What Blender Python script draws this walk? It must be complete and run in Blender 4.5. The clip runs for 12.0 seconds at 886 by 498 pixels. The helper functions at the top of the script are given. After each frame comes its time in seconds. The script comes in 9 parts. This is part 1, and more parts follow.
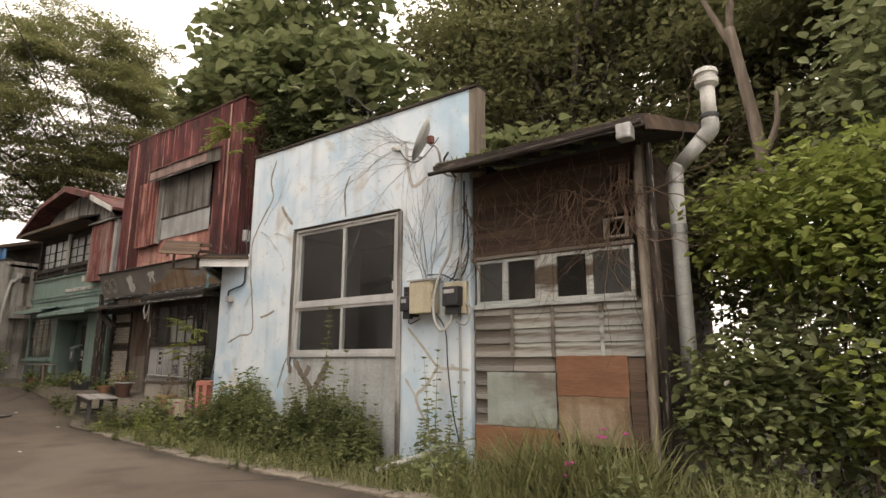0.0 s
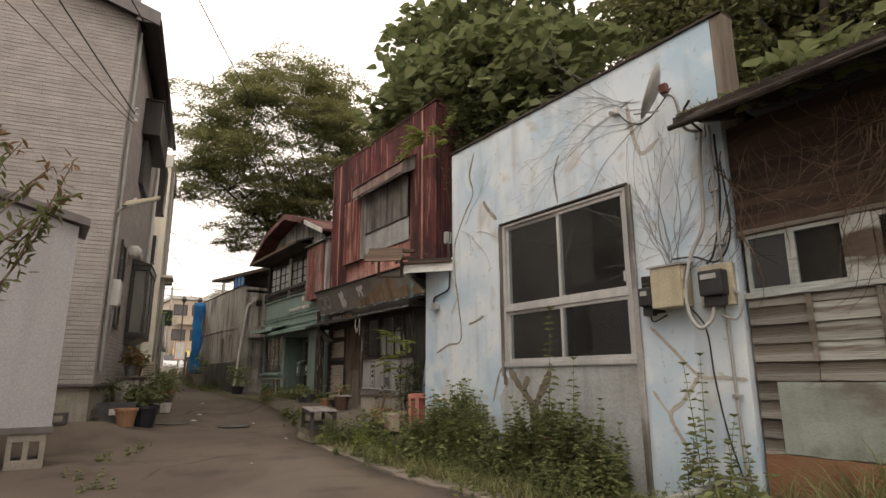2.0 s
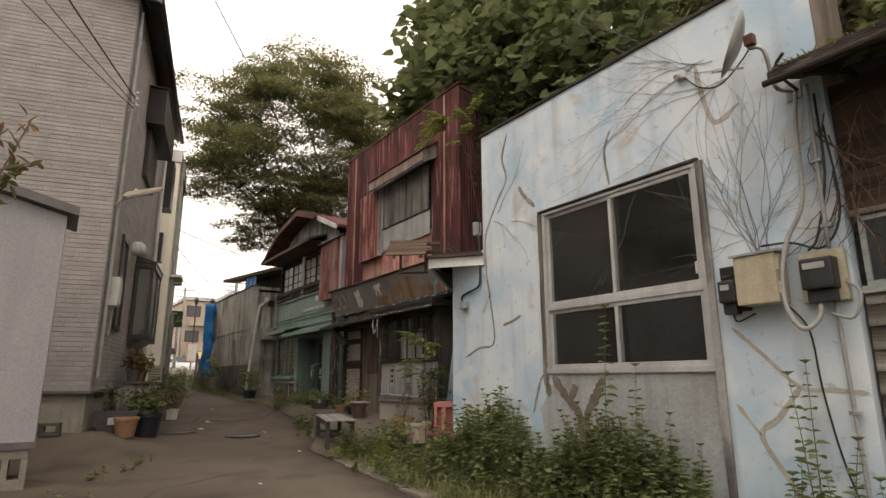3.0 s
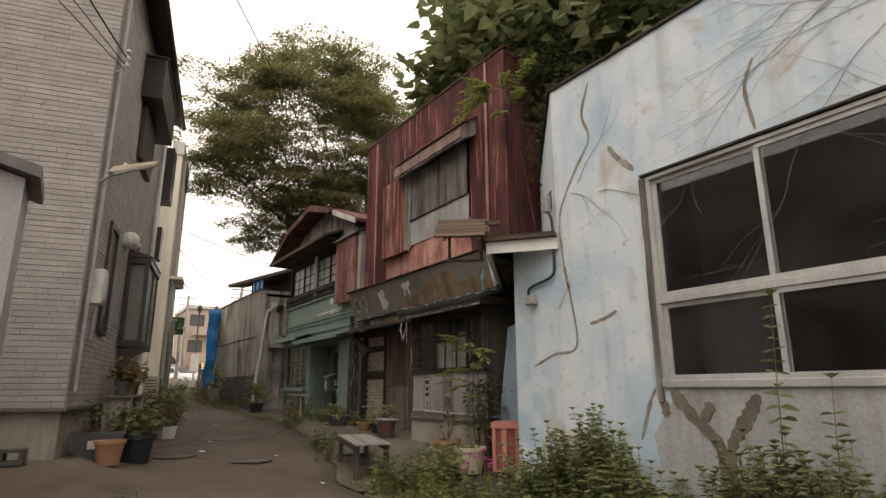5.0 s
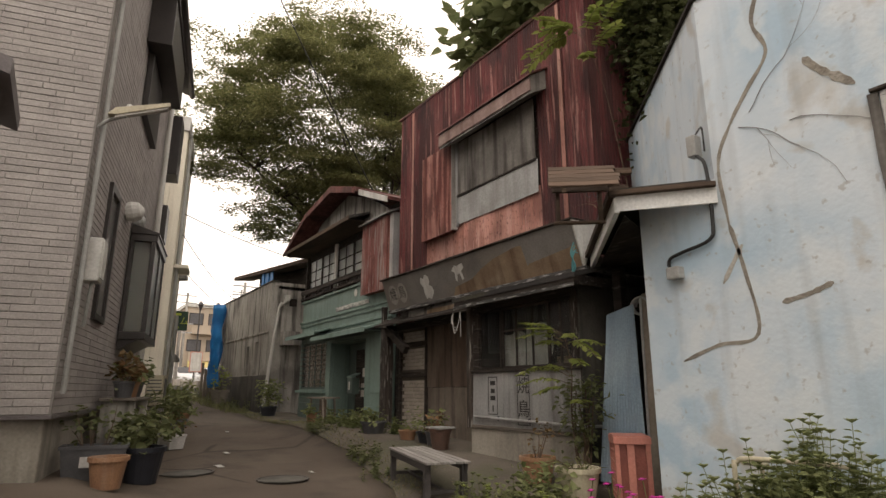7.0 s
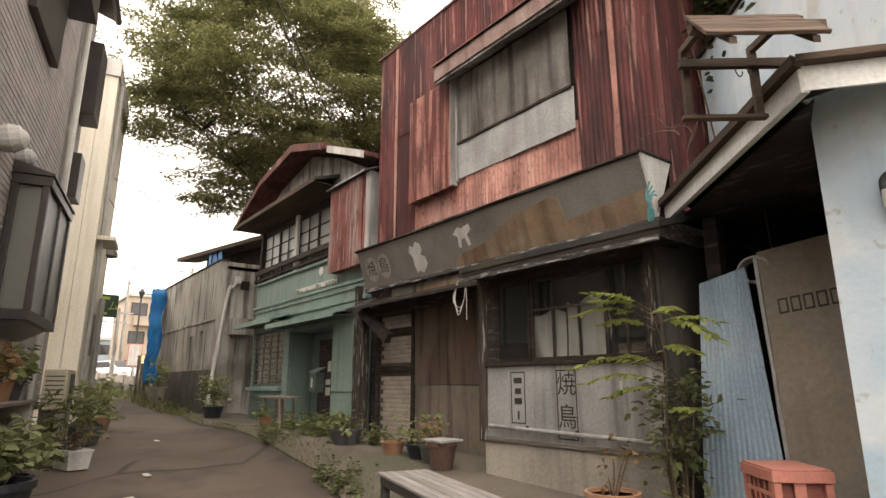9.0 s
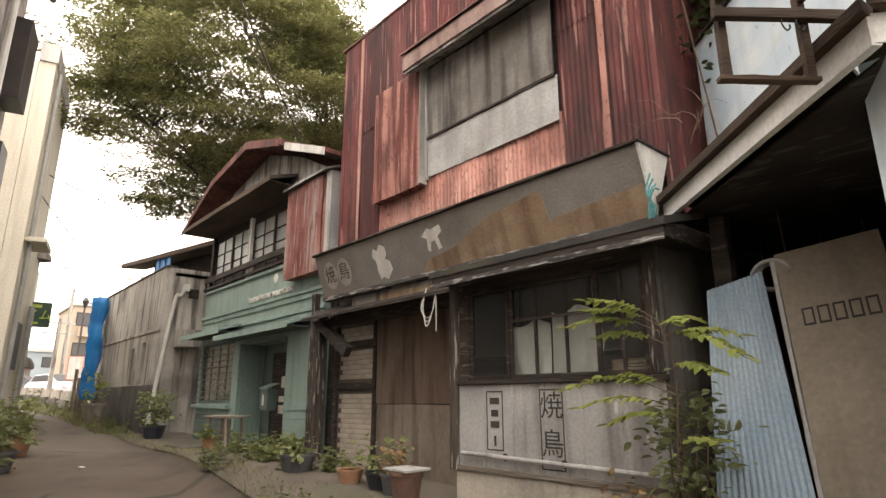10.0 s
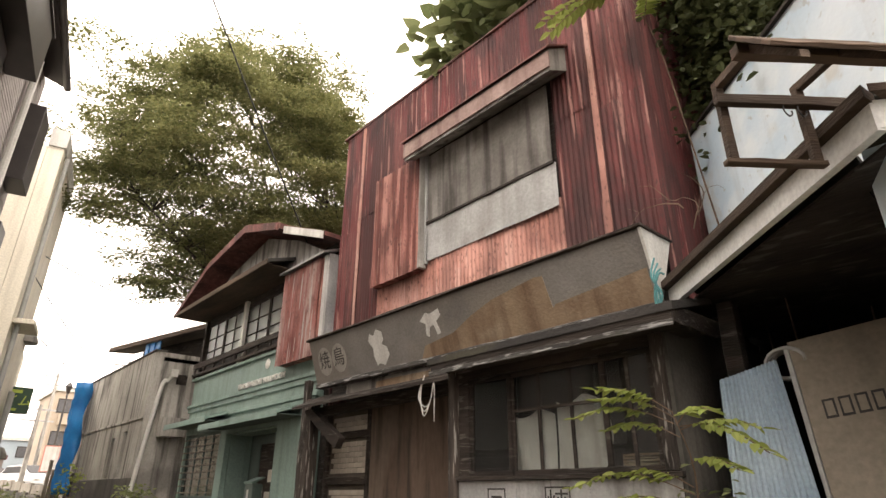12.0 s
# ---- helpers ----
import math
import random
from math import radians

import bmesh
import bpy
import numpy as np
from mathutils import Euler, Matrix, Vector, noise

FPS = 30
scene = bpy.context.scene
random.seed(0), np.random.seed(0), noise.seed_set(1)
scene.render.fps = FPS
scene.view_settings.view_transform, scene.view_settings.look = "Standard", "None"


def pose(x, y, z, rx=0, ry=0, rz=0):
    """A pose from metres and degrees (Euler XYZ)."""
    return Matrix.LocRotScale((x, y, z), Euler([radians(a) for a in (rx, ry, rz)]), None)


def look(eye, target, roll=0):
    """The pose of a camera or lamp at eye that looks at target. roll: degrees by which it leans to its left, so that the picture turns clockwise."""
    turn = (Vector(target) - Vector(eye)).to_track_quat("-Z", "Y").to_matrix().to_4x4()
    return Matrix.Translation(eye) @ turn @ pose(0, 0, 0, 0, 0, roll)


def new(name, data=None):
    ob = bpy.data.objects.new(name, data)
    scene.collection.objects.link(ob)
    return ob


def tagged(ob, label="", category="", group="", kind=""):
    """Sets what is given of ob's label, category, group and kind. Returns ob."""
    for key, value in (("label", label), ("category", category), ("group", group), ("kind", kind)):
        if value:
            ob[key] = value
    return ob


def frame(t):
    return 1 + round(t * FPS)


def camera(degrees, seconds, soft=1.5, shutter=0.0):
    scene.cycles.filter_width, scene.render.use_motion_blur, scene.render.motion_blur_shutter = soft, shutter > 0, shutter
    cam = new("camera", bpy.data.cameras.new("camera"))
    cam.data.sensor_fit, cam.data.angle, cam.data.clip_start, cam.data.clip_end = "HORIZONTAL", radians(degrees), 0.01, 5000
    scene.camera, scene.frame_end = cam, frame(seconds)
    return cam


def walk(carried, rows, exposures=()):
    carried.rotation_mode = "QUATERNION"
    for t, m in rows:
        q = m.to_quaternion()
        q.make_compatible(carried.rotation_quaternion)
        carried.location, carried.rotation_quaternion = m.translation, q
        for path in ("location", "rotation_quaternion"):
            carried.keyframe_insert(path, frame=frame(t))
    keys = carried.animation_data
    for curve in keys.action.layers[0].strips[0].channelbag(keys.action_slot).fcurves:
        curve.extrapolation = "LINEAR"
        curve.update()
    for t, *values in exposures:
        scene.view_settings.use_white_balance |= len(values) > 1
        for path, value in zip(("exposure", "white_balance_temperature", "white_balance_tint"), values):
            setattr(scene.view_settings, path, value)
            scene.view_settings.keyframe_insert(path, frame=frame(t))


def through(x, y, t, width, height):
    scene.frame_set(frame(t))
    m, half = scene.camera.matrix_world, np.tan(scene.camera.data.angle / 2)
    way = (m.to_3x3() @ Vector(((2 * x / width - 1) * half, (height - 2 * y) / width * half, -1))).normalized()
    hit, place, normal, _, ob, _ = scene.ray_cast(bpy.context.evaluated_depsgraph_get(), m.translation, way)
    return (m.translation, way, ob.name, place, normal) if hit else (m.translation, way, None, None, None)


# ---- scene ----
cam = camera(75.4, 12.0)
PATH = [
    (0, (1.182, 0.778, 1.16), (0.025, 2.363, 1.547), 0.1),
    (0.5, (0.92, 0.879, 1.143), (-0.375, 2.351, 1.539), 0.1),
    (1, (0.701, 1.019, 1.119), (-0.693, 2.394, 1.528), -0.1),
    (1.5, (0.448, 1.172, 1.114), (-1.078, 2.395, 1.532), -0.2),
    (2, (0.027, 1.402, 1.093), (-1.574, 2.518, 1.53), -0.2),
    (2.5, (-0.425, 1.571, 1.119), (-2.042, 2.665, 1.554), -0.2),
    (3, (-0.915, 1.748, 1.18), (-2.539, 2.828, 1.62), -0.2),
    (5, (-2.789, 2.154, 1.222), (-4.414, 3.219, 1.697), -0.2),
    (5.5, (-3.214, 2.183, 1.215), (-4.842, 3.244, 1.69), -0.1),
    (6, (-3.721, 2.192, 1.267), (-5.351, 3.25, 1.739), -0.0),
    (6.5, (-4.257, 2.207, 1.259), (-5.888, 3.262, 1.737), -0.0),
    (7, (-4.859, 2.252, 1.233), (-6.477, 3.325, 1.713), -0.0),
    (9, (-7.109, 3.093, 1.294), (-8.645, 4.287, 1.756), -0.1),
    (9.5, (-7.506, 3.366, 1.333), (-9.009, 4.599, 1.8), -0.1),
    (10, (-7.74, 3.525, 1.364), (-9.187, 4.811, 1.869), -0.2),
    (10.5, (-7.808, 3.594, 1.391), (-9.224, 4.881, 1.973), -0.1),
    (11, (-7.823, 3.579, 1.38), (-9.205, 4.846, 2.077), 0.1),
    (11.5, (-7.839, 3.56, 1.38), (-9.208, 4.808, 2.133), 0.1),
    (12, (-7.85, 3.566, 1.374), (-9.214, 4.798, 2.163), 0.2),
]
walk(cam, [(t, look(eye, target, roll)) for t, eye, target, roll in PATH],
     exposures=[(0.0, 0.5), (1.0, 0.35), (2.0, 0.05), (3.0, 0.0), (5.5, 0.05), (7.0, 0.07), (8.0, 0.5), (9.0, 0.93), (10.0, 1.2), (10.6, 1.3), (11.3, 1.27), (12.0, 1.2)])

# ---- light: an overcast, slightly warm sky ----
world = bpy.data.worlds.new("overcast")
scene.world = world
world.use_nodes = True
wn = world.node_tree
wn.nodes.clear()
sky = wn.nodes.new("ShaderNodeTexSky")
sky.sky_type, sky.sun_disc = "NISHITA", False
sky.sun_elevation, sky.sun_rotation = radians(61), radians(140)
sky.dust_density, sky.air_density = 6.0, 1.2
cloud = wn.nodes.new("ShaderNodeMixRGB")
cloud.inputs[0].default_value = 0.8
cloud.inputs[2].default_value = (16.2, 14.3, 12.7, 1)
wbg = wn.nodes.new("ShaderNodeBackground")
wbg.inputs[1].default_value = 0.135
wout = wn.nodes.new("ShaderNodeOutputWorld")
wn.links.new(sky.outputs[0], cloud.inputs[1])
wn.links.new(cloud.outputs[0], wbg.inputs[0])
wn.links.new(wbg.outputs[0], wout.inputs[0])
sun = new("sun", bpy.data.lights.new("sun", "SUN"))
sun.data.energy, sun.data.angle, sun.data.color = 0.5, radians(30), (1.0, 0.96, 0.9)
sun.matrix_world = look((6, -7, 26), (-3, 4, 0))


# ---- materials ----
def lin(r, g, b):
    return (r, g, b, 1.0)


class Nodes:
    """A small builder for one node material."""

    def __init__(self, name):
        self.m = bpy.data.materials.new(name)
        self.m.use_nodes = True
        self.t = self.m.node_tree
        self.b = self.t.nodes["Principled BSDF"]
        self.tc = self.add("ShaderNodeTexCoord").outputs["Object"]

    def add(self, kind):
        return self.t.nodes.new(kind)

    def link(self, a, b):
        self.t.links.new(a, b)

    def coords(self, stretch=(1, 1, 1), shift=(0, 0, 0)):
        mp = self.add("ShaderNodeMapping")
        mp.inputs["Scale"].default_value = stretch
        mp.inputs["Location"].default_value = shift
        self.link(self.tc, mp.inputs[0])
        return mp.outputs[0]

    def noise(self, scale, detail=4.0, stretch=(1, 1, 1), lo=0.35, hi=0.65, shift=(0, 0, 0), warp=0.0):
        n = self.add("ShaderNodeTexNoise")
        n.inputs["Scale"].default_value, n.inputs["Detail"].default_value = scale, detail
        n.inputs["Distortion"].default_value = warp
        self.link(self.coords(stretch, shift), n.inputs["Vector"])
        r = self.add("ShaderNodeMapRange")
        r.inputs[1].default_value, r.inputs[2].default_value = lo, hi
        self.link(n.outputs["Fac"], r.inputs[0])
        return r.outputs[0]

    def mix(self, fac, a, b, mode="MIX", amount=1.0):
        x = self.add("ShaderNodeMixRGB")
        x.blend_type = mode
        if isinstance(fac, float):
            x.inputs[0].default_value = fac
        elif amount < 1.0:
            k = self.add("ShaderNodeMath")
            k.operation = "MULTIPLY"
            k.inputs[1].default_value = amount
            self.link(fac, k.inputs[0])
            self.link(k.outputs[0], x.inputs[0])
        else:
            self.link(fac, x.inputs[0])
        for value, slot in ((a, x.inputs[1]), (b, x.inputs[2])):
            if isinstance(value, tuple):
                slot.default_value = value if len(value) == 4 else lin(*value)
            else:
                self.link(value, slot)
        return x.outputs[0]

    def random(self, lo, hi, island=False):
        o = self.add("ShaderNodeNewGeometry" if island else "ShaderNodeObjectInfo")
        r = self.add("ShaderNodeMapRange")
        r.inputs[3].default_value, r.inputs[4].default_value = lo, hi
        self.link(o.outputs["Random Per Island" if island else "Random"], r.inputs[0])
        return r.outputs[0]

    def shade(self, colour, lo, hi, island=False):
        h = self.add("ShaderNodeHueSaturation")
        self.link(self.random(lo, hi, island), h.inputs["Value"])
        self.link(colour, h.inputs["Color"])
        return h.outputs[0]

    def bump(self, height, strength=0.3, distance=0.01):
        b = self.add("ShaderNodeBump")
        b.inputs["Strength"].default_value, b.inputs["Distance"].default_value = strength, distance
        self.link(height, b.inputs["Height"])
        self.link(b.outputs[0], self.b.inputs["Normal"])

    def done(self, colour, rough=0.8, metal=0.0, spec=0.4):
        self.link(colour, self.b.inputs["Base Color"])
        self.b.inputs["Roughness"].default_value = rough
        self.b.inputs["Metallic"].default_value = metal
        self.b.inputs["Specular IOR Level"].default_value = spec
        return self.m


def plain(name, c1, c2, scale=4.0, rough=0.8, metal=0.0, grain=60.0, relief=0.25, stretch=(1, 1, 1), vary=None, island=False, streak=None, streaks=0.5, patch=None, patches=0.5, spec=0.4):
    """Two tones at a large scale, a fine grain, and, where given, streaks that run down and patches of wear."""
    n = Nodes(name)
    col = n.mix(n.noise(scale, 5, stretch), c1, c2)
    if patch:
        col = n.mix(n.noise(scale * 0.6, 7, stretch, 0.52, 0.6, (3, 7, 1)), col, patch, amount=patches)
    if streak:
        col = n.mix(n.noise(6.0, 6, (1, 1, 0.09), 0.48, 0.66, (9, 2, 5)), col, streak, amount=streaks)
    fine = n.noise(grain, 6, stretch, 0.25, 0.75)
    col = n.mix(0.35, col, n.mix(fine, (0.25, 0.25, 0.25), (1.0, 1.0, 1.0)), "MULTIPLY")
    if vary:
        col = n.shade(col, vary[0], vary[1], island)
    n.bump(fine, relief)
    return n.done(col, rough, metal, spec)


def weathered(name, dark, pale, stretch, flecks, level=0.57):
    """Blackened timber: fibres along the stretch, bleached where the surface has worn through."""
    n = Nodes(name)
    col = n.mix(n.noise(4, 6, stretch), tuple(0.6 * c for c in dark), tuple(1.5 * c for c in dark))
    col = n.mix(n.noise(11, 8, stretch, level, level + 0.08, (5, 3, 8)), col, pale, amount=flecks)
    fine = n.noise(30, 6, stretch, 0.25, 0.75)
    col = n.mix(0.5, col, n.mix(fine, (0.3, 0.3, 0.3), (1.1, 1.1, 1.1)), "MULTIPLY")
    n.bump(fine, 0.6)
    return n.done(n.shade(col, 0.7, 1.25), 0.85, 0, 0.3)


def leafy(name, dark, light, rough=0.55, through=0.35):
    """Leaves: each leaf its own tone, some light let through."""
    n = Nodes(name)
    col = n.mix(n.random(0, 1, True), dark, light)
    col = n.mix(n.noise(0.7, 3), col, light, amount=0.35)
    n.link(col, n.b.inputs["Base Color"])
    n.b.inputs["Roughness"].default_value = rough
    n.b.inputs["Specular IOR Level"].default_value = 0.25
    tr = n.add("ShaderNodeBsdfTranslucent")
    n.link(col, tr.inputs[0])
    mx = n.add("ShaderNodeMixShader")
    mx.inputs[0].default_value = through
    out = n.t.nodes["Material Output"]
    n.link(n.b.outputs[0], mx.inputs[1])
    n.link(tr.outputs[0], mx.inputs[2])
    n.link(mx.outputs[0], out.inputs[0])
    return n.m


def plaster():
    """Pale plaster, repainted in whites and blues, worn and stained."""
    n = Nodes("pale_plaster")
    col = n.mix(n.noise(0.9, 6, lo=0.4, hi=0.62), (0.60, 0.66, 0.70), (0.41, 0.53, 0.62))
    col = n.mix(n.noise(2.6, 6, lo=0.5, hi=0.62, shift=(4, 1, 2)), col, (0.68, 0.71, 0.71), amount=0.5)
    col = n.mix(n.noise(1.7, 7, lo=0.6, hi=0.68, shift=(8, 1, 3), warp=0.5), col, (0.42, 0.37, 0.29), amount=0.5)
    col = n.mix(n.noise(5.0, 7, (1, 1, 0.1), 0.52, 0.72, (1, 2, 8)), col, (0.30, 0.31, 0.31), amount=0.4)
    col = n.mix(n.noise(14, 5, lo=0.64, hi=0.72, shift=(2, 2, 2)), col, (0.35, 0.34, 0.31), amount=0.6)
    fine = n.noise(24, 7, lo=0.2, hi=0.8)
    n.bump(fine, 0.14, 0.012)
    return n.done(col, 0.85, 0, 0.25)


def rusty(name, paint, faded, rust, fade=0.45, rusted=0.7):
    """Painted corrugated iron: faded in places, rust running down in streaks."""
    n = Nodes(name)
    col = n.mix(n.noise(1.1, 6, (1, 1, 0.6), 0.42, 0.60), paint, faded, amount=fade)
    col = n.mix(n.noise(7, 7, (1, 1, 0.07), 0.44, 0.56, (3, 3, 3)), col, rust, amount=rusted)
    col = n.mix(n.noise(2.3, 7, (1, 1, 0.45), 0.5, 0.64, (6, 2, 9)), col, (rust[0] * 0.55, rust[1] * 0.6, rust[2] * 0.65), amount=0.75)
    col = n.mix(n.noise(19, 6, (1, 1, 0.045), 0.61, 0.66, (7, 1, 3)), col, faded, amount=0.7)
    col = n.mix(n.noise(34, 6, (1, 1, 0.4), 0.56, 0.7), col, (0.045, 0.022, 0.018), amount=0.65)
    col = n.shade(col, 0.7, 1.15)
    n.bump(n.noise(50, 6, lo=0.2, hi=0.8), 0.25)
    return n.done(col, 0.7, 0.0, 0.35)


def asphalt():
    n = Nodes("old_asphalt")
    col = n.mix(n.noise(0.35, 6, lo=0.4, hi=0.62), (0.094, 0.074, 0.058), (0.128, 0.103, 0.08))
    col = n.mix(n.noise(1.6, 7, lo=0.5, hi=0.7, shift=(5, 2, 0)), col, (0.052, 0.043, 0.036), amount=0.7)
    col = n.mix(n.noise(0.22, 5, lo=0.56, hi=0.6, shift=(1, 8, 0), warp=0.4), col, (0.15, 0.128, 0.105), amount=0.5)
    v = n.add("ShaderNodeTexVoronoi")
    v.feature = "DISTANCE_TO_EDGE"
    v.inputs["Scale"].default_value = 0.33
    wob = n.mix(0.35, n.coords(), n.add("ShaderNodeTexNoise").outputs["Color"])
    n.link(wob, v.inputs["Vector"])
    gate = n.noise(0.5, 3, lo=0.52, hi=0.6, shift=(3, 9, 0))
    crack = n.add("ShaderNodeMapRange")
    crack.inputs[1].default_value, crack.inputs[2].default_value = 0.002, 0.009
    crack.inputs[3].default_value, crack.inputs[4].default_value = 1.0, 0.0
    n.link(v.outputs["Distance"], crack.inputs[0])
    both = n.add("ShaderNodeMath")
    both.operation = "MULTIPLY"
    n.link(crack.outputs[0], both.inputs[0])
    n.link(gate, both.inputs[1])
    col = n.mix(both.outputs[0], col, (0.03, 0.026, 0.02), amount=0.8)
    grit = n.noise(160, 4, lo=0.3, hi=0.75)
    col = n.mix(0.45, col, n.mix(grit, (0.45, 0.44, 0.42), (1.25, 1.2, 1.15)), "MULTIPLY")
    n.bump(grit, 0.35, 0.01)
    return n.done(col, 0.85, 0, 0.3)


def glass(name, tint=(0.75, 0.8, 0.8), rough=0.03):
    n = Nodes(name)
    n.b.inputs["Transmission Weight"].default_value = 1.0
    n.b.inputs["IOR"].default_value = 1.45
    dust = n.noise(12, 6, lo=0.3, hi=0.9)
    r = n.add("ShaderNodeMapRange")
    r.inputs[3].default_value, r.inputs[4].default_value = rough, rough + 0.02
    n.link(dust, r.inputs[0])
    n.link(r.outputs[0], n.b.inputs["Roughness"])
    n.b.inputs["Base Color"].default_value = lin(*tint)
    return n.m


def dusty_sheen(m, colour=(0.44, 0.42, 0.39), least=0.006, most=0.03):
    """A film of street dust on a pane, thicker in drifts and spots; its grey also stands for reflected sky."""
    t = m.node_tree
    tc = t.nodes.new("ShaderNodeTexCoord")
    no = t.nodes.new("ShaderNodeTexNoise")
    no.inputs["Scale"].default_value, no.inputs["Detail"].default_value = 1.6, 8.0
    r = t.nodes.new("ShaderNodeMapRange")
    r.inputs[1].default_value, r.inputs[2].default_value = 0.35, 0.7
    r.inputs[3].default_value, r.inputs[4].default_value = least, most
    d = t.nodes.new("ShaderNodeBsdfDiffuse")
    d.inputs[0].default_value = lin(*colour)
    mx = t.nodes.new("ShaderNodeMixShader")
    t.links.new(tc.outputs["Object"], no.inputs["Vector"])
    t.links.new(no.outputs["Fac"], r.inputs[0])
    t.links.new(r.outputs[0], mx.inputs[0])
    t.links.new(t.nodes["Principled BSDF"].outputs[0], mx.inputs[1])
    t.links.new(d.outputs[0], mx.inputs[2])
    t.links.new(mx.outputs[0], t.nodes["Material Output"].inputs[0])
    return m


M_PLASTER = plaster()
M_ASPHALT = asphalt()
M_SOIL = plain("bare_soil", (0.085, 0.065, 0.045), (0.05, 0.04, 0.028), 1.5, 0.95, grain=40, relief=0.6, patch=(0.05, 0.07, 0.025), patches=0.6)
M_CONC = plain("stained_concrete", (0.48, 0.46, 0.415), (0.34, 0.32, 0.285), 0.8, 0.9, grain=30, streak=(0.07, 0.063, 0.056), streaks=0.85, patch=(0.12, 0.11, 0.1), patches=0.6)
M_CONC_DARK = plain("dark_mossy_concrete", (0.11, 0.1, 0.09), (0.06, 0.057, 0.048), 1.2, 0.95, grain=30, streak=(0.03, 0.03, 0.026), patch=(0.16, 0.15, 0.13))
M_CONC_LIGHT = plain("pale_concrete", (0.38, 0.345, 0.29), (0.27, 0.245, 0.205), 1.2, 0.9, grain=30, streak=(0.14, 0.13, 0.11), patch=(0.22, 0.2, 0.17))
M_RED = rusty("red_painted_iron", (0.112, 0.02, 0.02), (0.33, 0.165, 0.14), (0.045, 0.013, 0.012), 0.2, 0.75)
M_SALMON = rusty("faded_salmon_iron", (0.50, 0.235, 0.185), (0.54, 0.34, 0.285), (0.33, 0.135, 0.10), 0.6, 0.4)
M_RUSTY_SALMON = rusty("rust_streaked_salmon_iron", (0.36, 0.15, 0.12), (0.46, 0.26, 0.21), (0.12, 0.03, 0.022), 0.5, 0.95)
M_HOOD = plain("faded_pink_grey_trim", (0.33, 0.24, 0.21), (0.24, 0.16, 0.14), 2.5, 0.85, grain=25, streak=(0.12, 0.06, 0.05), streaks=0.7)
M_BLUE_IRON = plain("pale_blue_corrugated", (0.36, 0.44, 0.49), (0.27, 0.37, 0.46), 1.2, 0.6, grain=40, streak=(0.16, 0.19, 0.2), streaks=0.4)
M_ZINC = plain("dull_zinc", (0.54, 0.54, 0.53), (0.39, 0.39, 0.385), 1.6, 0.42, 0.4, grain=35, relief=0.15, streak=(0.12, 0.11, 0.10), streaks=0.6, patch=(0.38, 0.37, 0.35), patches=0.4)
M_GREY_BOARD = plain("weathered_grey_board", (0.29, 0.275, 0.25), (0.15, 0.138, 0.123), 1.4, 0.85, grain=25, streak=(0.045, 0.038, 0.033), streaks=0.85, patch=(0.46, 0.45, 0.43), patches=0.65)
M_PALE_BOARD = plain("pale_weathered_board", (0.43, 0.43, 0.42), (0.33, 0.33, 0.32), 2.0, 0.8, grain=25, streak=(0.2, 0.19, 0.17), streaks=0.4, patch=(0.26, 0.24, 0.22))
M_SIGN = plain("grey_sign_sheet", (0.225, 0.21, 0.19), (0.145, 0.134, 0.122), 1.6, 0.8, grain=40, patch=(0.23, 0.2, 0.17), patches=0.5)
M_TORN = plain("torn_brown_backing", (0.29, 0.215, 0.14), (0.19, 0.125, 0.075), 2.2, 0.9, grain=35, streak=(0.09, 0.05, 0.028), streaks=0.65, patch=(0.36, 0.29, 0.21), patches=0.6)
M_GREEN = plain("grey_green_paint", (0.205, 0.285, 0.25), (0.165, 0.23, 0.205), 1.2, 0.6, grain=30, relief=0.12, streak=(0.07, 0.10, 0.085), streaks=0.35)
M_GREEN_DARK = plain("dark_green_paint", (0.085, 0.115, 0.1), (0.06, 0.082, 0.072), 1.5, 0.6, grain=30)
M_WOOD_GREY = plain("grey_weathered_wood", (0.27, 0.235, 0.195), (0.15, 0.125, 0.10), 3, 0.9, grain=22, stretch=(0.25, 1, 4), relief=0.5, vary=(0.65, 1.25), patch=(0.3, 0.28, 0.25), patches=0.3)
M_WOOD_BROWN = plain("brown_weathered_wood", (0.12, 0.08, 0.055), (0.06, 0.042, 0.03), 3, 0.9, grain=22, stretch=(0.25, 1, 4), relief=0.5, vary=(0.6, 1.25))
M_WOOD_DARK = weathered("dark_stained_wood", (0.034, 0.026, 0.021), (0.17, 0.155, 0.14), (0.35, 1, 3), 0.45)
M_POST_DARK = weathered("blackened_post_wood", (0.042, 0.033, 0.027), (0.30, 0.28, 0.255), (3, 3, 0.3), 0.75)
M_DRIP = weathered("worn_metal_edge", (0.05, 0.046, 0.042), (0.36, 0.35, 0.34), (0.5, 3, 4), 0.75, 0.53)
M_WOOD_POST = plain("bleached_post_wood", (0.24, 0.205, 0.165), (0.13, 0.105, 0.08), 4, 0.9, grain=26, stretch=(3, 3, 0.2), relief=0.6)
M_PEEL = plain("peeling_pale_paint", (0.50, 0.50, 0.465), (0.40, 0.44, 0.42), 3, 0.85, grain=20, stretch=(0.4, 1, 2), relief=0.5, patch=(0.11, 0.085, 0.06), patches=1.0, vary=(0.85, 1.1))
M_PLY = plain("brown_stained_plywood", (0.15, 0.105, 0.077), (0.085, 0.057, 0.042), 1.3, 0.8, grain=25, stretch=(1, 1, 0.4), streak=(0.022, 0.015, 0.012), streaks=0.85, patch=(0.19, 0.15, 0.115), patches=0.5)
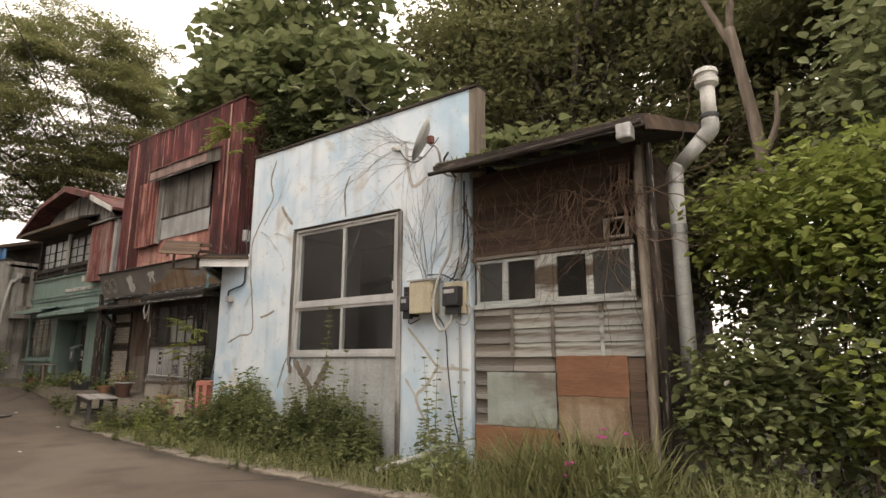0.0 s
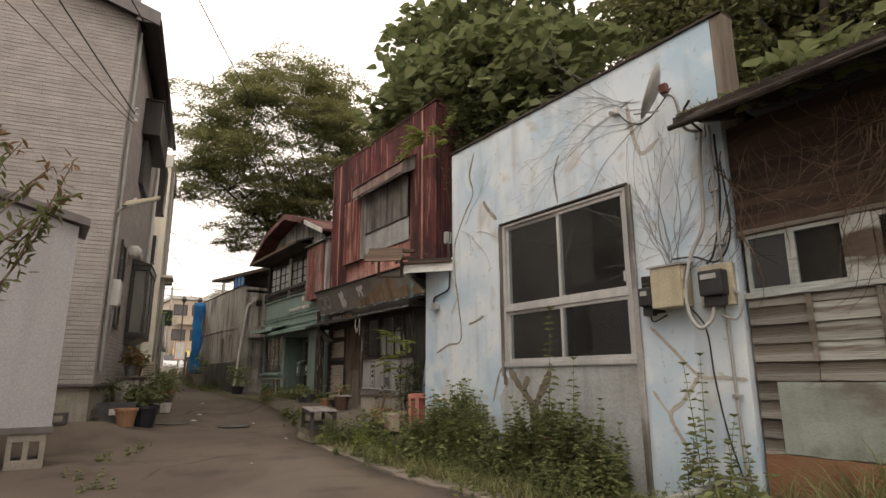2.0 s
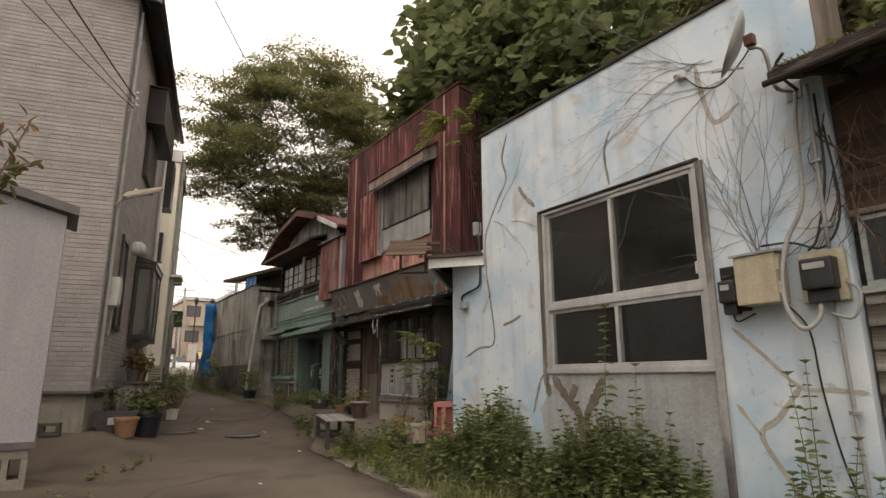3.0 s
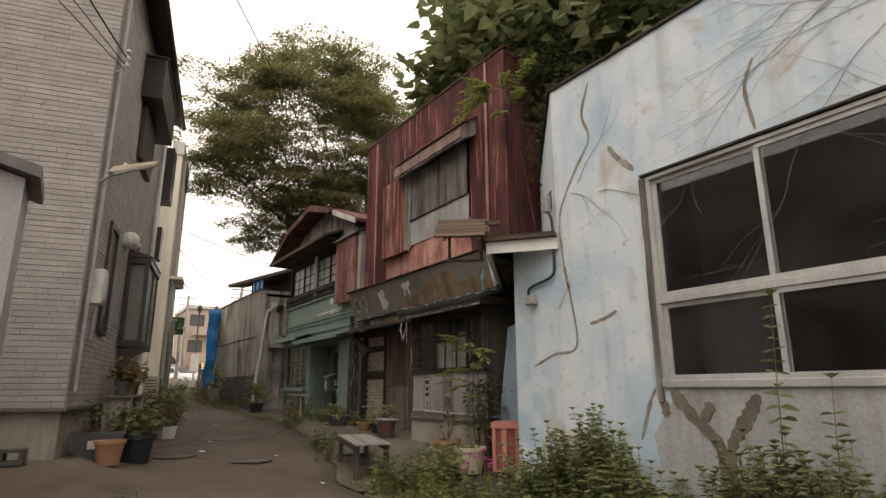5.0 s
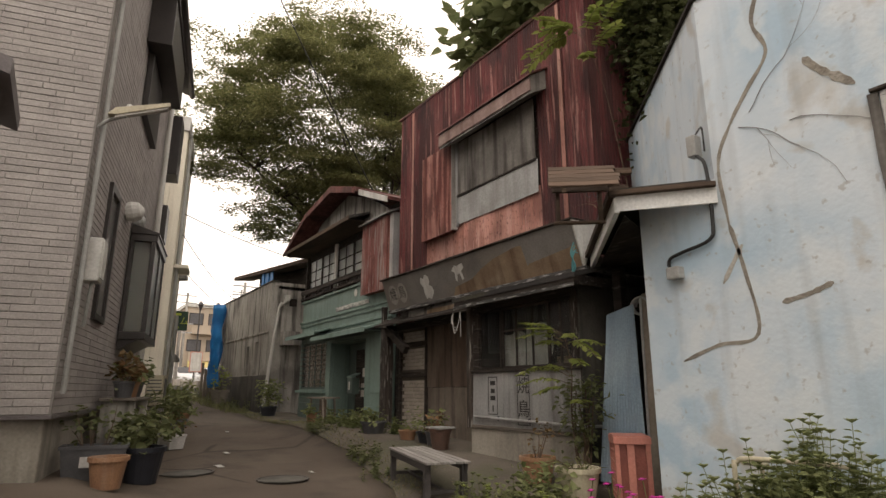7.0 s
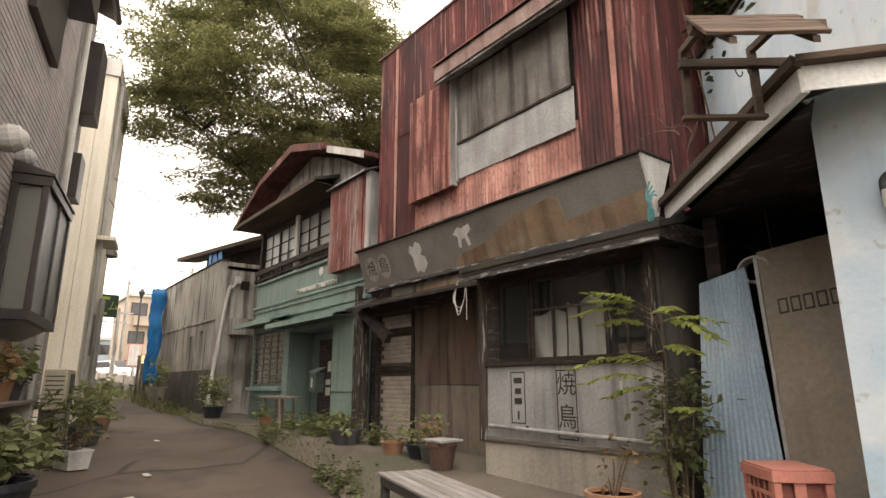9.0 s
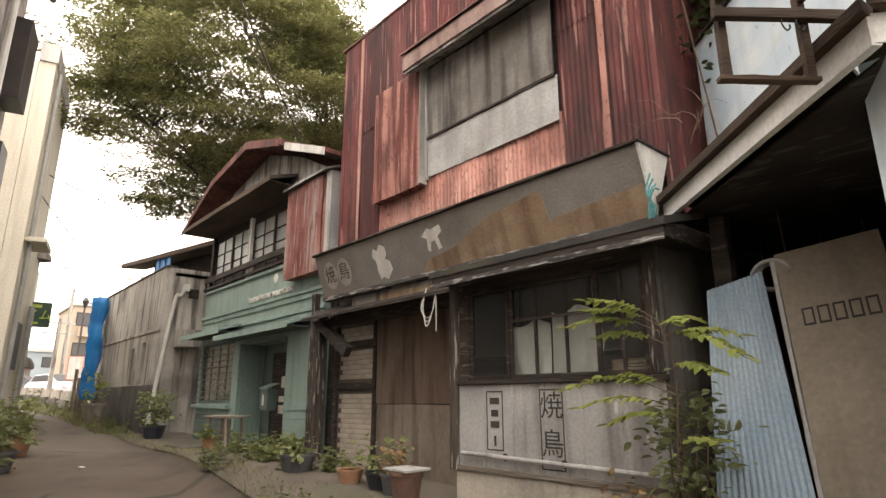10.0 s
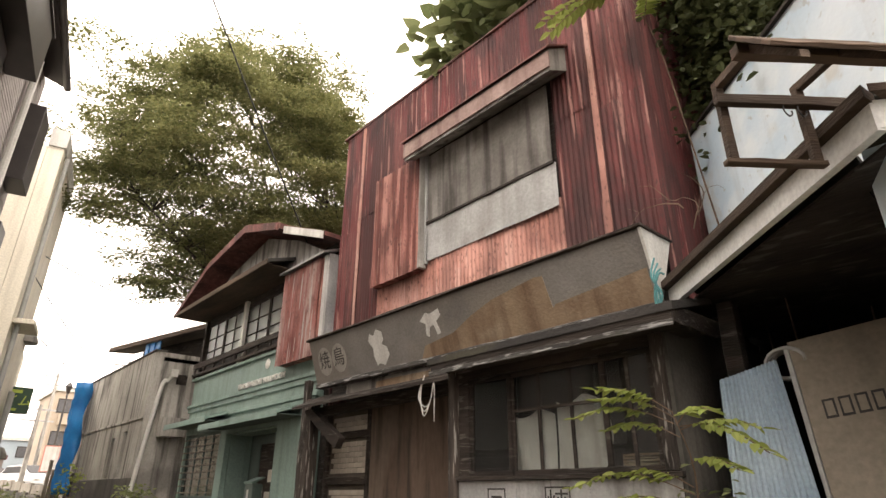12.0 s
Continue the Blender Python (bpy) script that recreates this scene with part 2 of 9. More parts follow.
M_ORANGE_PLY = plain("orange_brown_plywood", (0.22, 0.108, 0.058), (0.15, 0.072, 0.042), 1.5, 0.8, grain=25, stretch=(0.4, 1, 2), patch=(0.32, 0.17, 0.09))
M_ALU = plain("dull_aluminium", (0.58, 0.58, 0.56), (0.47, 0.47, 0.46), 3, 0.45, 0.25, grain=50, relief=0.05, streak=(0.3, 0.29, 0.27), streaks=0.3)
M_CREAM = plain("cream_plastic", (0.55, 0.50, 0.36), (0.47, 0.42, 0.30), 4, 0.55, grain=40, relief=0.08, streak=(0.25, 0.21, 0.14), streaks=0.4)
M_BLACK = plain("black_plastic", (0.025, 0.025, 0.027), (0.04, 0.04, 0.042), 5, 0.45, grain=60, relief=0.05)
M_PVC = plain("grey_pvc", (0.42, 0.42, 0.40), (0.34, 0.34, 0.32), 5, 0.5, grain=40, relief=0.08, streak=(0.2, 0.19, 0.17), streaks=0.4)
M_WHITE = plain("dirty_white_paint", (0.66, 0.65, 0.61), (0.55, 0.54, 0.50), 3, 0.6, grain=40, relief=0.08, streak=(0.3, 0.28, 0.25), streaks=0.5)
M_ROOF = plain("dark_roof_felt", (0.045, 0.04, 0.036), (0.028, 0.026, 0.024), 2, 0.9, grain=30, relief=0.5, patch=(0.06, 0.055, 0.03))
M_RED_ROOF = rusty("red_roof_iron", (0.16, 0.055, 0.046), (0.27, 0.14, 0.12), (0.09, 0.035, 0.028))
M_SIDING = plain("greige_siding", (0.40, 0.368, 0.345), (0.33, 0.303, 0.285), 3, 0.75, grain=40, relief=0.3, vary=(0.92, 1.06), island=True)
M_JOINT = plain("siding_joint", (0.25, 0.23, 0.215), (0.21, 0.195, 0.18), 4, 0.9)
M_SHED = plain("grey_shed_panel", (0.40, 0.385, 0.39), (0.36, 0.35, 0.355), 1.2, 0.5, grain=40, relief=0.05, streak=(0.28, 0.27, 0.27), streaks=0.25)
M_SHED_TRIM = plain("brown_grey_trim", (0.16, 0.14, 0.14), (0.12, 0.105, 0.105), 4, 0.5)
M_BROWN_METAL = plain("dark_brown_metal", (0.045, 0.037, 0.034), (0.032, 0.027, 0.025), 3, 0.4, grain=50, relief=0.05)
M_YELLOW_WALL = plain("cream_stucco", (0.78, 0.73, 0.61), (0.70, 0.65, 0.53), 0.8, 0.9, grain=30, streak=(0.45, 0.4, 0.32), streaks=0.35)
# Near-black: the rooms' lack of light is put into this colour.
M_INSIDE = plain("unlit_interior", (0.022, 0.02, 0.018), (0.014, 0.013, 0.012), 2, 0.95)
M_CURTAIN = plain("yellowed_curtain", (0.62, 0.59, 0.53), (0.47, 0.44, 0.385), 3, 0.9, grain=40, streak=(0.25, 0.22, 0.18))
M_TILE = plain("off_white_tile", (0.44, 0.39, 0.33), (0.37, 0.32, 0.27), 6, 0.35, grain=60, relief=0.05, vary=(0.8, 1.08))
M_GROUT = plain("dirty_grout", (0.12, 0.1, 0.085), (0.09, 0.075, 0.06), 8, 0.95)
M_TARP = plain("blue_tarpaulin", (0.01, 0.14, 0.42), (0.012, 0.19, 0.50), 3, 0.45, grain=40, relief=0.2)
M_CABLE = plain("black_cable", (0.02, 0.02, 0.02), (0.03, 0.03, 0.03), 8, 0.6)
M_VINE = plain("dry_vine", (0.19, 0.13, 0.088), (0.09, 0.062, 0.044), 6, 0.95, grain=40, relief=0.5, vary=(0.7, 1.2), island=True)
M_VINE_GREY = plain("grey_vine", (0.30, 0.29, 0.28), (0.20, 0.19, 0.185), 6, 0.95, grain=40, relief=0.5)
M_BARK = plain("grey_bark", (0.11, 0.09, 0.075), (0.06, 0.05, 0.042), 3, 0.95, grain=18, stretch=(3, 3, 0.5), relief=0.9)
M_SNAG = plain("bleached_dead_bark", (0.24, 0.195, 0.155), (0.14, 0.11, 0.085), 3, 0.95, grain=18, stretch=(3, 3, 0.4), relief=0.9)
M_TERRA = plain("terracotta", (0.36, 0.20, 0.11), (0.28, 0.15, 0.085), 5, 0.85, streak=(0.42, 0.33, 0.25), streaks=0.4)
M_CRATE = plain("sun_faded_red_plastic", (0.50, 0.21, 0.16), (0.44, 0.17, 0.13), 4, 0.5, grain=40, relief=0.06, patch=(0.55, 0.22, 0.16))
M_SLAT = plain("sun_greyed_slat", (0.32, 0.30, 0.28), (0.22, 0.205, 0.19), 5, 0.7, grain=30, stretch=(0.3, 3, 3), relief=0.3, vary=(0.8, 1.15))
M_BENCH = plain("grey_black_bench_wood", (0.06, 0.053, 0.05), (0.038, 0.034, 0.032), 5, 0.7, grain=30, stretch=(0.3, 3, 3), relief=0.3, vary=(0.8, 1.3))
M_PINK = plain("magenta_petal", (0.55, 0.04, 0.30), (0.45, 0.03, 0.24), 20, 0.6)
M_GLASS = dusty_sheen(glass("window_glass", (0.8, 0.84, 0.84), 0.0))
M_GLASS_DIRTY = glass("frosted_glass", (0.7, 0.73, 0.72), 0.45)
M_LEAF_DARK = leafy("dark_leaf", (0.10, 0.105, 0.045), (0.20, 0.20, 0.09), through=0.45)
M_LEAF_OLIVE = leafy("olive_leaf", (0.12, 0.132, 0.055), (0.26, 0.26, 0.115), through=0.42)
M_LEAF_MID = leafy("mid_leaf", (0.092, 0.108, 0.042), (0.175, 0.188, 0.085))
M_LEAF_BIG = leafy("broad_leaf", (0.10, 0.125, 0.05), (0.23, 0.25, 0.12), through=0.42)
M_LEAF_LIME = leafy("lime_leaf", (0.16, 0.205, 0.045), (0.27, 0.30, 0.085), through=0.4)
M_LEAF_WEED = leafy("weed_leaf", (0.125, 0.15, 0.058), (0.245, 0.265, 0.115), through=0.4)
M_LEAF_PALE = leafy("pale_leaf", (0.15, 0.175, 0.08), (0.27, 0.29, 0.15), through=0.4)
M_LEAF_RED = leafy("reddish_leaf", (0.12, 0.10, 0.04), (0.22, 0.12, 0.06))
# Darker copy of the leaf colours: shade of the enclosed gap put in.
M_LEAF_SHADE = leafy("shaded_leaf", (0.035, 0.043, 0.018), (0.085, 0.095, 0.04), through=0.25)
M_LITTER = leafy("fallen_leaf", (0.10, 0.065, 0.03), (0.23, 0.17, 0.09), through=0.1)
M_GRASS = leafy("grass_blade", (0.11, 0.125, 0.05), (0.25, 0.245, 0.11))


# ---- building tools ----
def mesh_object(name, verts, faces, material, parent=None, label="", smooth=False):
    me = bpy.data.meshes.new(name)
    me.from_pydata(verts, [], faces)
    me.update()
    if smooth:
        me.polygons.foreach_set("use_smooth", [True] * len(me.polygons))
    me.materials.append(material)
    ob = new(name, me)
    if parent:
        ob.parent = parent
    if label:
        ob["label"] = label
    return ob


def part(name, bm, material, parent, label="", smooth=False):
    """One mesh object under a thing or a part, out of a bmesh."""
    bmesh.ops.recalc_face_normals(bm, faces=bm.faces)
    me = bpy.data.meshes.new(name)
    bm.to_mesh(me)
    bm.free()
    if smooth:
        me.polygons.foreach_set("use_smooth", [True] * len(me.polygons))
    me.materials.append(material)
    ob = new(name, me)
    if parent:
        ob.parent = parent
    if label:
        ob["label"] = label
    return ob


def thing(name, m, label, category, group="", kind=""):
    """An Empty at a thing's base, for its parts."""
    ob = new(name)
    ob.empty_display_size = 0.1
    ob.matrix_world = m
    return tagged(ob, label, category, group, kind)


def box(x0, x1, y0, y1, z0, z1, bevel=0.0, bm=None):
    bm = bm or bmesh.new()
    v = [bm.verts.new(p) for p in ((x0, y0, z0), (x1, y0, z0), (x1, y1, z0), (x0, y1, z0), (x0, y0, z1), (x1, y0, z1), (x1, y1, z1), (x0, y1, z1))]
    fs = [bm.faces.new([v[i] for i in f]) for f in ((0, 3, 2, 1), (4, 5, 6, 7), (0, 1, 5, 4), (1, 2, 6, 5), (2, 3, 7, 6), (3, 0, 4, 7))]
    if bevel:
        edges = list({e for f in fs for e in f.edges})
        bmesh.ops.bevel(bm, geom=edges, offset=bevel, segments=2, affect="EDGES", profile=0.6)
    return bm


def rough_box(x0, x1, y0, y1, z0, z1, cuts=6, wobble=0.006, bevel=0.006, bm=None):
    """A board with slightly uneven edges."""
    own = box(x0, x1, y0, y1, z0, z1)
    spans = (x1 - x0, y1 - y0, z1 - z0)
    k = spans.index(max(spans))
    es = [e for e in own.edges if abs((e.verts[0].co - e.verts[1].co)[k]) > spans[k] * 0.9]
    bmesh.ops.subdivide_edges(own, edges=es, cuts=cuts)
    for v in own.verts:
        v.co += Vector([random.uniform(-wobble, wobble) * (0.2 if i == k else 1) for i in range(3)])
    if bevel:
        bmesh.ops.bevel(own, geom=[e for e in own.edges if e.is_manifold and e.calc_face_angle(0) > 0.8], offset=bevel, segments=1, affect="EDGES")
    if bm is None:
        return own
    me = bpy.data.meshes.new("tmp")
    own.to_mesh(me)
    own.free()
    bm.from_mesh(me)
    bpy.data.meshes.remove(me)
    return bm


def prism(outline, axis, a, b, bm=None):
    """A flat outline pushed from a to b along an axis. The outline's pairs are the other two axes, in order."""
    bm = bm or bmesh.new()

    def at(p, d):
        q = list(p)
        q.insert(axis, d)
        return q
    lo = [bm.verts.new(at(p, a)) for p in outline]
    hi = [bm.verts.new(at(p, b)) for p in outline]
    n = len(outline)
    bm.faces.new(lo)
    bm.faces.new(hi)
    for i in range(n):
        bm.faces.new((lo[i], lo[(i + 1) % n], hi[(i + 1) % n], hi[i]))
    return bm


def tube(points, radii, sides=8, bm=None, cap=True):
    """A round tube along points; radii one number or one a point."""
    bm = bm or bmesh.new()
    pts = [Vector(p) for p in points]
    if not isinstance(radii, (list, tuple)):
        radii = [radii] * len(pts)
    rings, side = [], None
    for i, p in enumerate(pts):
        d = (pts[min(i + 1, len(pts) - 1)] - pts[max(i - 1, 0)]).normalized()
        if side is None:
            side = d.orthogonal().normalized()
        side = (side - d * side.dot(d)).normalized() if (side - d * side.dot(d)).length > 1e-5 else d.orthogonal().normalized()
        up = d.cross(side)
        rings.append([bm.verts.new(p + (side * math.cos(a) + up * math.sin(a)) * radii[i]) for a in (2 * math.pi * k / sides for k in range(sides))])
    for r, s in zip(rings, rings[1:]):
        for k in range(sides):
            bm.faces.new((r[k], r[(k + 1) % sides], s[(k + 1) % sides], s[k]))
    if cap:
        bm.faces.new(rings[0])
        bm.faces.new(rings[-1])
    return bm


def bent(points, steps=5):
    """A smooth line through points (Catmull-Rom)."""
    p = [Vector(q) for q in points]
    p = [p[0] * 2 - p[1]] + p + [p[-1] * 2 - p[-2]]
    out = []
    for i in range(1, len(p) - 2):
        for k in range(steps):
            t = k / steps
            a, b, c, d = p[i - 1], p[i], p[i + 1], p[i + 2]
            out.append(0.5 * (2 * b + (c - a) * t + (2 * a - 5 * b + 4 * c - d) * t * t + (3 * b - a - 3 * c + d) * t ** 3))
    return out + [p[-2]]


def lathe(profile, sides=20, bm=None, centre=(0, 0)):
    """Turned shape: (radius, z) pairs."""
    bm = bm or bmesh.new()
    rings = [[bm.verts.new((centre[0] + r * math.cos(2 * math.pi * k / sides), centre[1] + r * math.sin(2 * math.pi * k / sides), z)) for k in range(sides)] for r, z in profile]
    for r, s in zip(rings, rings[1:]):
        for k in range(sides):
            bm.faces.new((r[k], r[(k + 1) % sides], s[(k + 1) % sides], s[k]))
    bm.faces.new(rings[0])
    bm.faces.new(rings[-1])
    return bm


def corrugated(x0, x1, z0, z1, y, pitch=0.066, depth=0.011, rows=3, sag=0.008, bm=None, top=None):
    """A standing sheet of corrugated iron in the plane y, with a little thickness and unevenness. top(x): its upper edge."""
    bm = bm or bmesh.new()
    n = max(2, int((x1 - x0) / pitch * 6))
    seed = random.random() * 50
    for back in (0.0, 0.003):
        grid = []
        for j in range(rows + 1):
            line = []
            for i in range(n + 1):
                x = x0 + (x1 - x0) * i / n
                zt = top(x) if top else z1
                z = z0 + (zt - z0) * j / rows
                wave = depth * math.sin(2 * math.pi * x / pitch)
                line.append(bm.verts.new((x, y + wave + back + sag * noise.noise((x * 1.5 + seed, z * 1.5, 0)), z + (0.006 * noise.noise((x * 3, seed, z)) if j in (0, rows) else 0))))
            grid.append(line)
        for a, b in zip(grid, grid[1:]):
            for i in range(n):
                bm.faces.new((a[i], a[i + 1], b[i + 1], b[i]))
    return bm


def wall_with_holes(x0, x1, z0, z1, y0, y1, holes):
    """A thick wall in x and z with rectangular openings (x0, x1, z0, z1) that go through it."""
    xs = sorted({x0, x1, *[h[0] for h in holes], *[h[1] for h in holes]})
    zs = sorted({z0, z1, *[h[2] for h in holes], *[h[3] for h in holes]})

    def solid(i, k):
        if not (0 <= i < len(xs) - 1 and 0 <= k < len(zs) - 1):
            return False
        cx, cz = (xs[i] + xs[i + 1]) / 2, (zs[k] + zs[k + 1]) / 2
        return not any(h[0] < cx < h[1] and h[2] < cz < h[3] for h in holes)
    bm = bmesh.new()
    cache = {}

    def v(*p):
        if p not in cache:
            cache[p] = bm.verts.new(p)
        return cache[p]
    for i in range(len(xs) - 1):
        for k in range(len(zs) - 1):
            if not solid(i, k):
                continue
            a, b, c, d = xs[i], xs[i + 1], zs[k], zs[k + 1]
            bm.faces.new((v(a, y0, c), v(b, y0, c), v(b, y0, d), v(a, y0, d)))
            bm.faces.new((v(a, y1, c), v(a, y1, d), v(b, y1, d), v(b, y1, c)))
            if not solid(i - 1, k):
                bm.faces.new((v(a, y0, c), v(a, y0, d), v(a, y1, d), v(a, y1, c)))
            if not solid(i + 1, k):
                bm.faces.new((v(b, y0, c), v(b, y1, c), v(b, y1, d), v(b, y0, d)))
            if not solid(i, k - 1):
                bm.faces.new((v(a, y0, c), v(a, y1, c), v(b, y1, c), v(b, y0, c)))
            if not solid(i, k + 1):
                bm.faces.new((v(a, y0, d), v(b, y0, d), v(b, y1, d), v(a, y1, d)))
    return bm


def sash(parent, name, x0, x1, z0, z1, y, bar, material, pane_material, glazing=(), depth=0.04, rails=()):
    """A window sash: a frame of four bars, glazing bars at xs and rails at zs, and one pane behind."""
    frame_part = part(name, box(x0, x1, y, y + depth, z0, z0 + bar, 0.004, box(x0, x1, y, y + depth, z1 - bar, z1, 0.004, box(x0, x0 + bar, y, y + depth, z0 + bar, z1 - bar, 0.004, box(x1 - bar, x1, y, y + depth, z0 + bar, z1 - bar, 0.004)))), material, parent)
    for gx in glazing:
        part("glazing_bar", box(gx - 0.014, gx + 0.014, y + 0.004, y + depth - 0.004, z0 + bar, z1 - bar, 0.003), material, frame_part)
    for gz in rails:
        part("glazing_bar", box(x0 + bar, x1 - bar, y + 0.005, y + depth - 0.005, gz - 0.014, gz + 0.014, 0.003), material, frame_part)
    pane = part("pane", box(x0 + bar - 0.005, x1 - bar + 0.005, y + depth * 0.5, y + depth * 0.5 + 0.005, z0 + bar - 0.005, z1 - bar + 0.005), pane_material, frame_part)
    pane.visible_shadow = False
    return frame_part


def writing(text, size, m, material, parent, name="lettering", extrude=0.004, align="CENTER"):
    """Words as a mesh, in the built-in font."""
    cu = bpy.data.curves.new(name, "FONT")
    cu.body, cu.size, cu.extrude, cu.align_x, cu.align_y = text, size, extrude, align, "CENTER"
    tmp = bpy.data.objects.new("tmp_text", cu)
    scene.collection.objects.link(tmp)
    dg = bpy.context.evaluated_depsgraph_get()
    me = bpy.data.meshes.new_from_object(tmp.evaluated_get(dg))
    bpy.data.objects.remove(tmp)
    me.materials.clear()
    me.materials.append(material)
    ob = new(name, me)
    ob.parent = parent
    ob.matrix_local = m
    return ob


def smooth_step(x):
    x = min(1.0, max(0.0, x))
    return x * x * (3 - 2 * x)


SLOPE = [(12, -0.25), (0, -0.17), (-7, -0.06), (-10.5, 0.02), (-13, 0.12), (-16.3, 0.25), (-20, 0.38), (-24, 0.58), (-30, 0.9), (-40, 1.28), (-60, 1.5), (-90, 1.6)]


def ground_z(x, y):
    """The street climbs to the west; its left bank and the apron before the shops lie higher."""
    z = float(np.interp(-x, [-a for a, _ in SLOPE], [b for _, b in SLOPE]))
    z += 0.26 * smooth_step((3.5 - y) / 1.2) * smooth_step((-10.2 - x) / 1.4) * smooth_step((x + 26) / 6)
    z += 0.25 * smooth_step((y - 6.2) / 0.9) * smooth_step((-7.9 - x) / 0.9) * smooth_step((x + 22) / 6)
    return z


def road_edge(x):
    """The right-hand edge of the paving."""
    return float(np.interp(-x, [-14, 0, 3, 6, 8, 10.4, 11.4, 14.1, 19, 24, 32, 45, 70], [5.1, 5.15, 5.2, 5.1, 5.25, 5.45, 5.9, 6.55, 7.0, 7.15, 6.9, 6.6, 6.2]))


# ---- ground, road and kerb ----
def sheet(name, xs, row, material, parent=None, label=""):
    """A sheet over stations xs; row(x) gives its points across."""
    rows = [row(x) for x in xs]
    n = len(rows[0])
    verts = [p for r in rows for p in r]
    faces = [(i * n + k, i * n + k + 1, (i + 1) * n + k + 1, (i + 1) * n + k) for i in range(len(rows) - 1) for k in range(n - 1)]
    return mesh_object(name, verts, faces, material, parent, label, True)


xs_near = [40, 20, 14] + [12 - 0.35 * i for i in range(140)] + [-38, -42, -50, -60, -80, -120, -300, -1500]
ys_wide = [-1500, -300, -80, -30, -14, -9, -6, -4, -2, -1] + [0.3 * i for i in range(0, 34)] + [11, 13, 18, 30, 80, 300, 1500]
ground = sheet("ground", xs_near, lambda x: [(x, y, ground_z(x, y) - 0.03 + (0.035 * noise.noise((x * 1.3, y * 1.3, 0)) if road_edge(x) + 0.15 < y < 9 else -0.02)) for y in ys_wide], M_SOIL)
tagged(ground, "bare brown soil with moss beside the lane", "ground", kind="structure")


def road_row(x):
    e = road_edge(x) + 0.05 * noise.noise((x * 1.1, 4, 0))
    ys = [-7, -4, -2, -0.5, 0.5, 1.5] + [1.5 + (e - 1.5) * i / 9 for i in range(1, 10)]
    pts = [(x, y, ground_z(x, y) + 0.012 + 0.012 * noise.noise((x * 0.6, y * 0.6, 2)) - 0.012 * smooth_step((y - e + 0.7) / 0.7)) for y in ys]
    return pts + [(x, e + 0.01, ground_z(x, e) - 0.08)]


road = sheet("road", [13 - 0.3 * i for i in range(250)], road_row, M_ASPHALT)
tagged(road, "worn brown-grey asphalt lane with patches and cracks", "road", kind="structure")

kerb = thing("kerb", pose(0, 0, 0), "flush, broken concrete edging along the lane", "kerb", kind="structure")
M_KERB = plain("earth_stained_kerb", (0.25, 0.215, 0.17), (0.16, 0.135, 0.105), 2.5, 0.95, grain=35, relief=0.5, vary=(0.7, 1.15), patch=(0.09, 0.085, 0.05), patches=0.7)
for i in range(18):
    x = 1.5 - 0.61 * i
    y0, y1 = road_edge(x), road_edge(x - 0.6)
    z = ground_z(x, y0)
    a = math.atan2(y1 - y0, -0.6)
    w = 0.24 if x > -10 else 0.14
    stone = part("kerbstone", rough_box(-0.3, 0.3, -w, 0.0, -0.1, 0.03 + random.uniform(-0.012, 0.012), 4, 0.008, 0.012), M_KERB, kerb)
    stone.matrix_local = pose(x - 0.3, (y0 + y1) / 2 + 0.02, z, random.uniform(-1.5, 1.5), random.uniform(-1, 1), math.degrees(a) + random.uniform(-1.5, 1.5))
# a concrete apron before the shops
apron = sheet("pavement", [-9.6 - 0.3 * i for i in range(47)], lambda x: [(x, y, ground_z(x, y) + 0.02 + 0.008 * noise.noise((x * 2, y * 2, 1))) for y in [road_edge(x) - 0.03 + (8.7 - road_edge(x)) * k / 9 for k in range(10)]], plain("worn_apron_concrete", (0.135, 0.113, 0.09), (0.085, 0.072, 0.058), 1.1, 0.95, grain=45, relief=0.4, patch=(0.07, 0.072, 0.04), patches=0.6))
tagged(apron, "dark, mossy concrete apron before the shop fronts", "pavement", kind="structure")
for mx, my, r in ((-12.6, 4.9, 0.33), (-13.6, 3.9, 0.36)):
    mh = thing("manhole_cover", pose(mx, my, ground_z(mx, my) + 0.018), "round iron manhole cover set into the asphalt", "manhole cover", "covers in the lane")
    part("rim", lathe([(r, 0.0), (r, 0.012), (r - 0.03, 0.012), (r - 0.03, 0.0)], 28), M_CONC_DARK, mh)
    part("lid", lathe([(r - 0.04, 0.0), (r - 0.04, 0.008), (0.02, 0.011)], 28), M_CONC_DARK, mh)


# ---- the pale plastered shop ----
FY = 6.82
shop = thing("plastered_shop", pose(0, 0, 0), "low shop with a pale blue and white plaster front", "house")
WX0, WX1, WZ0, WZ1 = -6.2, -4.0, 1.26, 3.27
wall_bm = wall_with_holes(-7.47, -2.8, -0.4, 4.8, FY, FY + 0.16, [(WX0, WX1, WZ0, WZ1)])
front = part("front_wall", wall_bm, M_PLASTER, shop)
part("wall_end", prism([(-7.468, -0.4), (-7.468, 3.03), (-8.27, 3.03), (-8.28, -0.4)], 1, FY, FY + 0.16), M_PLASTER, shop)
part("coping", rough_box(-7.5, -2.66, FY - 0.03, FY + 0.22, 4.8, 4.835, 10, 0.003, 0.004), M_WOOD_DARK, shop, "dark metal coping strip along the parapet")
part("parapet_board", rough_box(-2.8, -2.66, FY + 0.0, FY + 0.2, 3.55, 4.8, 6, 0.004, 0.006), M_WOOD_POST, shop, "tan board at the end of the parapet")
part("side_wall", box(-8.26, -8.1, FY + 0.162, 11.0, -0.4, 2.98), M_PLASTER, shop)
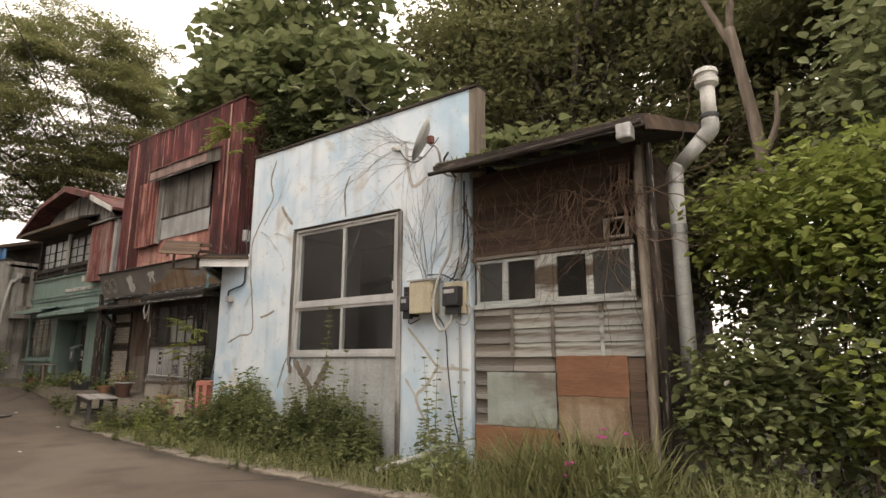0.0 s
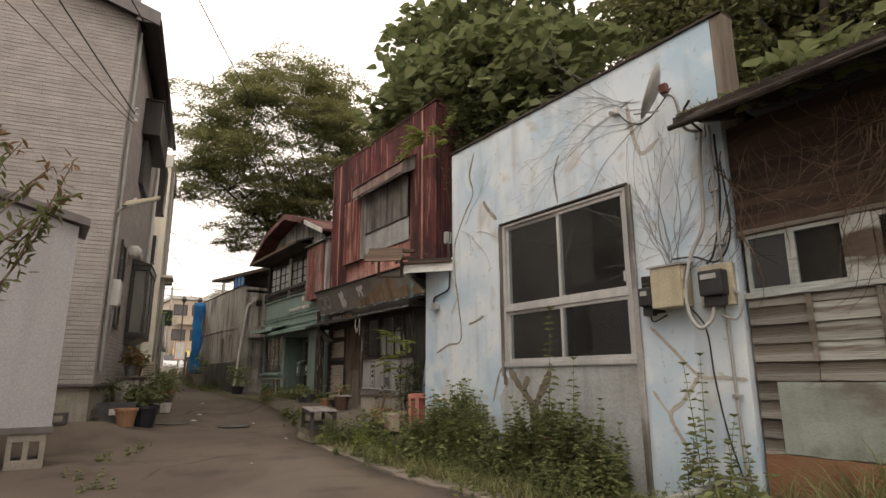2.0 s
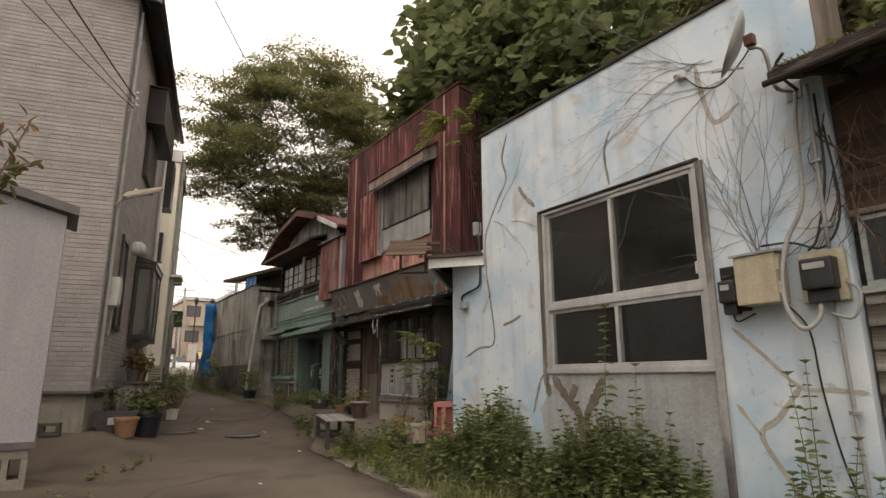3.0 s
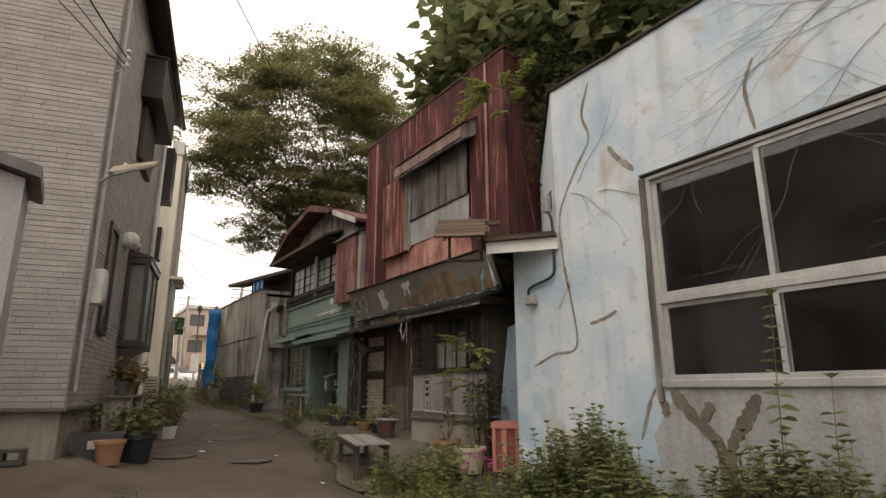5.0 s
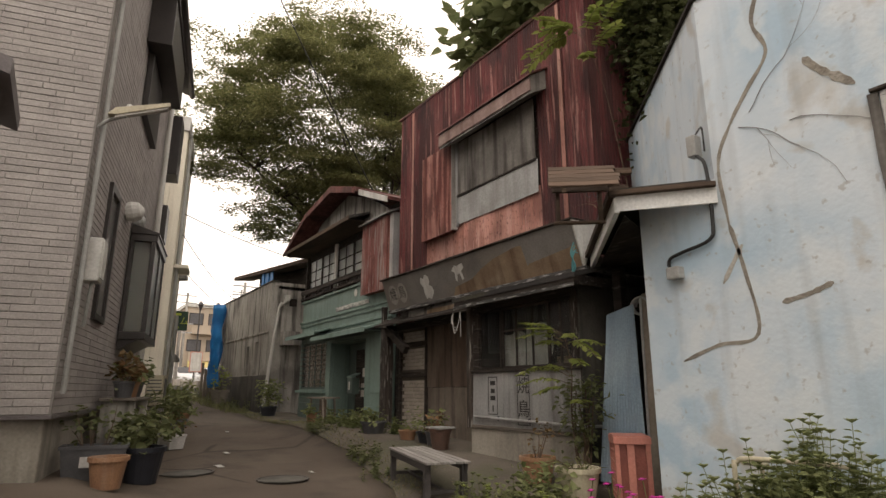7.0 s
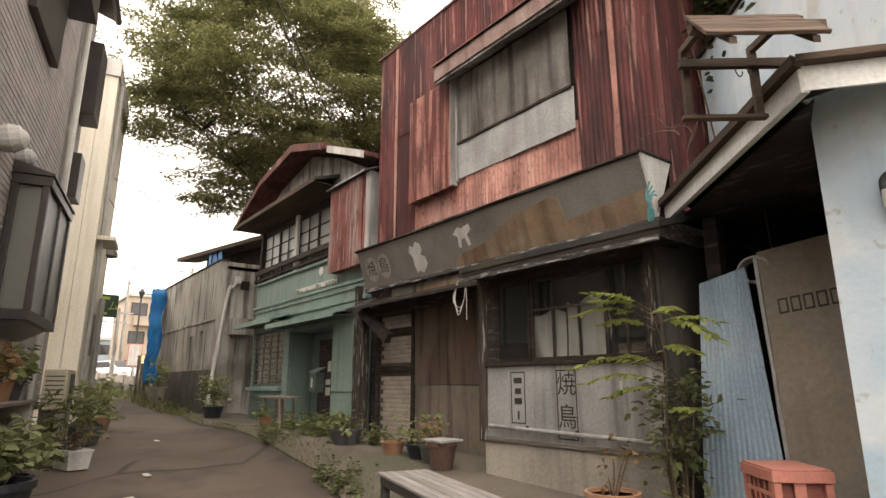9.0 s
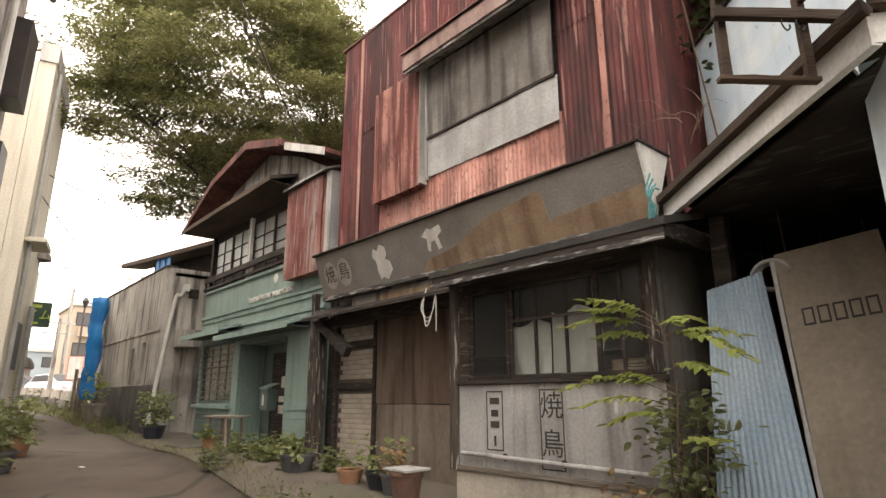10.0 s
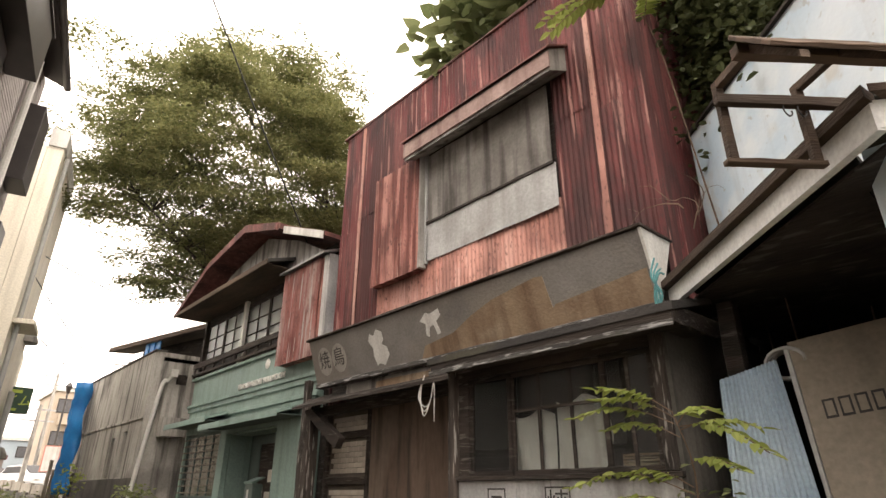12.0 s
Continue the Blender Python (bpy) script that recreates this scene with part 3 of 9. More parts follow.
# its upper side wall runs back at a slant over the passage
part("slant_wall", prism([(-7.472, FY + 0.002), (-9.86, 8.84), (-9.78, 8.93), (-7.45, FY + 0.16)], 2, 3.035, 4.8), M_PLASTER, shop)
part("slant_coping", prism([(-7.49, FY - 0.03), (-9.9, 8.83), (-9.76, 8.96), (-7.45, FY + 0.2)], 2, 4.803, 4.835), M_WOOD_DARK, shop)
# Near-black room boxes; the left partition is added to block a sky leak.
part("back_room", box(-8.09, -2.82, 9.5, 9.6, -0.4, 3.6, 0, box(-8.09, -2.82, FY + 0.165, 9.6, -0.1, 0.0, 0, box(-7.36, -2.82, FY + 0.165, 9.6, 3.5, 3.6, 0, box(-7.44, -7.365, FY + 0.165, 9.6, 0.0, 3.6, 0, box(-2.9, -2.82, FY + 0.165, 9.6, 0, 3.5))))), M_INSIDE, shop, "empty room coloured near-black as if unlit")
part("roof", prism([(FY + 0.17, 3.7), (11.2, 3.4), (11.2, 3.5), (FY + 0.17, 3.8)], 0, -7.35, -2.7), M_ROOF, shop)
win = part("window_frame", box(WX0, WX1, FY - 0.035, FY + 0.08, WZ0 - 0.03, WZ0 + 0.035, 0.006, box(WX0, WX1, FY - 0.02, FY + 0.08, WZ1 - 0.04, WZ1, 0.006, box(WX0, WX0 + 0.045, FY - 0.02, FY + 0.08, WZ0 + 0.03, WZ1 - 0.04, 0.006, box(WX1 - 0.045, WX1, FY - 0.02, FY + 0.08, WZ0 + 0.03, WZ1 - 0.04, 0.006)))), M_ALU, shop, "wide aluminium window frame")
part("transom", box(WX0 + 0.04, WX1 - 0.04, FY - 0.015, FY + 0.06, 1.995, 2.06, 0.004), M_ALU, win)
for x0, x1, y in ((WX0 + 0.045, -5.07, FY + 0.02), (-5.13, WX1 - 0.045, FY + 0.0)):
    for z0, z1 in ((WZ0 + 0.035, 1.995), (2.06, WZ1 - 0.04)):
        sash(shop, "sash", x0, x1, z0, z1, y, 0.045, M_ALU, M_GLASS, (), 0.03)
part("latch", box(-4.11, -4.08, FY - 0.012, FY, 2.16, 2.28, 0.004), M_ALU, win)
part("head_flashing", rough_box(WX0 - 0.05, WX1 + 0.04, FY - 0.045, FY - 0.003, WZ1 + 0.004, WZ1 + 0.03, 6, 0.003, 0.003), M_WOOD_DARK, win, "dark strip over the window")
part("side_board", rough_box(WX0 - 0.07, WX0 - 0.004, FY - 0.03, FY - 0.002, 1.1, WZ1, 8, 0.004, 0.004), M_GREY_BOARD, win)
part("side_board", rough_box(WX1 + 0.004, WX1 + 0.075, FY - 0.035, FY - 0.002, -0.2, WZ1, 8, 0.004, 0.004), M_GREY_BOARD, win)
# grey mortar patch under the window, uneven along its top
ragged = [(-6.3, -0.2), (-3.94, -0.2), (-3.94, 1.22)] + [(-3.94 - 0.2 * i, 1.22 if i < 11 else 1.22 - 0.12 * (i - 10)) for i in range(1, 12)] + [(-6.36, 0.8), (-6.3, 0.5)]
part("mortar_patch", prism(ragged, 1, FY - 0.006, FY - 0.001), plain("damp_grey_mortar", (0.44, 0.46, 0.455), (0.33, 0.34, 0.33), 1.4, 0.9, grain=35, streak=(0.2, 0.195, 0.18), streaks=0.5, patch=(0.26, 0.25, 0.225), patches=0.4), shop, "bare grey mortar below the window")


def ribbon(points, width, y, depth=0.004, wander=0.25):
    """A flat, uneven strip on the plane y: a filled crack or a bare patch."""
    bm = bmesh.new()
    pts = bent([(x, 0, z) for x, z in points], 6)
    a, b = [], []
    for i, p in enumerate(pts):
        d = (pts[min(i + 1, len(pts) - 1)] - pts[max(i - 1, 0)]).normalized()
        nrm = Vector((-d.z, 0, d.x))
        w = width * (0.5 + wander * noise.noise((p.x * 9, p.z * 9, i)) + 0.25 * noise.noise((p.x * 30, p.z * 30, 1))) * (0.35 if i in (0, len(pts) - 1) else 1)
        a.append((p.x + nrm.x * w, p.z + nrm.z * w))
        b.append((p.x - nrm.x * w, p.z - nrm.z * w))
    for i in range(len(a) - 1):
        quad = [(a[i], 0), (a[i + 1], 0), (b[i + 1], 0), (b[i], 0)]
        bm.faces.new([bm.verts.new((q[0], y - depth, q[1])) for q, _ in quad])
        for s, e in ((a[i], a[i + 1]), (b[i + 1], b[i])):
            bm.faces.new([bm.verts.new(p) for p in ((s[0], y - depth, s[1]), (s[0], y, s[1]), (e[0], y, e[1]), (e[0], y - depth, e[1]))])
    return bm


M_MORTAR = plain("bare_mortar", (0.36, 0.335, 0.285), (0.25, 0.225, 0.185), 6, 0.95, grain=40, relief=0.6, patch=(0.13, 0.115, 0.1))
M_STAIN = plain("brown_damp_stain", (0.2, 0.17, 0.135), (0.13, 0.11, 0.085), 5, 0.95, grain=35, relief=0.3, patch=(0.28, 0.25, 0.21), patches=0.4)
M_FILLER = plain("tan_crack_filler", (0.50, 0.475, 0.42), (0.40, 0.375, 0.325), 6, 0.95, grain=40, relief=0.4)
for pts, w, m in (
    ([(-6.85, 4.66), (-6.98, 4.3), (-6.9, 3.97), (-7.1, 3.7), (-7.28, 3.45), (-7.42, 3.14), (-7.39, 2.6)], 0.045, M_MORTAR),
    ([(-7.39, 2.6), (-7.31, 2.2), (-7.26, 1.67), (-7.6, 1.6), (-7.94, 1.48)], 0.04, M_MORTAR),
    ([(-6.64, 3.77), (-6.54, 3.62), (-6.33, 3.4)], 0.075, M_MORTAR),
    ([(-7.05, 1.89), (-6.85, 1.93), (-6.68, 1.99)], 0.05, M_MORTAR),
    ([(-7.3, 2.4), (-7.5, 2.1)], 0.05, M_FILLER),
    ([(-5.02, 4.0), (-5.12, 3.75), (-5.08, 3.35)], 0.045, M_MORTAR),
    ([(-6.5, 0.75), (-6.37, 1.1), (-6.3, 1.22)], 0.05, M_MORTAR),
    ([(-3.82, 1.62), (-3.55, 1.35), (-3.3, 1.1), (-3.05, 1.08), (-2.82, 1.06)], 0.05, M_FILLER),
    ([(-3.3, 1.1), (-3.5, 0.85), (-3.66, 0.7), (-3.5, 0.4), (-3.35, 0.15)], 0.06, M_FILLER),
    ([(-3.66, 0.7), (-3.85, 0.95)], 0.04, M_FILLER),
    ([(-3.4, 0.2), (-3.1, 0.17), (-2.85, 0.18)], 0.05, M_FILLER),
    ([(-6.12, 1.2), (-5.92, 0.97), (-5.71, 0.75), (-5.67, 0.43), (-5.66, 0.05)], 0.15, M_STAIN),
    ([(-5.34, 1.17), (-5.46, 0.98), (-5.6, 0.78), (-5.66, 0.5)], 0.15, M_STAIN),
    ([(-5.75, 1.1), (-5.84, 0.95)], 0.15, M_STAIN),
    ([(-6.21, 1.12), (-6.2, 0.98)], 0.1, M_STAIN),
    ([(-3.9, 4.3), (-3.85, 3.9), (-3.75, 3.6), (-3.5, 3.7)], 0.06, M_FILLER),
):
    part("crack", ribbon(pts, w * 0.72, FY - (0.007 + 0.002 * (len(pts) % 3) if m is M_STAIN else 0.0)), m, shop)


# ---- the open passage with its lean-to roof ----
passage = thing("passage_roof", pose(0, 0, 0), "low lean-to roof with a pale fascia over a dark side passage", "roof")
M_FASCIA = plain("pale_fascia_paint", (0.80, 0.80, 0.77), (0.72, 0.72, 0.70), 3, 0.6, grain=40, relief=0.08, streak=(0.5, 0.48, 0.45), streaks=0.25)
E = [(-9.92, 7.93), (-8.12, 6.27), (-7.45, 6.8)]
part("fascia", prism([(E[0][0], E[0][1]), (E[1][0], E[1][1]), (E[1][0] + 0.03, E[1][1] + 0.035), (E[0][0] + 0.03, E[0][1] + 0.035)], 2, 2.79, 2.925), M_FASCIA, passage, "pale painted fascia board")
part("fascia", prism([(E[1][0] + 0.001, E[1][1]), (E[2][0], E[2][1]), (E[2][0] - 0.03, E[2][1] + 0.03), (E[1][0] + 0.032, E[1][1] + 0.036)], 2, 2.8, 2.94), M_FASCIA, passage, "pale painted fascia board")
part("roof_edge", prism([(E[0][0] - 0.05, E[0][1] - 0.04), (E[1][0], E[1][1] - 0.07), (E[1][0] + 0.02, E[1][1] + 0.05), (E[0][0] + 0.05, E[0][1] + 0.07)], 2, 2.928, 2.987), M_WOOD_BROWN, passage, "weathered wooden roof edge")
part("roof_edge", prism([(E[1][0] + 0.021, E[1][1] - 0.07), (E[2][0] + 0.03, E[2][1] - 0.05), (E[2][0] - 0.02, E[2][1] + 0.015), (E[1][0] + 0.05, E[1][1] + 0.05)], 2, 2.942, 2.98), M_WOOD_BROWN, passage)
part("roof_sheet", prism([(-9.88, 7.97), (-8.1, 6.34), (-7.5, 6.81), (-8.3, 6.81), (-8.3, 10.8), (-9.9, 10.8)], 2, 2.99, 3.03), M_ROOF, passage)
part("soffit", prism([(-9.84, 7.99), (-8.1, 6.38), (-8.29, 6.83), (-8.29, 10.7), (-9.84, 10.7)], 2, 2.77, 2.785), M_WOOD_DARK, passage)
# Back wall in near-black: the passage's unlit depth is put into its colour.
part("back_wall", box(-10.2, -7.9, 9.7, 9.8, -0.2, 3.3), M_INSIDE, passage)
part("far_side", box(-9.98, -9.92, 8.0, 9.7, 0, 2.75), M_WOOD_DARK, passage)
for px in (-9.5,):
    part("passage_post", rough_box(px - 0.06, px + 0.06, 7.9, 8.02, 0.1, 2.72), M_WOOD_DARK, passage)


# ---- the timber hut ----
HX0, HX1, HY = -2.79, -0.62, 6.9
hut = thing("timber_hut", pose(0, 0, 0), "derelict timber hut with peeling boards under a low eave", "house")
part("core_wall", wall_with_holes(HX0, HX1, -0.3, 3.5, HY + 0.03, HY + 0.1, [(HX0 + 0.06, -0.75, 1.86, 2.42), (-1.02, -0.78, 2.5, 2.72)]), M_WOOD_DARK, hut)
part("side_wall", box(HX1 - 0.06, HX1, HY + 0.11, 10.0, -0.3, 3.6), M_WOOD_BROWN, hut)
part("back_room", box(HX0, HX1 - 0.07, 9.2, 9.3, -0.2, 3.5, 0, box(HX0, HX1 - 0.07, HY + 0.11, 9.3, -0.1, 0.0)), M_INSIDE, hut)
roof_bm = prism([(6.22, 3.5), (10.2, 4.75), (10.2, 4.83), (6.22, 3.56)], 0, -2.95, -0.33)
part("roof", roof_bm, M_ROOF, hut, "thin dark roof with moss along the eave")
part("eave_board", rough_box(-2.9, -0.33, 6.2, 6.23, 3.44, 3.57, 12, 0.006, 0.004), M_WOOD_DARK, hut)
part("verge_board", prism([(6.2, 3.4), (8.6, 4.16), (8.6, 4.28), (6.2, 3.56)], 0, -0.33, -0.3), M_WOOD_BROWN, hut)
for i in range(6):
    rx = -2.7 + i * 0.44
    part("rafter", prism([(6.24, 3.42), (7.0, 3.66), (7.0, 3.73), (6.24, 3.49)], 0, rx, rx + 0.05), M_WOOD_DARK, hut)
gutter = part("gutter", tube([(-2.95, 6.14, 3.43), (-1.5, 6.14, 3.45), (-0.35, 6.14, 3.47)], 0.028, 8), M_WOOD_DARK, hut)
part("gutter_box", box(0.27 - 0.85, 0.42 - 0.85, 6.05, 6.2, 3.3, 3.46, 0.02), M_ZINC, hut, "grey rainwater box at the gutter end")
# lower boards: narrow laths on posts, some painted, then planks and sheets
M_WOOD_BOARD = plain("grey_lapped_board", (0.17, 0.147, 0.12), (0.085, 0.07, 0.055), 3, 0.9, grain=24, stretch=(0.2, 1, 5), relief=0.8, vary=(0.65, 1.2), patch=(0.38, 0.365, 0.33), patches=0.6)
M_WORN_PAINT = plain("worn_pale_paint", (0.40, 0.41, 0.37), (0.28, 0.27, 0.24), 4, 0.9, grain=22, stretch=(0.3, 1, 3), relief=0.6, patch=(0.15, 0.125, 0.10), patches=0.95, vary=(0.85, 1.1))
M_MINT = plain("flaking_mint_paint", (0.33, 0.365, 0.325), (0.25, 0.27, 0.235), 3, 0.85, grain=60, stretch=(0.6, 1, 1.5), relief=0.2, patch=(0.16, 0.14, 0.115), patches=0.9, streak=(0.17, 0.16, 0.13), streaks=0.5)
# Brown board colour, darkened to carry the shade under the eave.
M_EAVE_BOARD = plain("eave_shaded_brown_board", (0.075, 0.048, 0.034), (0.04, 0.027, 0.02), 3, 0.9, grain=22, stretch=(0.25, 1, 4), relief=0.6, vary=(0.75, 1.2), patch=(0.11, 0.075, 0.05), patches=0.4)
part("sheet", rough_box(-2.58, -1.68, HY - 0.055, HY - 0.043, 0.43, 1.04, 6, 0.006, 0.003), M_MINT, hut, "flaking pale green sheet")


def lap_plank(x0, x1, z0, h, material):
    """One weathered board, its lower edge proud of the board below."""
    p = part("plank", rough_box(0, x1 - x0 - 0.006, -0.009, 0.009, 0.0, h + 0.012, 6, 0.004, 0.004), material, hut)
    p.matrix_local = pose(x0, HY - 0.018 - random.uniform(0, 0.006), z0 + random.uniform(-0.006, 0.004), -6.5 + random.uniform(-0.8, 0.8), random.uniform(-0.35, 0.35), 0)


for k in range(9):
    z = 0.383 + 0.167 * k
    h = 0.167 if k < 8 else 0.085
    for x0, x1 in ((HX0 + 0.02, -2.23), (-2.23, -1.69), (-1.69, -1.12), (-1.12, HX1 - 0.02)):
        white = (0.75 if x0 > -1.8 else 0.5 if x0 > -2.3 and k in (6, 7) else 0.1) if k > 4 else 0.15
        lap_plank(x0, x1, z, h, M_WORN_PAINT if random.random() < white else M_WOOD_BOARD)
for bx in (-2.25, -1.72, -1.14):
    part("batten", rough_box(bx, bx + 0.045, HY - 0.058, HY - 0.04, 1.215, 1.8, 6, 0.004, 0.003), M_PEEL if bx > -1.4 else M_WOOD_GREY, hut)
part("window_sill", rough_box(HX0 + 0.02, -0.72, HY - 0.06, HY + 0.02, 1.805, 1.855, 8, 0.004, 0.005), M_PEEL, hut)
part("patch_board", rough_box(-1.66, -0.85, HY - 0.07, HY - 0.055, 0.8, 1.23, 4, 0.006, 0.003), M_ORANGE_PLY, hut, "orange-brown plywood patch")
part("patch_board", rough_box(-1.65, -0.86, HY - 0.066, HY - 0.052, 0.3, 0.795, 4, 0.005, 0.003), M_TORN, hut, "pale brown stained board")
part("patch_board", rough_box(-0.845, -0.68, HY - 0.06, HY - 0.048, 0.2, 1.2, 4, 0.004, 0.003), M_WOOD_BROWN, hut)
part("patch_board", rough_box(-2.76, -1.68, HY - 0.05, HY - 0.036, 0.0, 0.42, 4, 0.004, 0.003), M_ORANGE_PLY, hut)
# upper boards, in the brown darkened for the eave's shade
z = 2.47
while z < 3.55:
    hgt = 0.155
    x = HX0
    while x < HX1:
        x1 = min(x + random.choice((1.1, 0.75, 1.4)), HX1)
        if not (x < -0.85 < x1 and 2.4 < z < 2.7):
            part("plank", rough_box(x, x1 - 0.005, HY - 0.012 - random.uniform(0, 0.015), HY + 0.028, z, z + hgt + 0.01, 5, 0.005, 0.004), M_EAVE_BOARD, hut)
        else:
            part("plank", rough_box(x, -1.06, HY - 0.02, HY + 0.028, z, z + hgt, 5, 0.005, 0.004), M_EAVE_BOARD, hut)
        x = x1
    z += hgt
part("window_head", rough_box(HX0, -0.72, HY - 0.05, HY + 0.02, 2.42, 2.465, 8, 0.004, 0.005), M_WOOD_GREY, hut)
part("vent_frame", box(-1.04, -0.76, HY - 0.06, HY + 0.03, 2.5, 2.53, 0.003, box(-1.04, -0.76, HY - 0.06, HY + 0.03, 2.7, 2.73, 0.003, box(-1.04, -1.0, HY - 0.06, HY + 0.03, 2.53, 2.7, 0.003, box(-0.8, -0.76, HY - 0.06, HY + 0.03, 2.53, 2.7, 0.003)))), M_WOOD_GREY, hut, "small wooden vent frame")
for x0, x1, gm in ((-2.74, -2.33, M_GLASS_DIRTY), (-2.33, -1.88, M_GLASS), (-1.68, -1.24, M_GLASS), (-1.24, -0.74, M_GLASS_DIRTY)):
    sash(hut, "sash", x0, x1, 1.86, 2.415, HY - 0.02, 0.04, M_PEEL, gm)
part("window_post", rough_box(-1.875, -1.685, HY - 0.035, HY + 0.03, 1.86, 2.415, 4, 0.003, 0.004), M_PEEL, hut)
for cx, r in ((-0.62, 0.055), (-0.5, 0.045)):
    part("corner_post", tube([(cx, HY - 0.03, -0.2), (cx + 0.01, HY - 0.04, 1.5), (cx - 0.01, HY - 0.03, 3.5)], [r, r, r * 0.9], 10), M_WOOD_POST if r > 0.05 else M_POST_DARK, hut, "weathered round corner post", True)
prop = thing("leaning_pole", pose(0, 0, 0), "bleached wooden pole leaning against the hut corner", "pole")
part("pole", tube(bent([(-0.52, 6.5, -0.1), (-0.56, 6.62, 1.0), (-0.62, 6.8, 2.1), (-0.64, 6.83, 3.2)]), 0.038, 8), M_WOOD_POST, prop, "", True)

flue = thing("flue_pipe", pose(-0.37, 7.38, 0), "tall grey flue pipe with elbows and a round cap", "chimney")
part("lower_pipe", tube([(0, 0, -0.2), (0, 0, 3.18)], 0.085, 16), M_PVC, flue, "", True)
part("elbow", tube(bent([(0, 0, 3.16), (0.0, 0, 3.27), (0.06, 0, 3.36)]), 0.09, 14), M_PVC, flue, "", True)
part("slant_pipe", tube([(0.05, 0, 3.34), (0.33, 0, 3.62)], 0.085, 16), M_PVC, flue, "", True)
part("elbow", tube(bent([(0.31, 0, 3.6), (0.41, 0, 3.7), (0.42, 0, 3.82)]), 0.092, 14), M_PVC, flue, "", True)
part("upper_pipe", tube([(0.42, 0, 3.8), (0.42, 0, 4.24)], 0.08, 16), M_WHITE, flue, "", True)
for z in (2.62, 3.2):
    part("collar", tube([(0, 0, z - 0.05), (0, 0, z + 0.05)], 0.094, 16), M_ZINC, flue)
part("collar", tube([(0.42, 0, 3.84), (0.42, 0, 3.88)], 0.1, 16), M_BLACK, flue)
part("cap", lathe([(0.085, 4.2), (0.125, 4.24), (0.125, 4.3), (0.105, 4.31), (0.105, 4.35), (0.13, 4.36), (0.12, 4.41), (0.05, 4.45)], 18, None, (0.42, 0)), M_WHITE, flue, "ribbed pale cap")

M_CLOSING = plain("brown_grey_boarding", (0.14, 0.12, 0.105), (0.09, 0.078, 0.07), 0.7, 0.85, grain=20, streak=(0.06, 0.05, 0.045), streaks=0.5)
# Wall added out of view so that the window panes reflect dark.
tagged(part("reflection_wall", box(-18.0, 2.0, -8.3, -8.0, -0.5, 9.0), M_CLOSING, None), "plain brown-grey wall added out of view to darken the window reflections", "wall", kind="structure")
tagged(part("wall_east", box(13.0, 13.3, -8.3, 12.0, -0.5, 3.5), M_CLOSING, None), "plain brown-grey wall at the lane's end", "wall", kind="structure")


# ---- the red iron shop ----
RY = 8.2
red = thing("red_iron_shop", pose(0, 0, 0), "two-storey shop clad in rusty red corrugated iron", "house")
part("core", box(-15.55, -10.0, RY + 0.06, 12.0, 2.7, 7.2), M_WOOD_DARK, red)


def red_top(x):
    return 7.28 + 0.1 * (-x - 10) / 5.5


for x0, x1, z0, z1, m, dy in (
    (-11.08, -10.5, 3.42, 5.35, M_RED, 0.0), (-10.52, -9.98, 3.42, 5.2, M_RED, -0.014), (-11.08, -10.46, 5.3, None, M_RED, -0.012), (-10.5, -9.98, 5.15, None, M_RED, 0.0),
    (-12.1, -11.06, 6.05, None, M_RED, 0.004), (-13.0, -12.05, 6.05, None, M_RED, -0.012), (-13.7, -12.96, 6.05, None, M_RED, 0.004), (-14.42, -13.66, 5.86, None, M_RED, -0.01),
    (-15.56, -15.0, 5.3, None, M_RED, 0.004), (-15.04, -14.38, 5.5, None, M_RED, -0.012), (-15.56, -14.95, 3.5, 5.34, M_RED, -0.01), (-15.0, -14.38, 3.5, 5.54, M_RED, 0.004),
    (-14.4, -13.1, 3.5, 4.3, M_SALMON, 0.0), (-13.12, -12.2, 3.5, 4.36, M_SALMON, -0.012), (-12.24, -11.05, 3.5, 4.36, M_SALMON, 0.002),
):
    part("iron_sheet", corrugated(x0, x1, z0, z1 or 7.3, RY + dy, rows=6, top=None if z1 else red_top), m, red)
for x in (-10.52, -14.98):
    part("seam_strip", rough_box(x - 0.035, x + 0.035, RY - 0.03, RY - 0.016, 3.45, 7.25, 8, 0.004, 0.003), M_SALMON, red, "faded pink flat seam strip")
part("top_edge", rough_box(-15.62, -9.93, RY - 0.03, RY + 0.1, 7.3, 7.34, 12, 0.01, 0.004), M_RED_ROOF, red)
part("side_iron", corrugated(-12.0, -8.2, 3.0, 7.25, 0.0, rows=5), M_RED, red).matrix_local = Matrix.Translation((-9.985, 0, 0)) @ pose(0, 0, 0, 0, 0, -90)
part("corner_strip", rough_box(-10.02, -9.955, RY - 0.025, RY - 0.012, 3.42, 7.25, 8, 0.003, 0.003), M_RED, red)
part("left_return", box(-15.58, -15.56, RY + 0.02, 12.8, 2.6, 7.3), M_RED, red)
part("roof", prism([(RY + 0.05, 7.2), (13.0, 6.6), (13.0, 6.7), (RY + 0.05, 7.27)], 0, -15.6, -9.95), M_RED_ROOF, red)
# hood over the boarded window
hood = part("hood", prism([(7.84, 5.72), (8.17, 5.9), (8.17, 6.24), (7.84, 6.03)], 0, -13.4, -10.82), M_GREY_BOARD, red, "projecting window hood with a rusty pink front")
part("hood_front", rough_box(-13.41, -10.81, 7.815, 7.838, 5.76, 5.98, 10, 0.006, 0.003), M_HOOD, hood)
part("hood_cap", prism([(7.78, 6.0), (8.19, 6.26), (8.19, 6.285), (7.78, 6.03)], 0, -13.44, -10.78), M_RED_ROOF, hood)
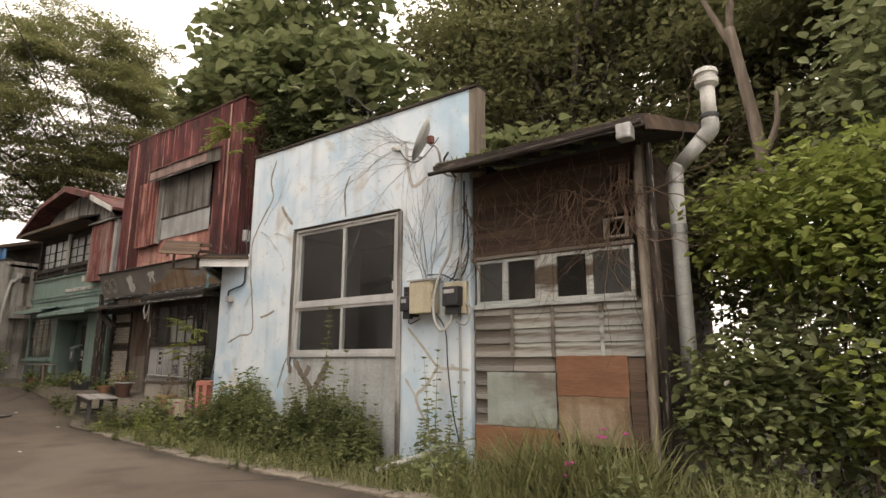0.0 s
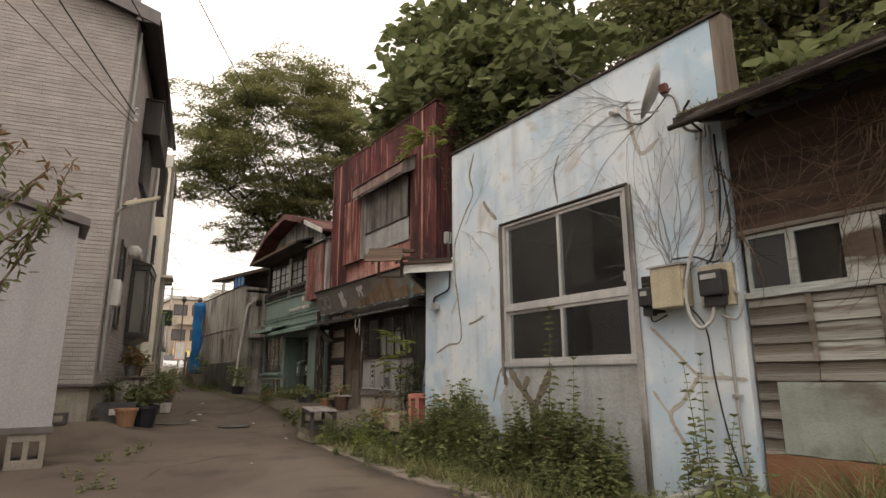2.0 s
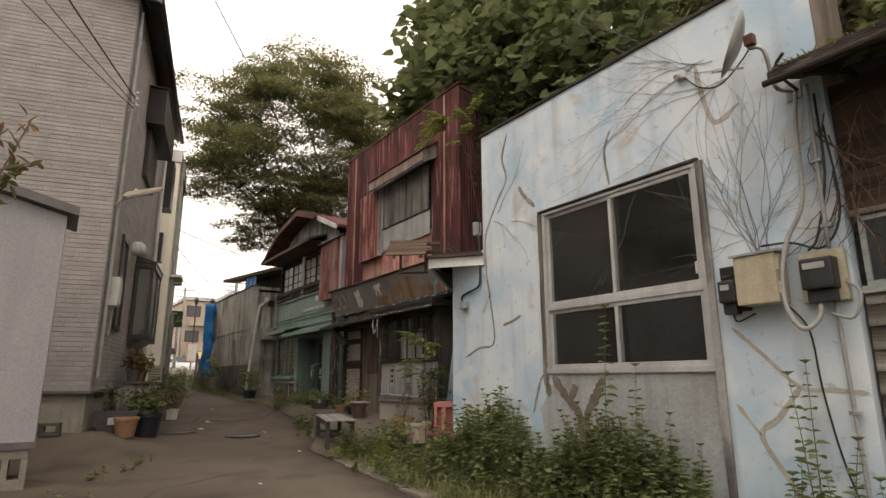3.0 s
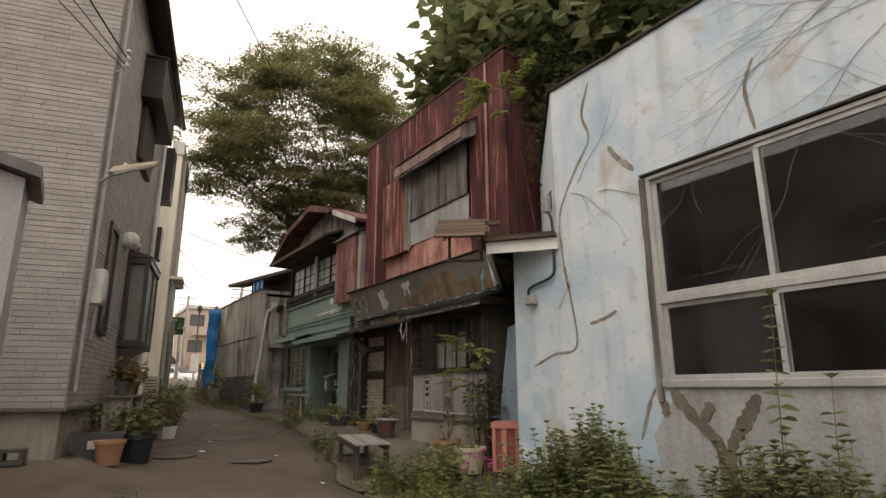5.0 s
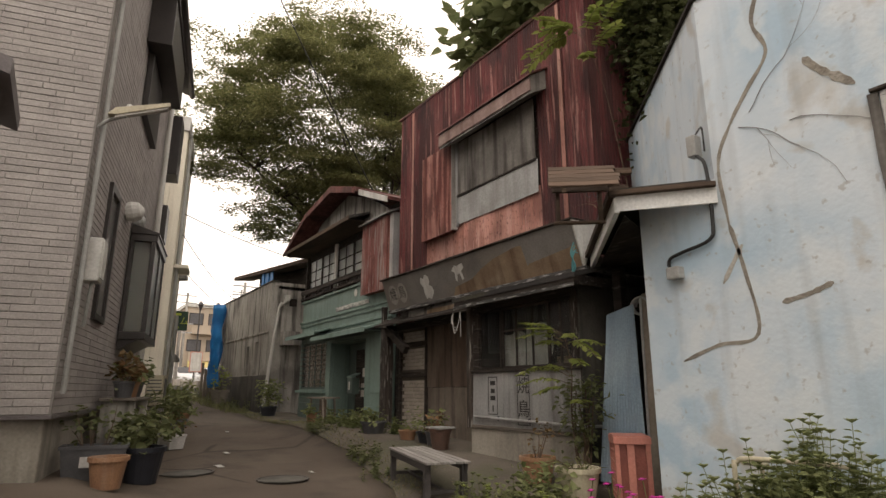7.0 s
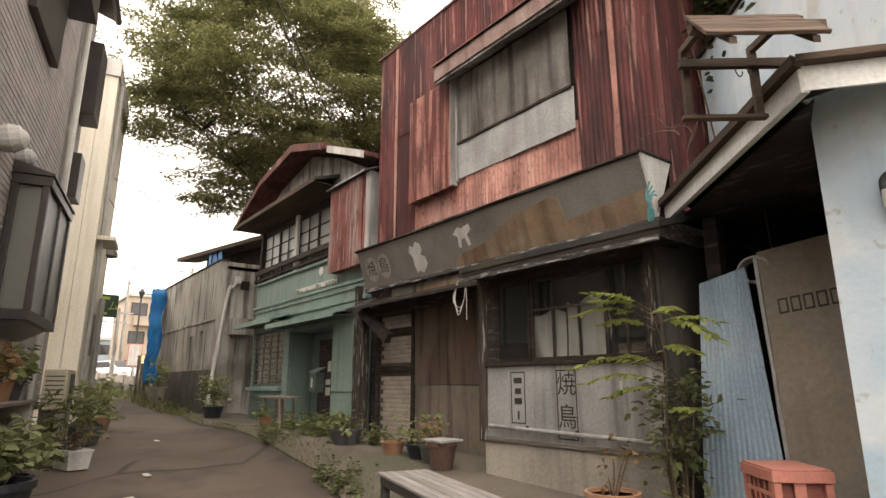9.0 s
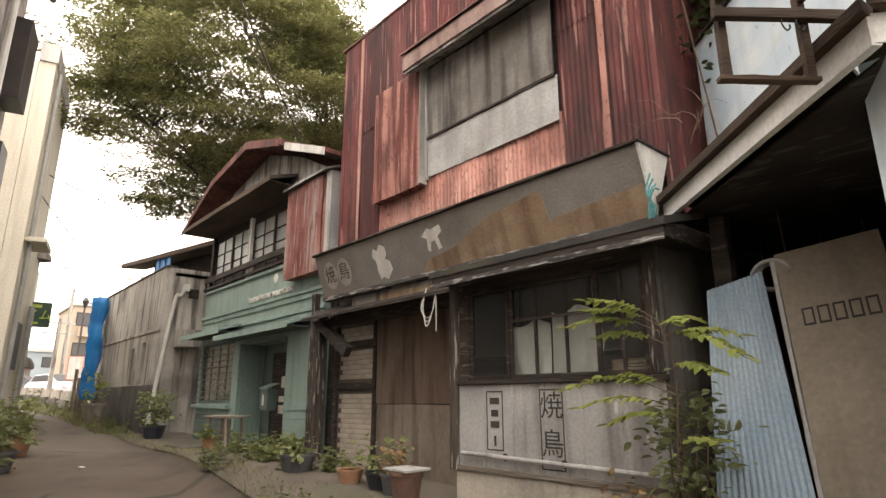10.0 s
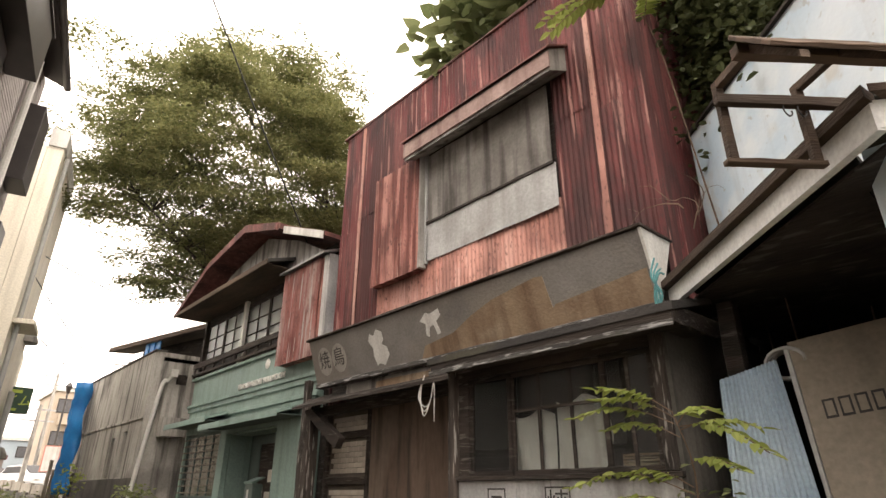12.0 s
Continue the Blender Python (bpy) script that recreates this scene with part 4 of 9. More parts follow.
# boarded window
part("board", rough_box(-13.25, -11.12, RY - 0.05, RY - 0.03, 4.8, 5.86, 8, 0.008, 0.003), M_GREY_BOARD, red, "streaked grey sheet over the upper window")
part("board", rough_box(-13.25, -11.08, RY - 0.04, RY - 0.024, 4.24, 4.79, 8, 0.008, 0.003), M_PALE_BOARD, red, "pale grey sheet over the lower window")
part("board_edge", rough_box(-13.26, -11.1, RY - 0.065, RY - 0.04, 4.775, 4.81, 8, 0.004, 0.002), M_WOOD_DARK, red)
part("window_jamb", rough_box(-13.33, -13.26, RY - 0.07, RY - 0.02, 4.2, 5.9, 6, 0.004, 0.003), M_ZINC, red)
# the shutter box
shutter = part("shutter_box", box(-14.36, -13.34, 8.06, RY - 0.02, 4.13, 5.86), M_RUSTY_SALMON, red, "shutter box faced with rust-streaked iron")
part("iron_sheet", corrugated(-14.38, -13.32, 4.12, 5.87, 8.045, rows=5), M_RUSTY_SALMON, shutter)
part("box_side", rough_box(-13.335, -13.29, 8.05, RY - 0.03, 4.14, 5.86, 5, 0.004, 0.003), M_GREY_BOARD, shutter)
# sloping sign board
SG = [(7.66, 3.42), (7.86, 2.82), (7.9, 2.82), (8.15, 3.42)]
sign = part("sign_board", prism(SG, 0, -15.3, -9.97), M_SIGN, red, "sloping grey sign board with its sheet torn away")
part("sign_end", prism([(7.64, 3.45), (7.85, 2.8), (8.16, 3.45)], 0, -9.966, -9.94), M_WHITE, sign, "pale painted sign end")
part("sign_top", rough_box(-15.33, -9.92, 7.62, 8.16, 3.425, 3.45, 10, 0.006, 0.003), M_WOOD_DARK, sign)
part("sign_foot", rough_box(-15.25, -9.9, 7.8, 7.92, 2.76, 2.815, 12, 0.006, 0.004), M_DRIP, sign)
slope_m = Matrix.Translation((0, 7.66, 3.42)) @ Matrix.Rotation(math.atan2(0.2, 0.6), 4, "X")


def on_sign(outline, material, label, lift=0.004):
    """A flat piece on the sign's slope: x, and metres down from its top."""
    ob = part("torn_sheet", prism([(x, -d) for x, d in outline], 1, -lift, -0.0005), material, sign, label)
    ob.matrix_local = slope_m
    return ob


torn = [(-9.99, 0.62), (-9.99, 0.33), (-10.3, 0.36), (-10.75, 0.4), (-10.95, 0.42), (-10.99, 0.45), (-11.02, 0.13), (-11.12, 0.12), (-11.35, 0.15), (-11.7, 0.2), (-12.05, 0.3), (-12.35, 0.42), (-12.85, 0.48), (-12.95, 0.62)]
on_sign(torn, M_TORN, "brown backing where the sheet is torn away")
blob1 = [(-13.95 + 0.5 * (u), 0.02 + 0.5 * v) for u, v in ((0.1, 0.3), (0.2, 0.12), (0.36, 0.2), (0.5, 0.05), (0.7, 0.15), (0.72, 0.35), (0.62, 0.45), (0.8, 0.55), (0.85, 0.75), (0.6, 0.98), (0.4, 0.9), (0.3, 0.95), (0.22, 0.7), (0.25, 0.5))]
on_sign([(x, 0.07 + d) for x, d in blob1], M_WHITE, "pale bare patch")
blob2 = [(-12.85 + 0.36 * u, 0.08 + 0.32 * v) for u, v in ((0.0, 0.35), (0.35, 0.1), (0.5, 0.2), (0.95, 0.1), (1.0, 0.35), (0.75, 0.5), (0.85, 0.95), (0.7, 0.98), (0.6, 0.6), (0.4, 0.65), (0.3, 0.98), (0.18, 0.9), (0.25, 0.5))]
on_sign(blob2, M_WHITE, "pale bare patch")
M_PALE_PAINT = plain("pale_sign_paint", (0.36, 0.34, 0.30), (0.30, 0.28, 0.25), 8, 0.85)
M_INK = plain("black_sign_ink", (0.03, 0.028, 0.026), (0.05, 0.045, 0.04), 8, 0.8)
for cx, word in ((-14.98, "焼"), (-14.62, "鳥")):
    on_sign([(cx + 0.17 * math.cos(a * math.pi / 8), 0.33 + 0.2 * math.sin(a * math.pi / 8)) for a in range(16)], M_PALE_PAINT, "pale oval behind a character")
    writing(word, 0.27, slope_m @ pose(cx, -0.007, -0.33, 90, 0, 0), M_INK, sign, extrude=0.001)

# ground floor: bay with the shop window
BX0, BX1, BY = -12.1, -9.86, 7.58
bay = part("shop_bay", wall_with_holes(BX0, BX1, 0.72, 2.5, BY, BY + 0.08, [(-11.92, -9.98, 1.53, 2.42)]), M_WOOD_DARK, red, "projecting shop-window bay")
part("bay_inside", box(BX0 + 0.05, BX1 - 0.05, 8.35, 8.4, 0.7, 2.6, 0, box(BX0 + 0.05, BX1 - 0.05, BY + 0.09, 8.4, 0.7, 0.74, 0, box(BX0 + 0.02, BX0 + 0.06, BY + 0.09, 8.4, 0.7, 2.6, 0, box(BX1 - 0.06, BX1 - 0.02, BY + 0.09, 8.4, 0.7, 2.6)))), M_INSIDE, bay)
for i in range(6):
    x0 = BX0 + 0.01 + i * 0.372
    part("zinc_panel", rough_box(x0, x0 + 0.368, BY - 0.012, BY - 0.002, 0.74, 1.49, 4, 0.0025, 0.002), M_ZINC, bay)
part("bay_rail", rough_box(BX0 - 0.02, BX1 + 0.03, BY - 0.05, BY + 0.0, 1.492, 1.53, 8, 0.003, 0.004), M_WOOD_DARK, bay)
part("pipe_rail", tube([(BX0 + 0.12, BY - 0.05, 0.86), (BX1 + 0.08, BY - 0.05, 0.82), (BX1 + 0.1, BY + 0.2, 0.82)], 0.02, 8), M_ZINC, bay, "thin metal rail along the panel foot")
part("foot_board", rough_box(BX0 - 0.02, BX1 + 0.03, BY - 0.045, BY - 0.002, 0.7, 0.745, 8, 0.005, 0.004), M_WOOD_GREY, bay)
part("plinth", rough_box(BX0, BX1, BY - 0.02, BY + 0.15, -0.1, 0.705, 8, 0.006, 0.006), M_CONC_LIGHT, bay, "stained concrete plinth")
part("bay_post", rough_box(BX0 - 0.05, BX0 + 0.05, BY - 0.06, BY + 0.05, 0.7, 2.55, 10, 0.005, 0.008), M_POST_DARK, bay)
part("bay_post", rough_box(BX1 - 0.1, BX1 + 0.0, BY - 0.03, BY + 0.05, 1.53, 2.5, 10, 0.005, 0.008), M_POST_DARK, bay)
part("bay_side", box(BX1, BX1 + 0.03, BY + 0.0, 9.6, 0.1, 2.6), M_CONC_DARK, bay)
part("bay_side", box(BX0 - 0.02, BX0 - 0.0, BY + 0.06, 8.3, 0.1, 2.6), M_WOOD_DARK, bay)
for x0, x1, bars in ((-11.92, -11.4, ()), (-11.42, -10.42, (-11.1, -10.76)), (-10.44, -9.98, (-10.2,))):
    s = sash(red, "shop_sash", x0, x1, 1.535, 2.415, BY + (0.02 if x0 < -11.5 or x0 > -10.5 else 0.045), 0.04, M_WOOD_DARK, M_GLASS, bars, 0.03)
part("sash_rail", box(-11.4, -10.42, BY + 0.04, BY + 0.07, 2.06, 2.085), M_WOOD_DARK, red)
for x0, x1, z1, bow in ((-11.44, -10.98, 2.04, -0.05), (-10.96, -10.52, 2.12, 0.09)):
    cur = bmesh.new()
    n, rows_ = 14, 7
    cloth = [[cur.verts.new((x0 + (x1 - x0) * k / n + bow * math.sin(math.pi * r / rows_) * (k / n if bow > 0 else 1 - k / n), BY + 0.11 + 0.016 * math.sin(k * 0.9 + 0.3 * r), 1.56 + (z1 - 0.03 * math.sin(k * 0.5) - 1.56) * r / rows_)) for k in range(n + 1)] for r in range(rows_ + 1)]
    for lo_, hi_ in zip(cloth, cloth[1:]):
        for k in range(n):
            cur.faces.new((lo_[k], lo_[k + 1], hi_[k + 1], hi_[k]))
    tagged(part("curtain", cur, M_CURTAIN, None), "stiff, yellowed half curtain behind the shop window", "curtain", "curtains in the shop window")
for k in range(5):
    tagged(part("stacked_board", rough_box(-10.36, -10.02, BY + 0.1, BY + 0.35, 1.56 + 0.022 * k, 1.575 + 0.022 * k, 3, 0.003, 0.002), M_TORN, None), "thin brown board stacked inside the shop window", "board", "boards in the shop window")
# bay roof
broof = part("bay_roof", prism([(7.28, 2.56), (7.95, 2.74), (7.95, 2.79), (7.28, 2.62)], 0, -12.2, -9.6), M_ROOF, red, "small dark roof over the shop bay")
part("bay_fascia", rough_box(-12.15, -9.62, 7.29, 7.32, 2.47, 2.565, 10, 0.005, 0.004), M_WOOD_DARK, broof)
part("drip_edge", rough_box(-12.16, -9.61, 7.27, 7.288, 2.45, 2.495, 10, 0.004, 0.002), M_DRIP, broof)
part("bay_soffit", box(-12.12, -9.66, 7.33, 7.9, 2.5, 2.52), M_WOOD_DARK, broof)
part("bay_fascia", rough_box(-9.64, -9.615, 7.32, 8.0, 2.48, 2.6, 5, 0.004, 0.003), M_WOOD_DARK, broof)
# doorway: post, tiled wall, plywood
part("entry_lintel", rough_box(-15.75, -12.1, 7.98, 8.1, 2.42, 2.54, 8, 0.006, 0.006), M_WOOD_DARK, red)
part("entry_roof", prism([(7.7, 2.5), (8.2, 2.72), (8.2, 2.76), (7.7, 2.54)], 0, -15.7, -12.15), M_WOOD_DARK, red, "dark wooden canopy over the entrance")
part("entry_board", rough_box(-14.6, -12.2, 7.9, 7.93, 2.56, 2.75, 6, 0.004, 0.003), M_GREY_BOARD, red)
part("entry_board", rough_box(-13.9, -12.5, 7.885, 7.9, 2.57, 2.7, 6, 0.008, 0.003), M_TORN, red)
part("entry_post", rough_box(-15.85, -15.68, 8.0, 8.17, 0.1, 2.7, 10, 0.006, 0.008), M_POST_DARK, red)
part("entry_post", rough_box(-15.99, -15.88, 8.02, 8.12, 0.1, 3.0, 10, 0.008, 0.008), M_POST_DARK, red)
part("brace", prism([(-15.62, 2.5), (-15.4, 2.5), (-14.6, 2.06), (-14.7, 1.93)], 1, 7.84, 7.94), M_WOOD_DARK, red, "diagonal wooden brace")
part("plywood", rough_box(-14.54, -12.2, 8.3, 8.33, 1.3, 2.5, 6, 0.006, 0.003), M_PLY, red, "stained plywood over the doorway")
part("plywood", rough_box(-14.54, -12.2, 8.31, 8.34, 0.1, 1.29, 6, 0.006, 0.003), plain("grey_brown_plywood", (0.20, 0.165, 0.13), (0.13, 0.105, 0.083), 1.6, 0.85, grain=25, stretch=(1, 1, 0.5), streak=(0.06, 0.045, 0.035), streaks=0.6, patch=(0.26, 0.22, 0.18), patches=0.4), red, "stained plywood over the doorway")
part("entry_back", box(-15.66, -14.5, 8.335, 8.4, 0.0, 2.6), M_GROUT, red)
for z0, z1 in ((2.1, 2.2), (1.5, 1.6)):
    part("cross_rail", rough_box(-15.66, -14.55, 8.28, 8.33, z0, z1, 5, 0.004, 0.004), M_WOOD_DARK, red)
for x in (-15.6, -14.56):
    part("entry_stile", rough_box(x - 0.035, x + 0.035, 8.27, 8.33, 0.1, 2.5, 6, 0.004, 0.004), M_WOOD_DARK, red)

# ---- the green shop ----
GY = 8.45
green = thing("green_shop", pose(0, 0, 0), "small two-storey house with a grey-green painted shop front", "house")
part("front_wall", wall_with_holes(-22.05, -16.28, 0.1, 3.9, GY, GY + 0.1, [(-21.95, -20.05, 1.28, 2.6), (-19.75, -17.6, 0.1, 2.5)]), M_GREEN, green)
part("upper_wall", wall_with_holes(-22.0, -16.2, 3.9, 5.6, GY + 0.1, GY + 0.2, [(-21.9, -19.85, 4.18, 5.2), (-19.7, -17.6, 4.18, 5.2)]), M_WOOD_DARK, green)
part("left_wall", box(-22.06, -21.98, GY + 0.11, 13.0, 0.1, 5.6), M_WOOD_DARK, green)
part("right_wall", box(-16.28, -16.2, GY + 0.11, 13.0, 0.1, 5.4), M_WOOD_DARK, green)
part("inside", box(-21.95, -16.3, 9.9, 10.0, 0.1, 5.5, 0, box(-21.95, -16.3, GY + 0.21, 10.0, 3.7, 3.8)), M_INSIDE, green)
for z0, z1, d in ((3.83, 3.89, 0.06), (3.2, 3.26, 0.07), (3.1, 3.2, 0.035), (2.86, 2.93, 0.05)):
    part("moulding", rough_box(-22.1, -16.25, GY - d, GY + 0.0, z0, z1, 10, 0.003, 0.004), M_GREEN, green)
for x0, x1, z0, z1 in ((-22.05, -19.7, 2.74, 2.95), (-19.95, -16.65, 2.58, 2.78)):
    can = part("canopy", prism([(7.95, z0), (GY, z0 + 0.16), (GY, z0 + 0.2), (7.95, z0 + 0.05)], 0, x0, x1), M_GREEN, green, "small green canopy")
    part("canopy_front", rough_box(x0 - 0.01, x1 + 0.01, 7.93, 7.95, z0 - 0.05, z0 + 0.06, 6, 0.003, 0.003), M_GREEN, can)
    part("canopy_soffit", box(x0 + 0.02, x1 - 0.02, 7.96, GY - 0.01, z0 - 0.01, z0 + 0.0), M_GREEN_DARK, can)
writing("TRANSPARENT FULLMOON", 0.16, pose(-18.45, GY - 0.03, 3.36, 90, 0, 0), M_WHITE, green, extrude=0.012)
part("emblem", lathe([(0.09, 0), (0.1, 0.01), (0.03, 0.02)], 14), M_WHITE, green, "small pale emblem").matrix_local = pose(-18.25, GY - 0.002, 3.68, 90, 0, 0)
# panel by the post, laths under it
part("panel", rough_box(-17.48, -16.36, GY - 0.03, GY - 0.003, 1.2, 2.75, 6, 0.003, 0.004), M_GREEN, green)
part("panel_trim", rough_box(-17.52, -16.32, GY - 0.05, GY - 0.003, 2.76, 2.82, 6, 0.003, 0.003), M_GREEN, green)
for i in range(6):
    part("lap_board", rough_box(-17.5, -16.34, GY - 0.03 - 0.004 * (i % 2), GY - 0.003, 0.3 + 0.145 * i, 0.3 + 0.145 * i + 0.14, 5, 0.003, 0.004), M_GREEN, green)
part("panel_rail", rough_box(-17.52, -16.32, GY - 0.055, GY - 0.003, 1.175, 1.2, 6, 0.002, 0.003), M_GREEN, green)
# barred window
for i in range(5):
    part("lap_board", rough_box(-21.98, -20.02, GY - 0.025, GY - 0.003, 0.3 + 0.15 * i, 0.445 + 0.15 * i, 5, 0.003, 0.004), M_GREEN_DARK, green)
part("window_ledge", rough_box(-22.05, -19.98, GY - 0.12, GY + 0.0, 1.17, 1.25, 6, 0.003, 0.004), M_GREEN, green)
sash(green, "window_frame", -21.95, -20.05, 1.28, 2.6, GY + 0.03, 0.06, M_GREEN_DARK, M_GLASS, (-21.4, -20.95, -20.5))
for i in range(9):
    part("window_bar", tube([(-21.95, GY - 0.03, 1.4 + 0.135 * i), (-20.05, GY - 0.03, 1.4 + 0.135 * i)], 0.012, 6), M_WOOD_POST, green)
part("window_blind", box(-21.9, -20.1, GY + 0.12, GY + 0.13, 1.3, 2.58), M_WOOD_POST, green)
# recessed entrance
rec = part("entrance_recess", wall_with_holes(-19.75, -17.6, 0.2, 2.5, 9.0, 9.06, [(-19.3, -18.6, 0.25, 2.3)]), M_GREEN_DARK, green, "dark green recessed entrance")
part("recess_side", box(-19.77, -19.72, GY + 0.1, 9.0, 0.2, 2.5, 0, box(-17.62, -17.57, GY + 0.1, 9.0, 0.2, 2.5, 0, box(-19.75, -17.6, GY + 0.1, 9.0, 2.48, 2.52))), M_GREEN, rec)
door = part("entrance_door", box(-19.3, -18.6, 9.02, 9.05, 0.25, 2.3, 0.004), M_WOOD_DARK, green, "dark door with pale notices")
for x, z, w, h in ((-19.15, 1.35, 0.2, 0.3), (-18.85, 1.25, 0.22, 0.34), (-18.8, 1.7, 0.16, 0.22)):
    part("notice", box(x - w / 2, x + w / 2, 9.012, 9.018, z - h / 2, z + h / 2), M_CURTAIN, door)
board = thing("notice_board", pose(-18.15, 8.99, 1.95), "dark menu board with pale lines on the entrance wall", "sign")
part("panel", box(-0.28, 0.28, -0.02, 0.0, -0.24, 0.24, 0.004), M_BLACK, board)
for k in range(5):
    part("text_line", box(-0.2, 0.2 - 0.05 * (k % 3), -0.024, -0.021, 0.15 - 0.075 * k, 0.175 - 0.075 * k), M_PALE_PAINT, board)
mail = thing("mailbox", pose(-18.55, 8.6, 1.15), "small green-grey mailbox with a white label", "mailbox")
part("post_box", box(-0.16, 0.16, -0.1, 0.1, 0.0, 0.4, 0.02), M_GREEN_DARK, mail)
part("lid", prism([(-0.12, 0.4), (0.12, 0.5), (0.12, 0.52), (-0.12, 0.43)], 0, -0.17, 0.17), M_GREEN, mail)
part("label_plate", box(-0.05, 0.02, -0.104, -0.101, 0.1, 0.3), M_WHITE, mail)
part("bracket", rough_box(-0.03, 0.03, 0.1, 0.46, 0.1, 0.16, 3, 0.002, 0.003), M_GREEN_DARK, mail)
# upper windows, balcony rail, gable
for x0, x1 in ((-21.9, -19.85), (-19.7, -17.6)):
    mid = (x0 + x1) / 2
    for a, b in ((x0, mid), (mid, x1)):
        sash(green, "upper_sash", a, b, 4.2, 5.18, GY + 0.08, 0.05, M_WOOD_DARK, M_GLASS_DIRTY, ((a + b) / 2,), 0.04, (4.5, 4.8))
    part("window_lining", box(x0 + 0.03, x1 - 0.03, GY + 0.22, GY + 0.235, 4.22, 5.16), M_CURTAIN, green)
for x in (-22.0, -19.78, -17.56):
    part("window_post", rough_box(x - 0.06, x + 0.06, GY + 0.02, GY + 0.1, 3.9, 5.3, 6, 0.003, 0.004), M_WHITE if x == -19.78 else M_WOOD_DARK, green)
for z0, z1 in ((4.1, 4.22), (3.92, 3.98)):
    part("balcony_rail", rough_box(-22.05, -17.5, GY - 0.1, GY - 0.04, z0, z1, 8, 0.004, 0.004), M_WOOD_DARK, green)
for i in range(9):
    x = -22.0 + i * 0.55
    part("rail_post", rough_box(x, x + 0.05, GY - 0.09, GY - 0.05, 3.89, 4.1, 3, 0.003, 0.003), M_WOOD_DARK, green)
tob = part("shutter_box", box(-17.52, -16.15, 8.25, GY + 0.1, 3.5, 5.2), M_RUSTY_SALMON, green, "shutter box in rusty red iron")
part("iron_sheet", corrugated(-17.54, -16.2, 3.48, 5.22, 8.235, rows=5), rusty("rusting_grey_iron", (0.27, 0.1, 0.085), (0.34, 0.31, 0.28), (0.16, 0.04, 0.03), 0.5, 0.7), tob)
part("box_cap", prism([(8.15, 5.22), (8.5, 5.36), (8.5, 5.4), (8.15, 5.26)], 0, -17.6, -16.0), M_ZINC, tob)
part("box_side", box(-16.18, -15.98, 8.27, GY + 0.1, 3.5, 5.24), M_ZINC, tob)
ROOF_L, ROOF_R, PEAK = (-22.35, 5.42), (-15.9, 5.42), (-18.75, 6.62)
gable = part("gable_roof", prism([(ROOF_L[0], ROOF_L[1]), (ROOF_L[0] + 0.05, ROOF_L[1] - 0.06), (-20.6, 6.2), (PEAK[0], PEAK[1] - 0.1), (-17.3, 6.05), (-17.3, 6.17), (PEAK[0], PEAK[1]), (-20.6, 6.3)], 1, 7.85, 13.0), M_RED_ROOF, green, "red metal gable roof")
part("barge_board", prism([(-22.36, 5.36), (-20.62, 6.13), (PEAK[0], PEAK[1] - 0.2), (-17.25, 5.98), (-17.25, 6.12), (PEAK[0], PEAK[1] - 0.03), (-20.62, 6.28), (-22.38, 5.46)], 1, 7.8, 7.848), M_RED_ROOF, gable, "dark red barge board")
part("side_roof", prism([(-17.3, 6.06), (-15.75, 5.42), (-15.75, 5.5), (-17.3, 6.15)], 1, 8.0, 13.0), M_RED_ROOF, gable)
part("pale_verge", prism([(-17.25, 5.95), (-15.78, 5.36), (-15.78, 5.5), (-17.25, 6.1)], 1, 7.95, 7.995), M_WHITE, gable, "pale painted verge board")
part("gable_wall", prism([(-21.9, 5.4), (-20.6, 6.08), (PEAK[0], 6.45), (-17.35, 5.95), (-16.3, 5.4)], 1, GY - 0.1, GY + 0.12), M_GREY_BOARD, green)
penthouse = part("window_roof", prism([(7.78, 5.36), (GY + 0.1, 5.62), (GY + 0.1, 5.68), (7.78, 5.43)], 0, -22.3, -17.4), M_ROOF, green, "tiled pent roof over the upper windows")
part("pent_front", rough_box(-22.32, -17.38, 7.76, 7.78, 5.32, 5.42, 8, 0.004, 0.004), M_WOOD_BROWN, penthouse)
part("pent_soffit", box(-22.28, -17.42, 7.8, GY + 0.08, 5.34, 5.35), M_WOOD_BROWN, penthouse)

# ---- the concrete store house ----
store = thing("concrete_store", pose(0, 0, 0), "low, stained concrete store house with slit windows", "house")
CX, CY = -23.42, 7.85
part("front_wall", wall_with_holes(-30.2, CX, 0.2, 4.72, CY, CY + 0.2, [(-25.95, -25.6, 1.75, 2.75), (-24.9, -24.55, 1.75, 2.85)]), M_CONC, store)
part("side_wall", box(CX - 0.2, CX, CY + 0.2, 11.0, 0.2, 4.72), M_CONC, store)
part("wall_foot", rough_box(-30.2, CX + 0.02, CY - 0.03, CY + 0.0, 0.2, 1.72, 10, 0.006, 0.006), M_CONC_DARK, store)
part("wall_band", rough_box(-30.2, CX + 0.02, CY - 0.03, CY - 0.001, 3.06, 3.13, 10, 0.006, 0.006), M_CONC, store)
part("top_edge", rough_box(-30.25, CX + 0.04, CY - 0.04, CY + 0.24, 4.722, 4.76, 10, 0.005, 0.004), M_CONC_DARK, store)
part("inside", box(-30.0, CX - 0.25, 8.8, 8.9, 0.3, 4.5), M_INSIDE, store)
part("slab", box(-30.2, CX, CY + 0.21, 11.0, 4.5, 4.6), M_CONC_DARK, store)
part("side_box", box(CX, CX + 0.35, 8.2, 8.75, 2.65, 3.1, 0.02), M_CONC, store, "concrete box on the side wall")
part("vent_hole", box(CX - 0.01, CX + 0.02, 8.45, 8.7, 3.95, 4.2, 0.005), M_WOOD_DARK, store)
pipe = thing("drain_pipe", pose(0, 0, 0), "pale plastic drain pipe slanting down the corner", "pipe")
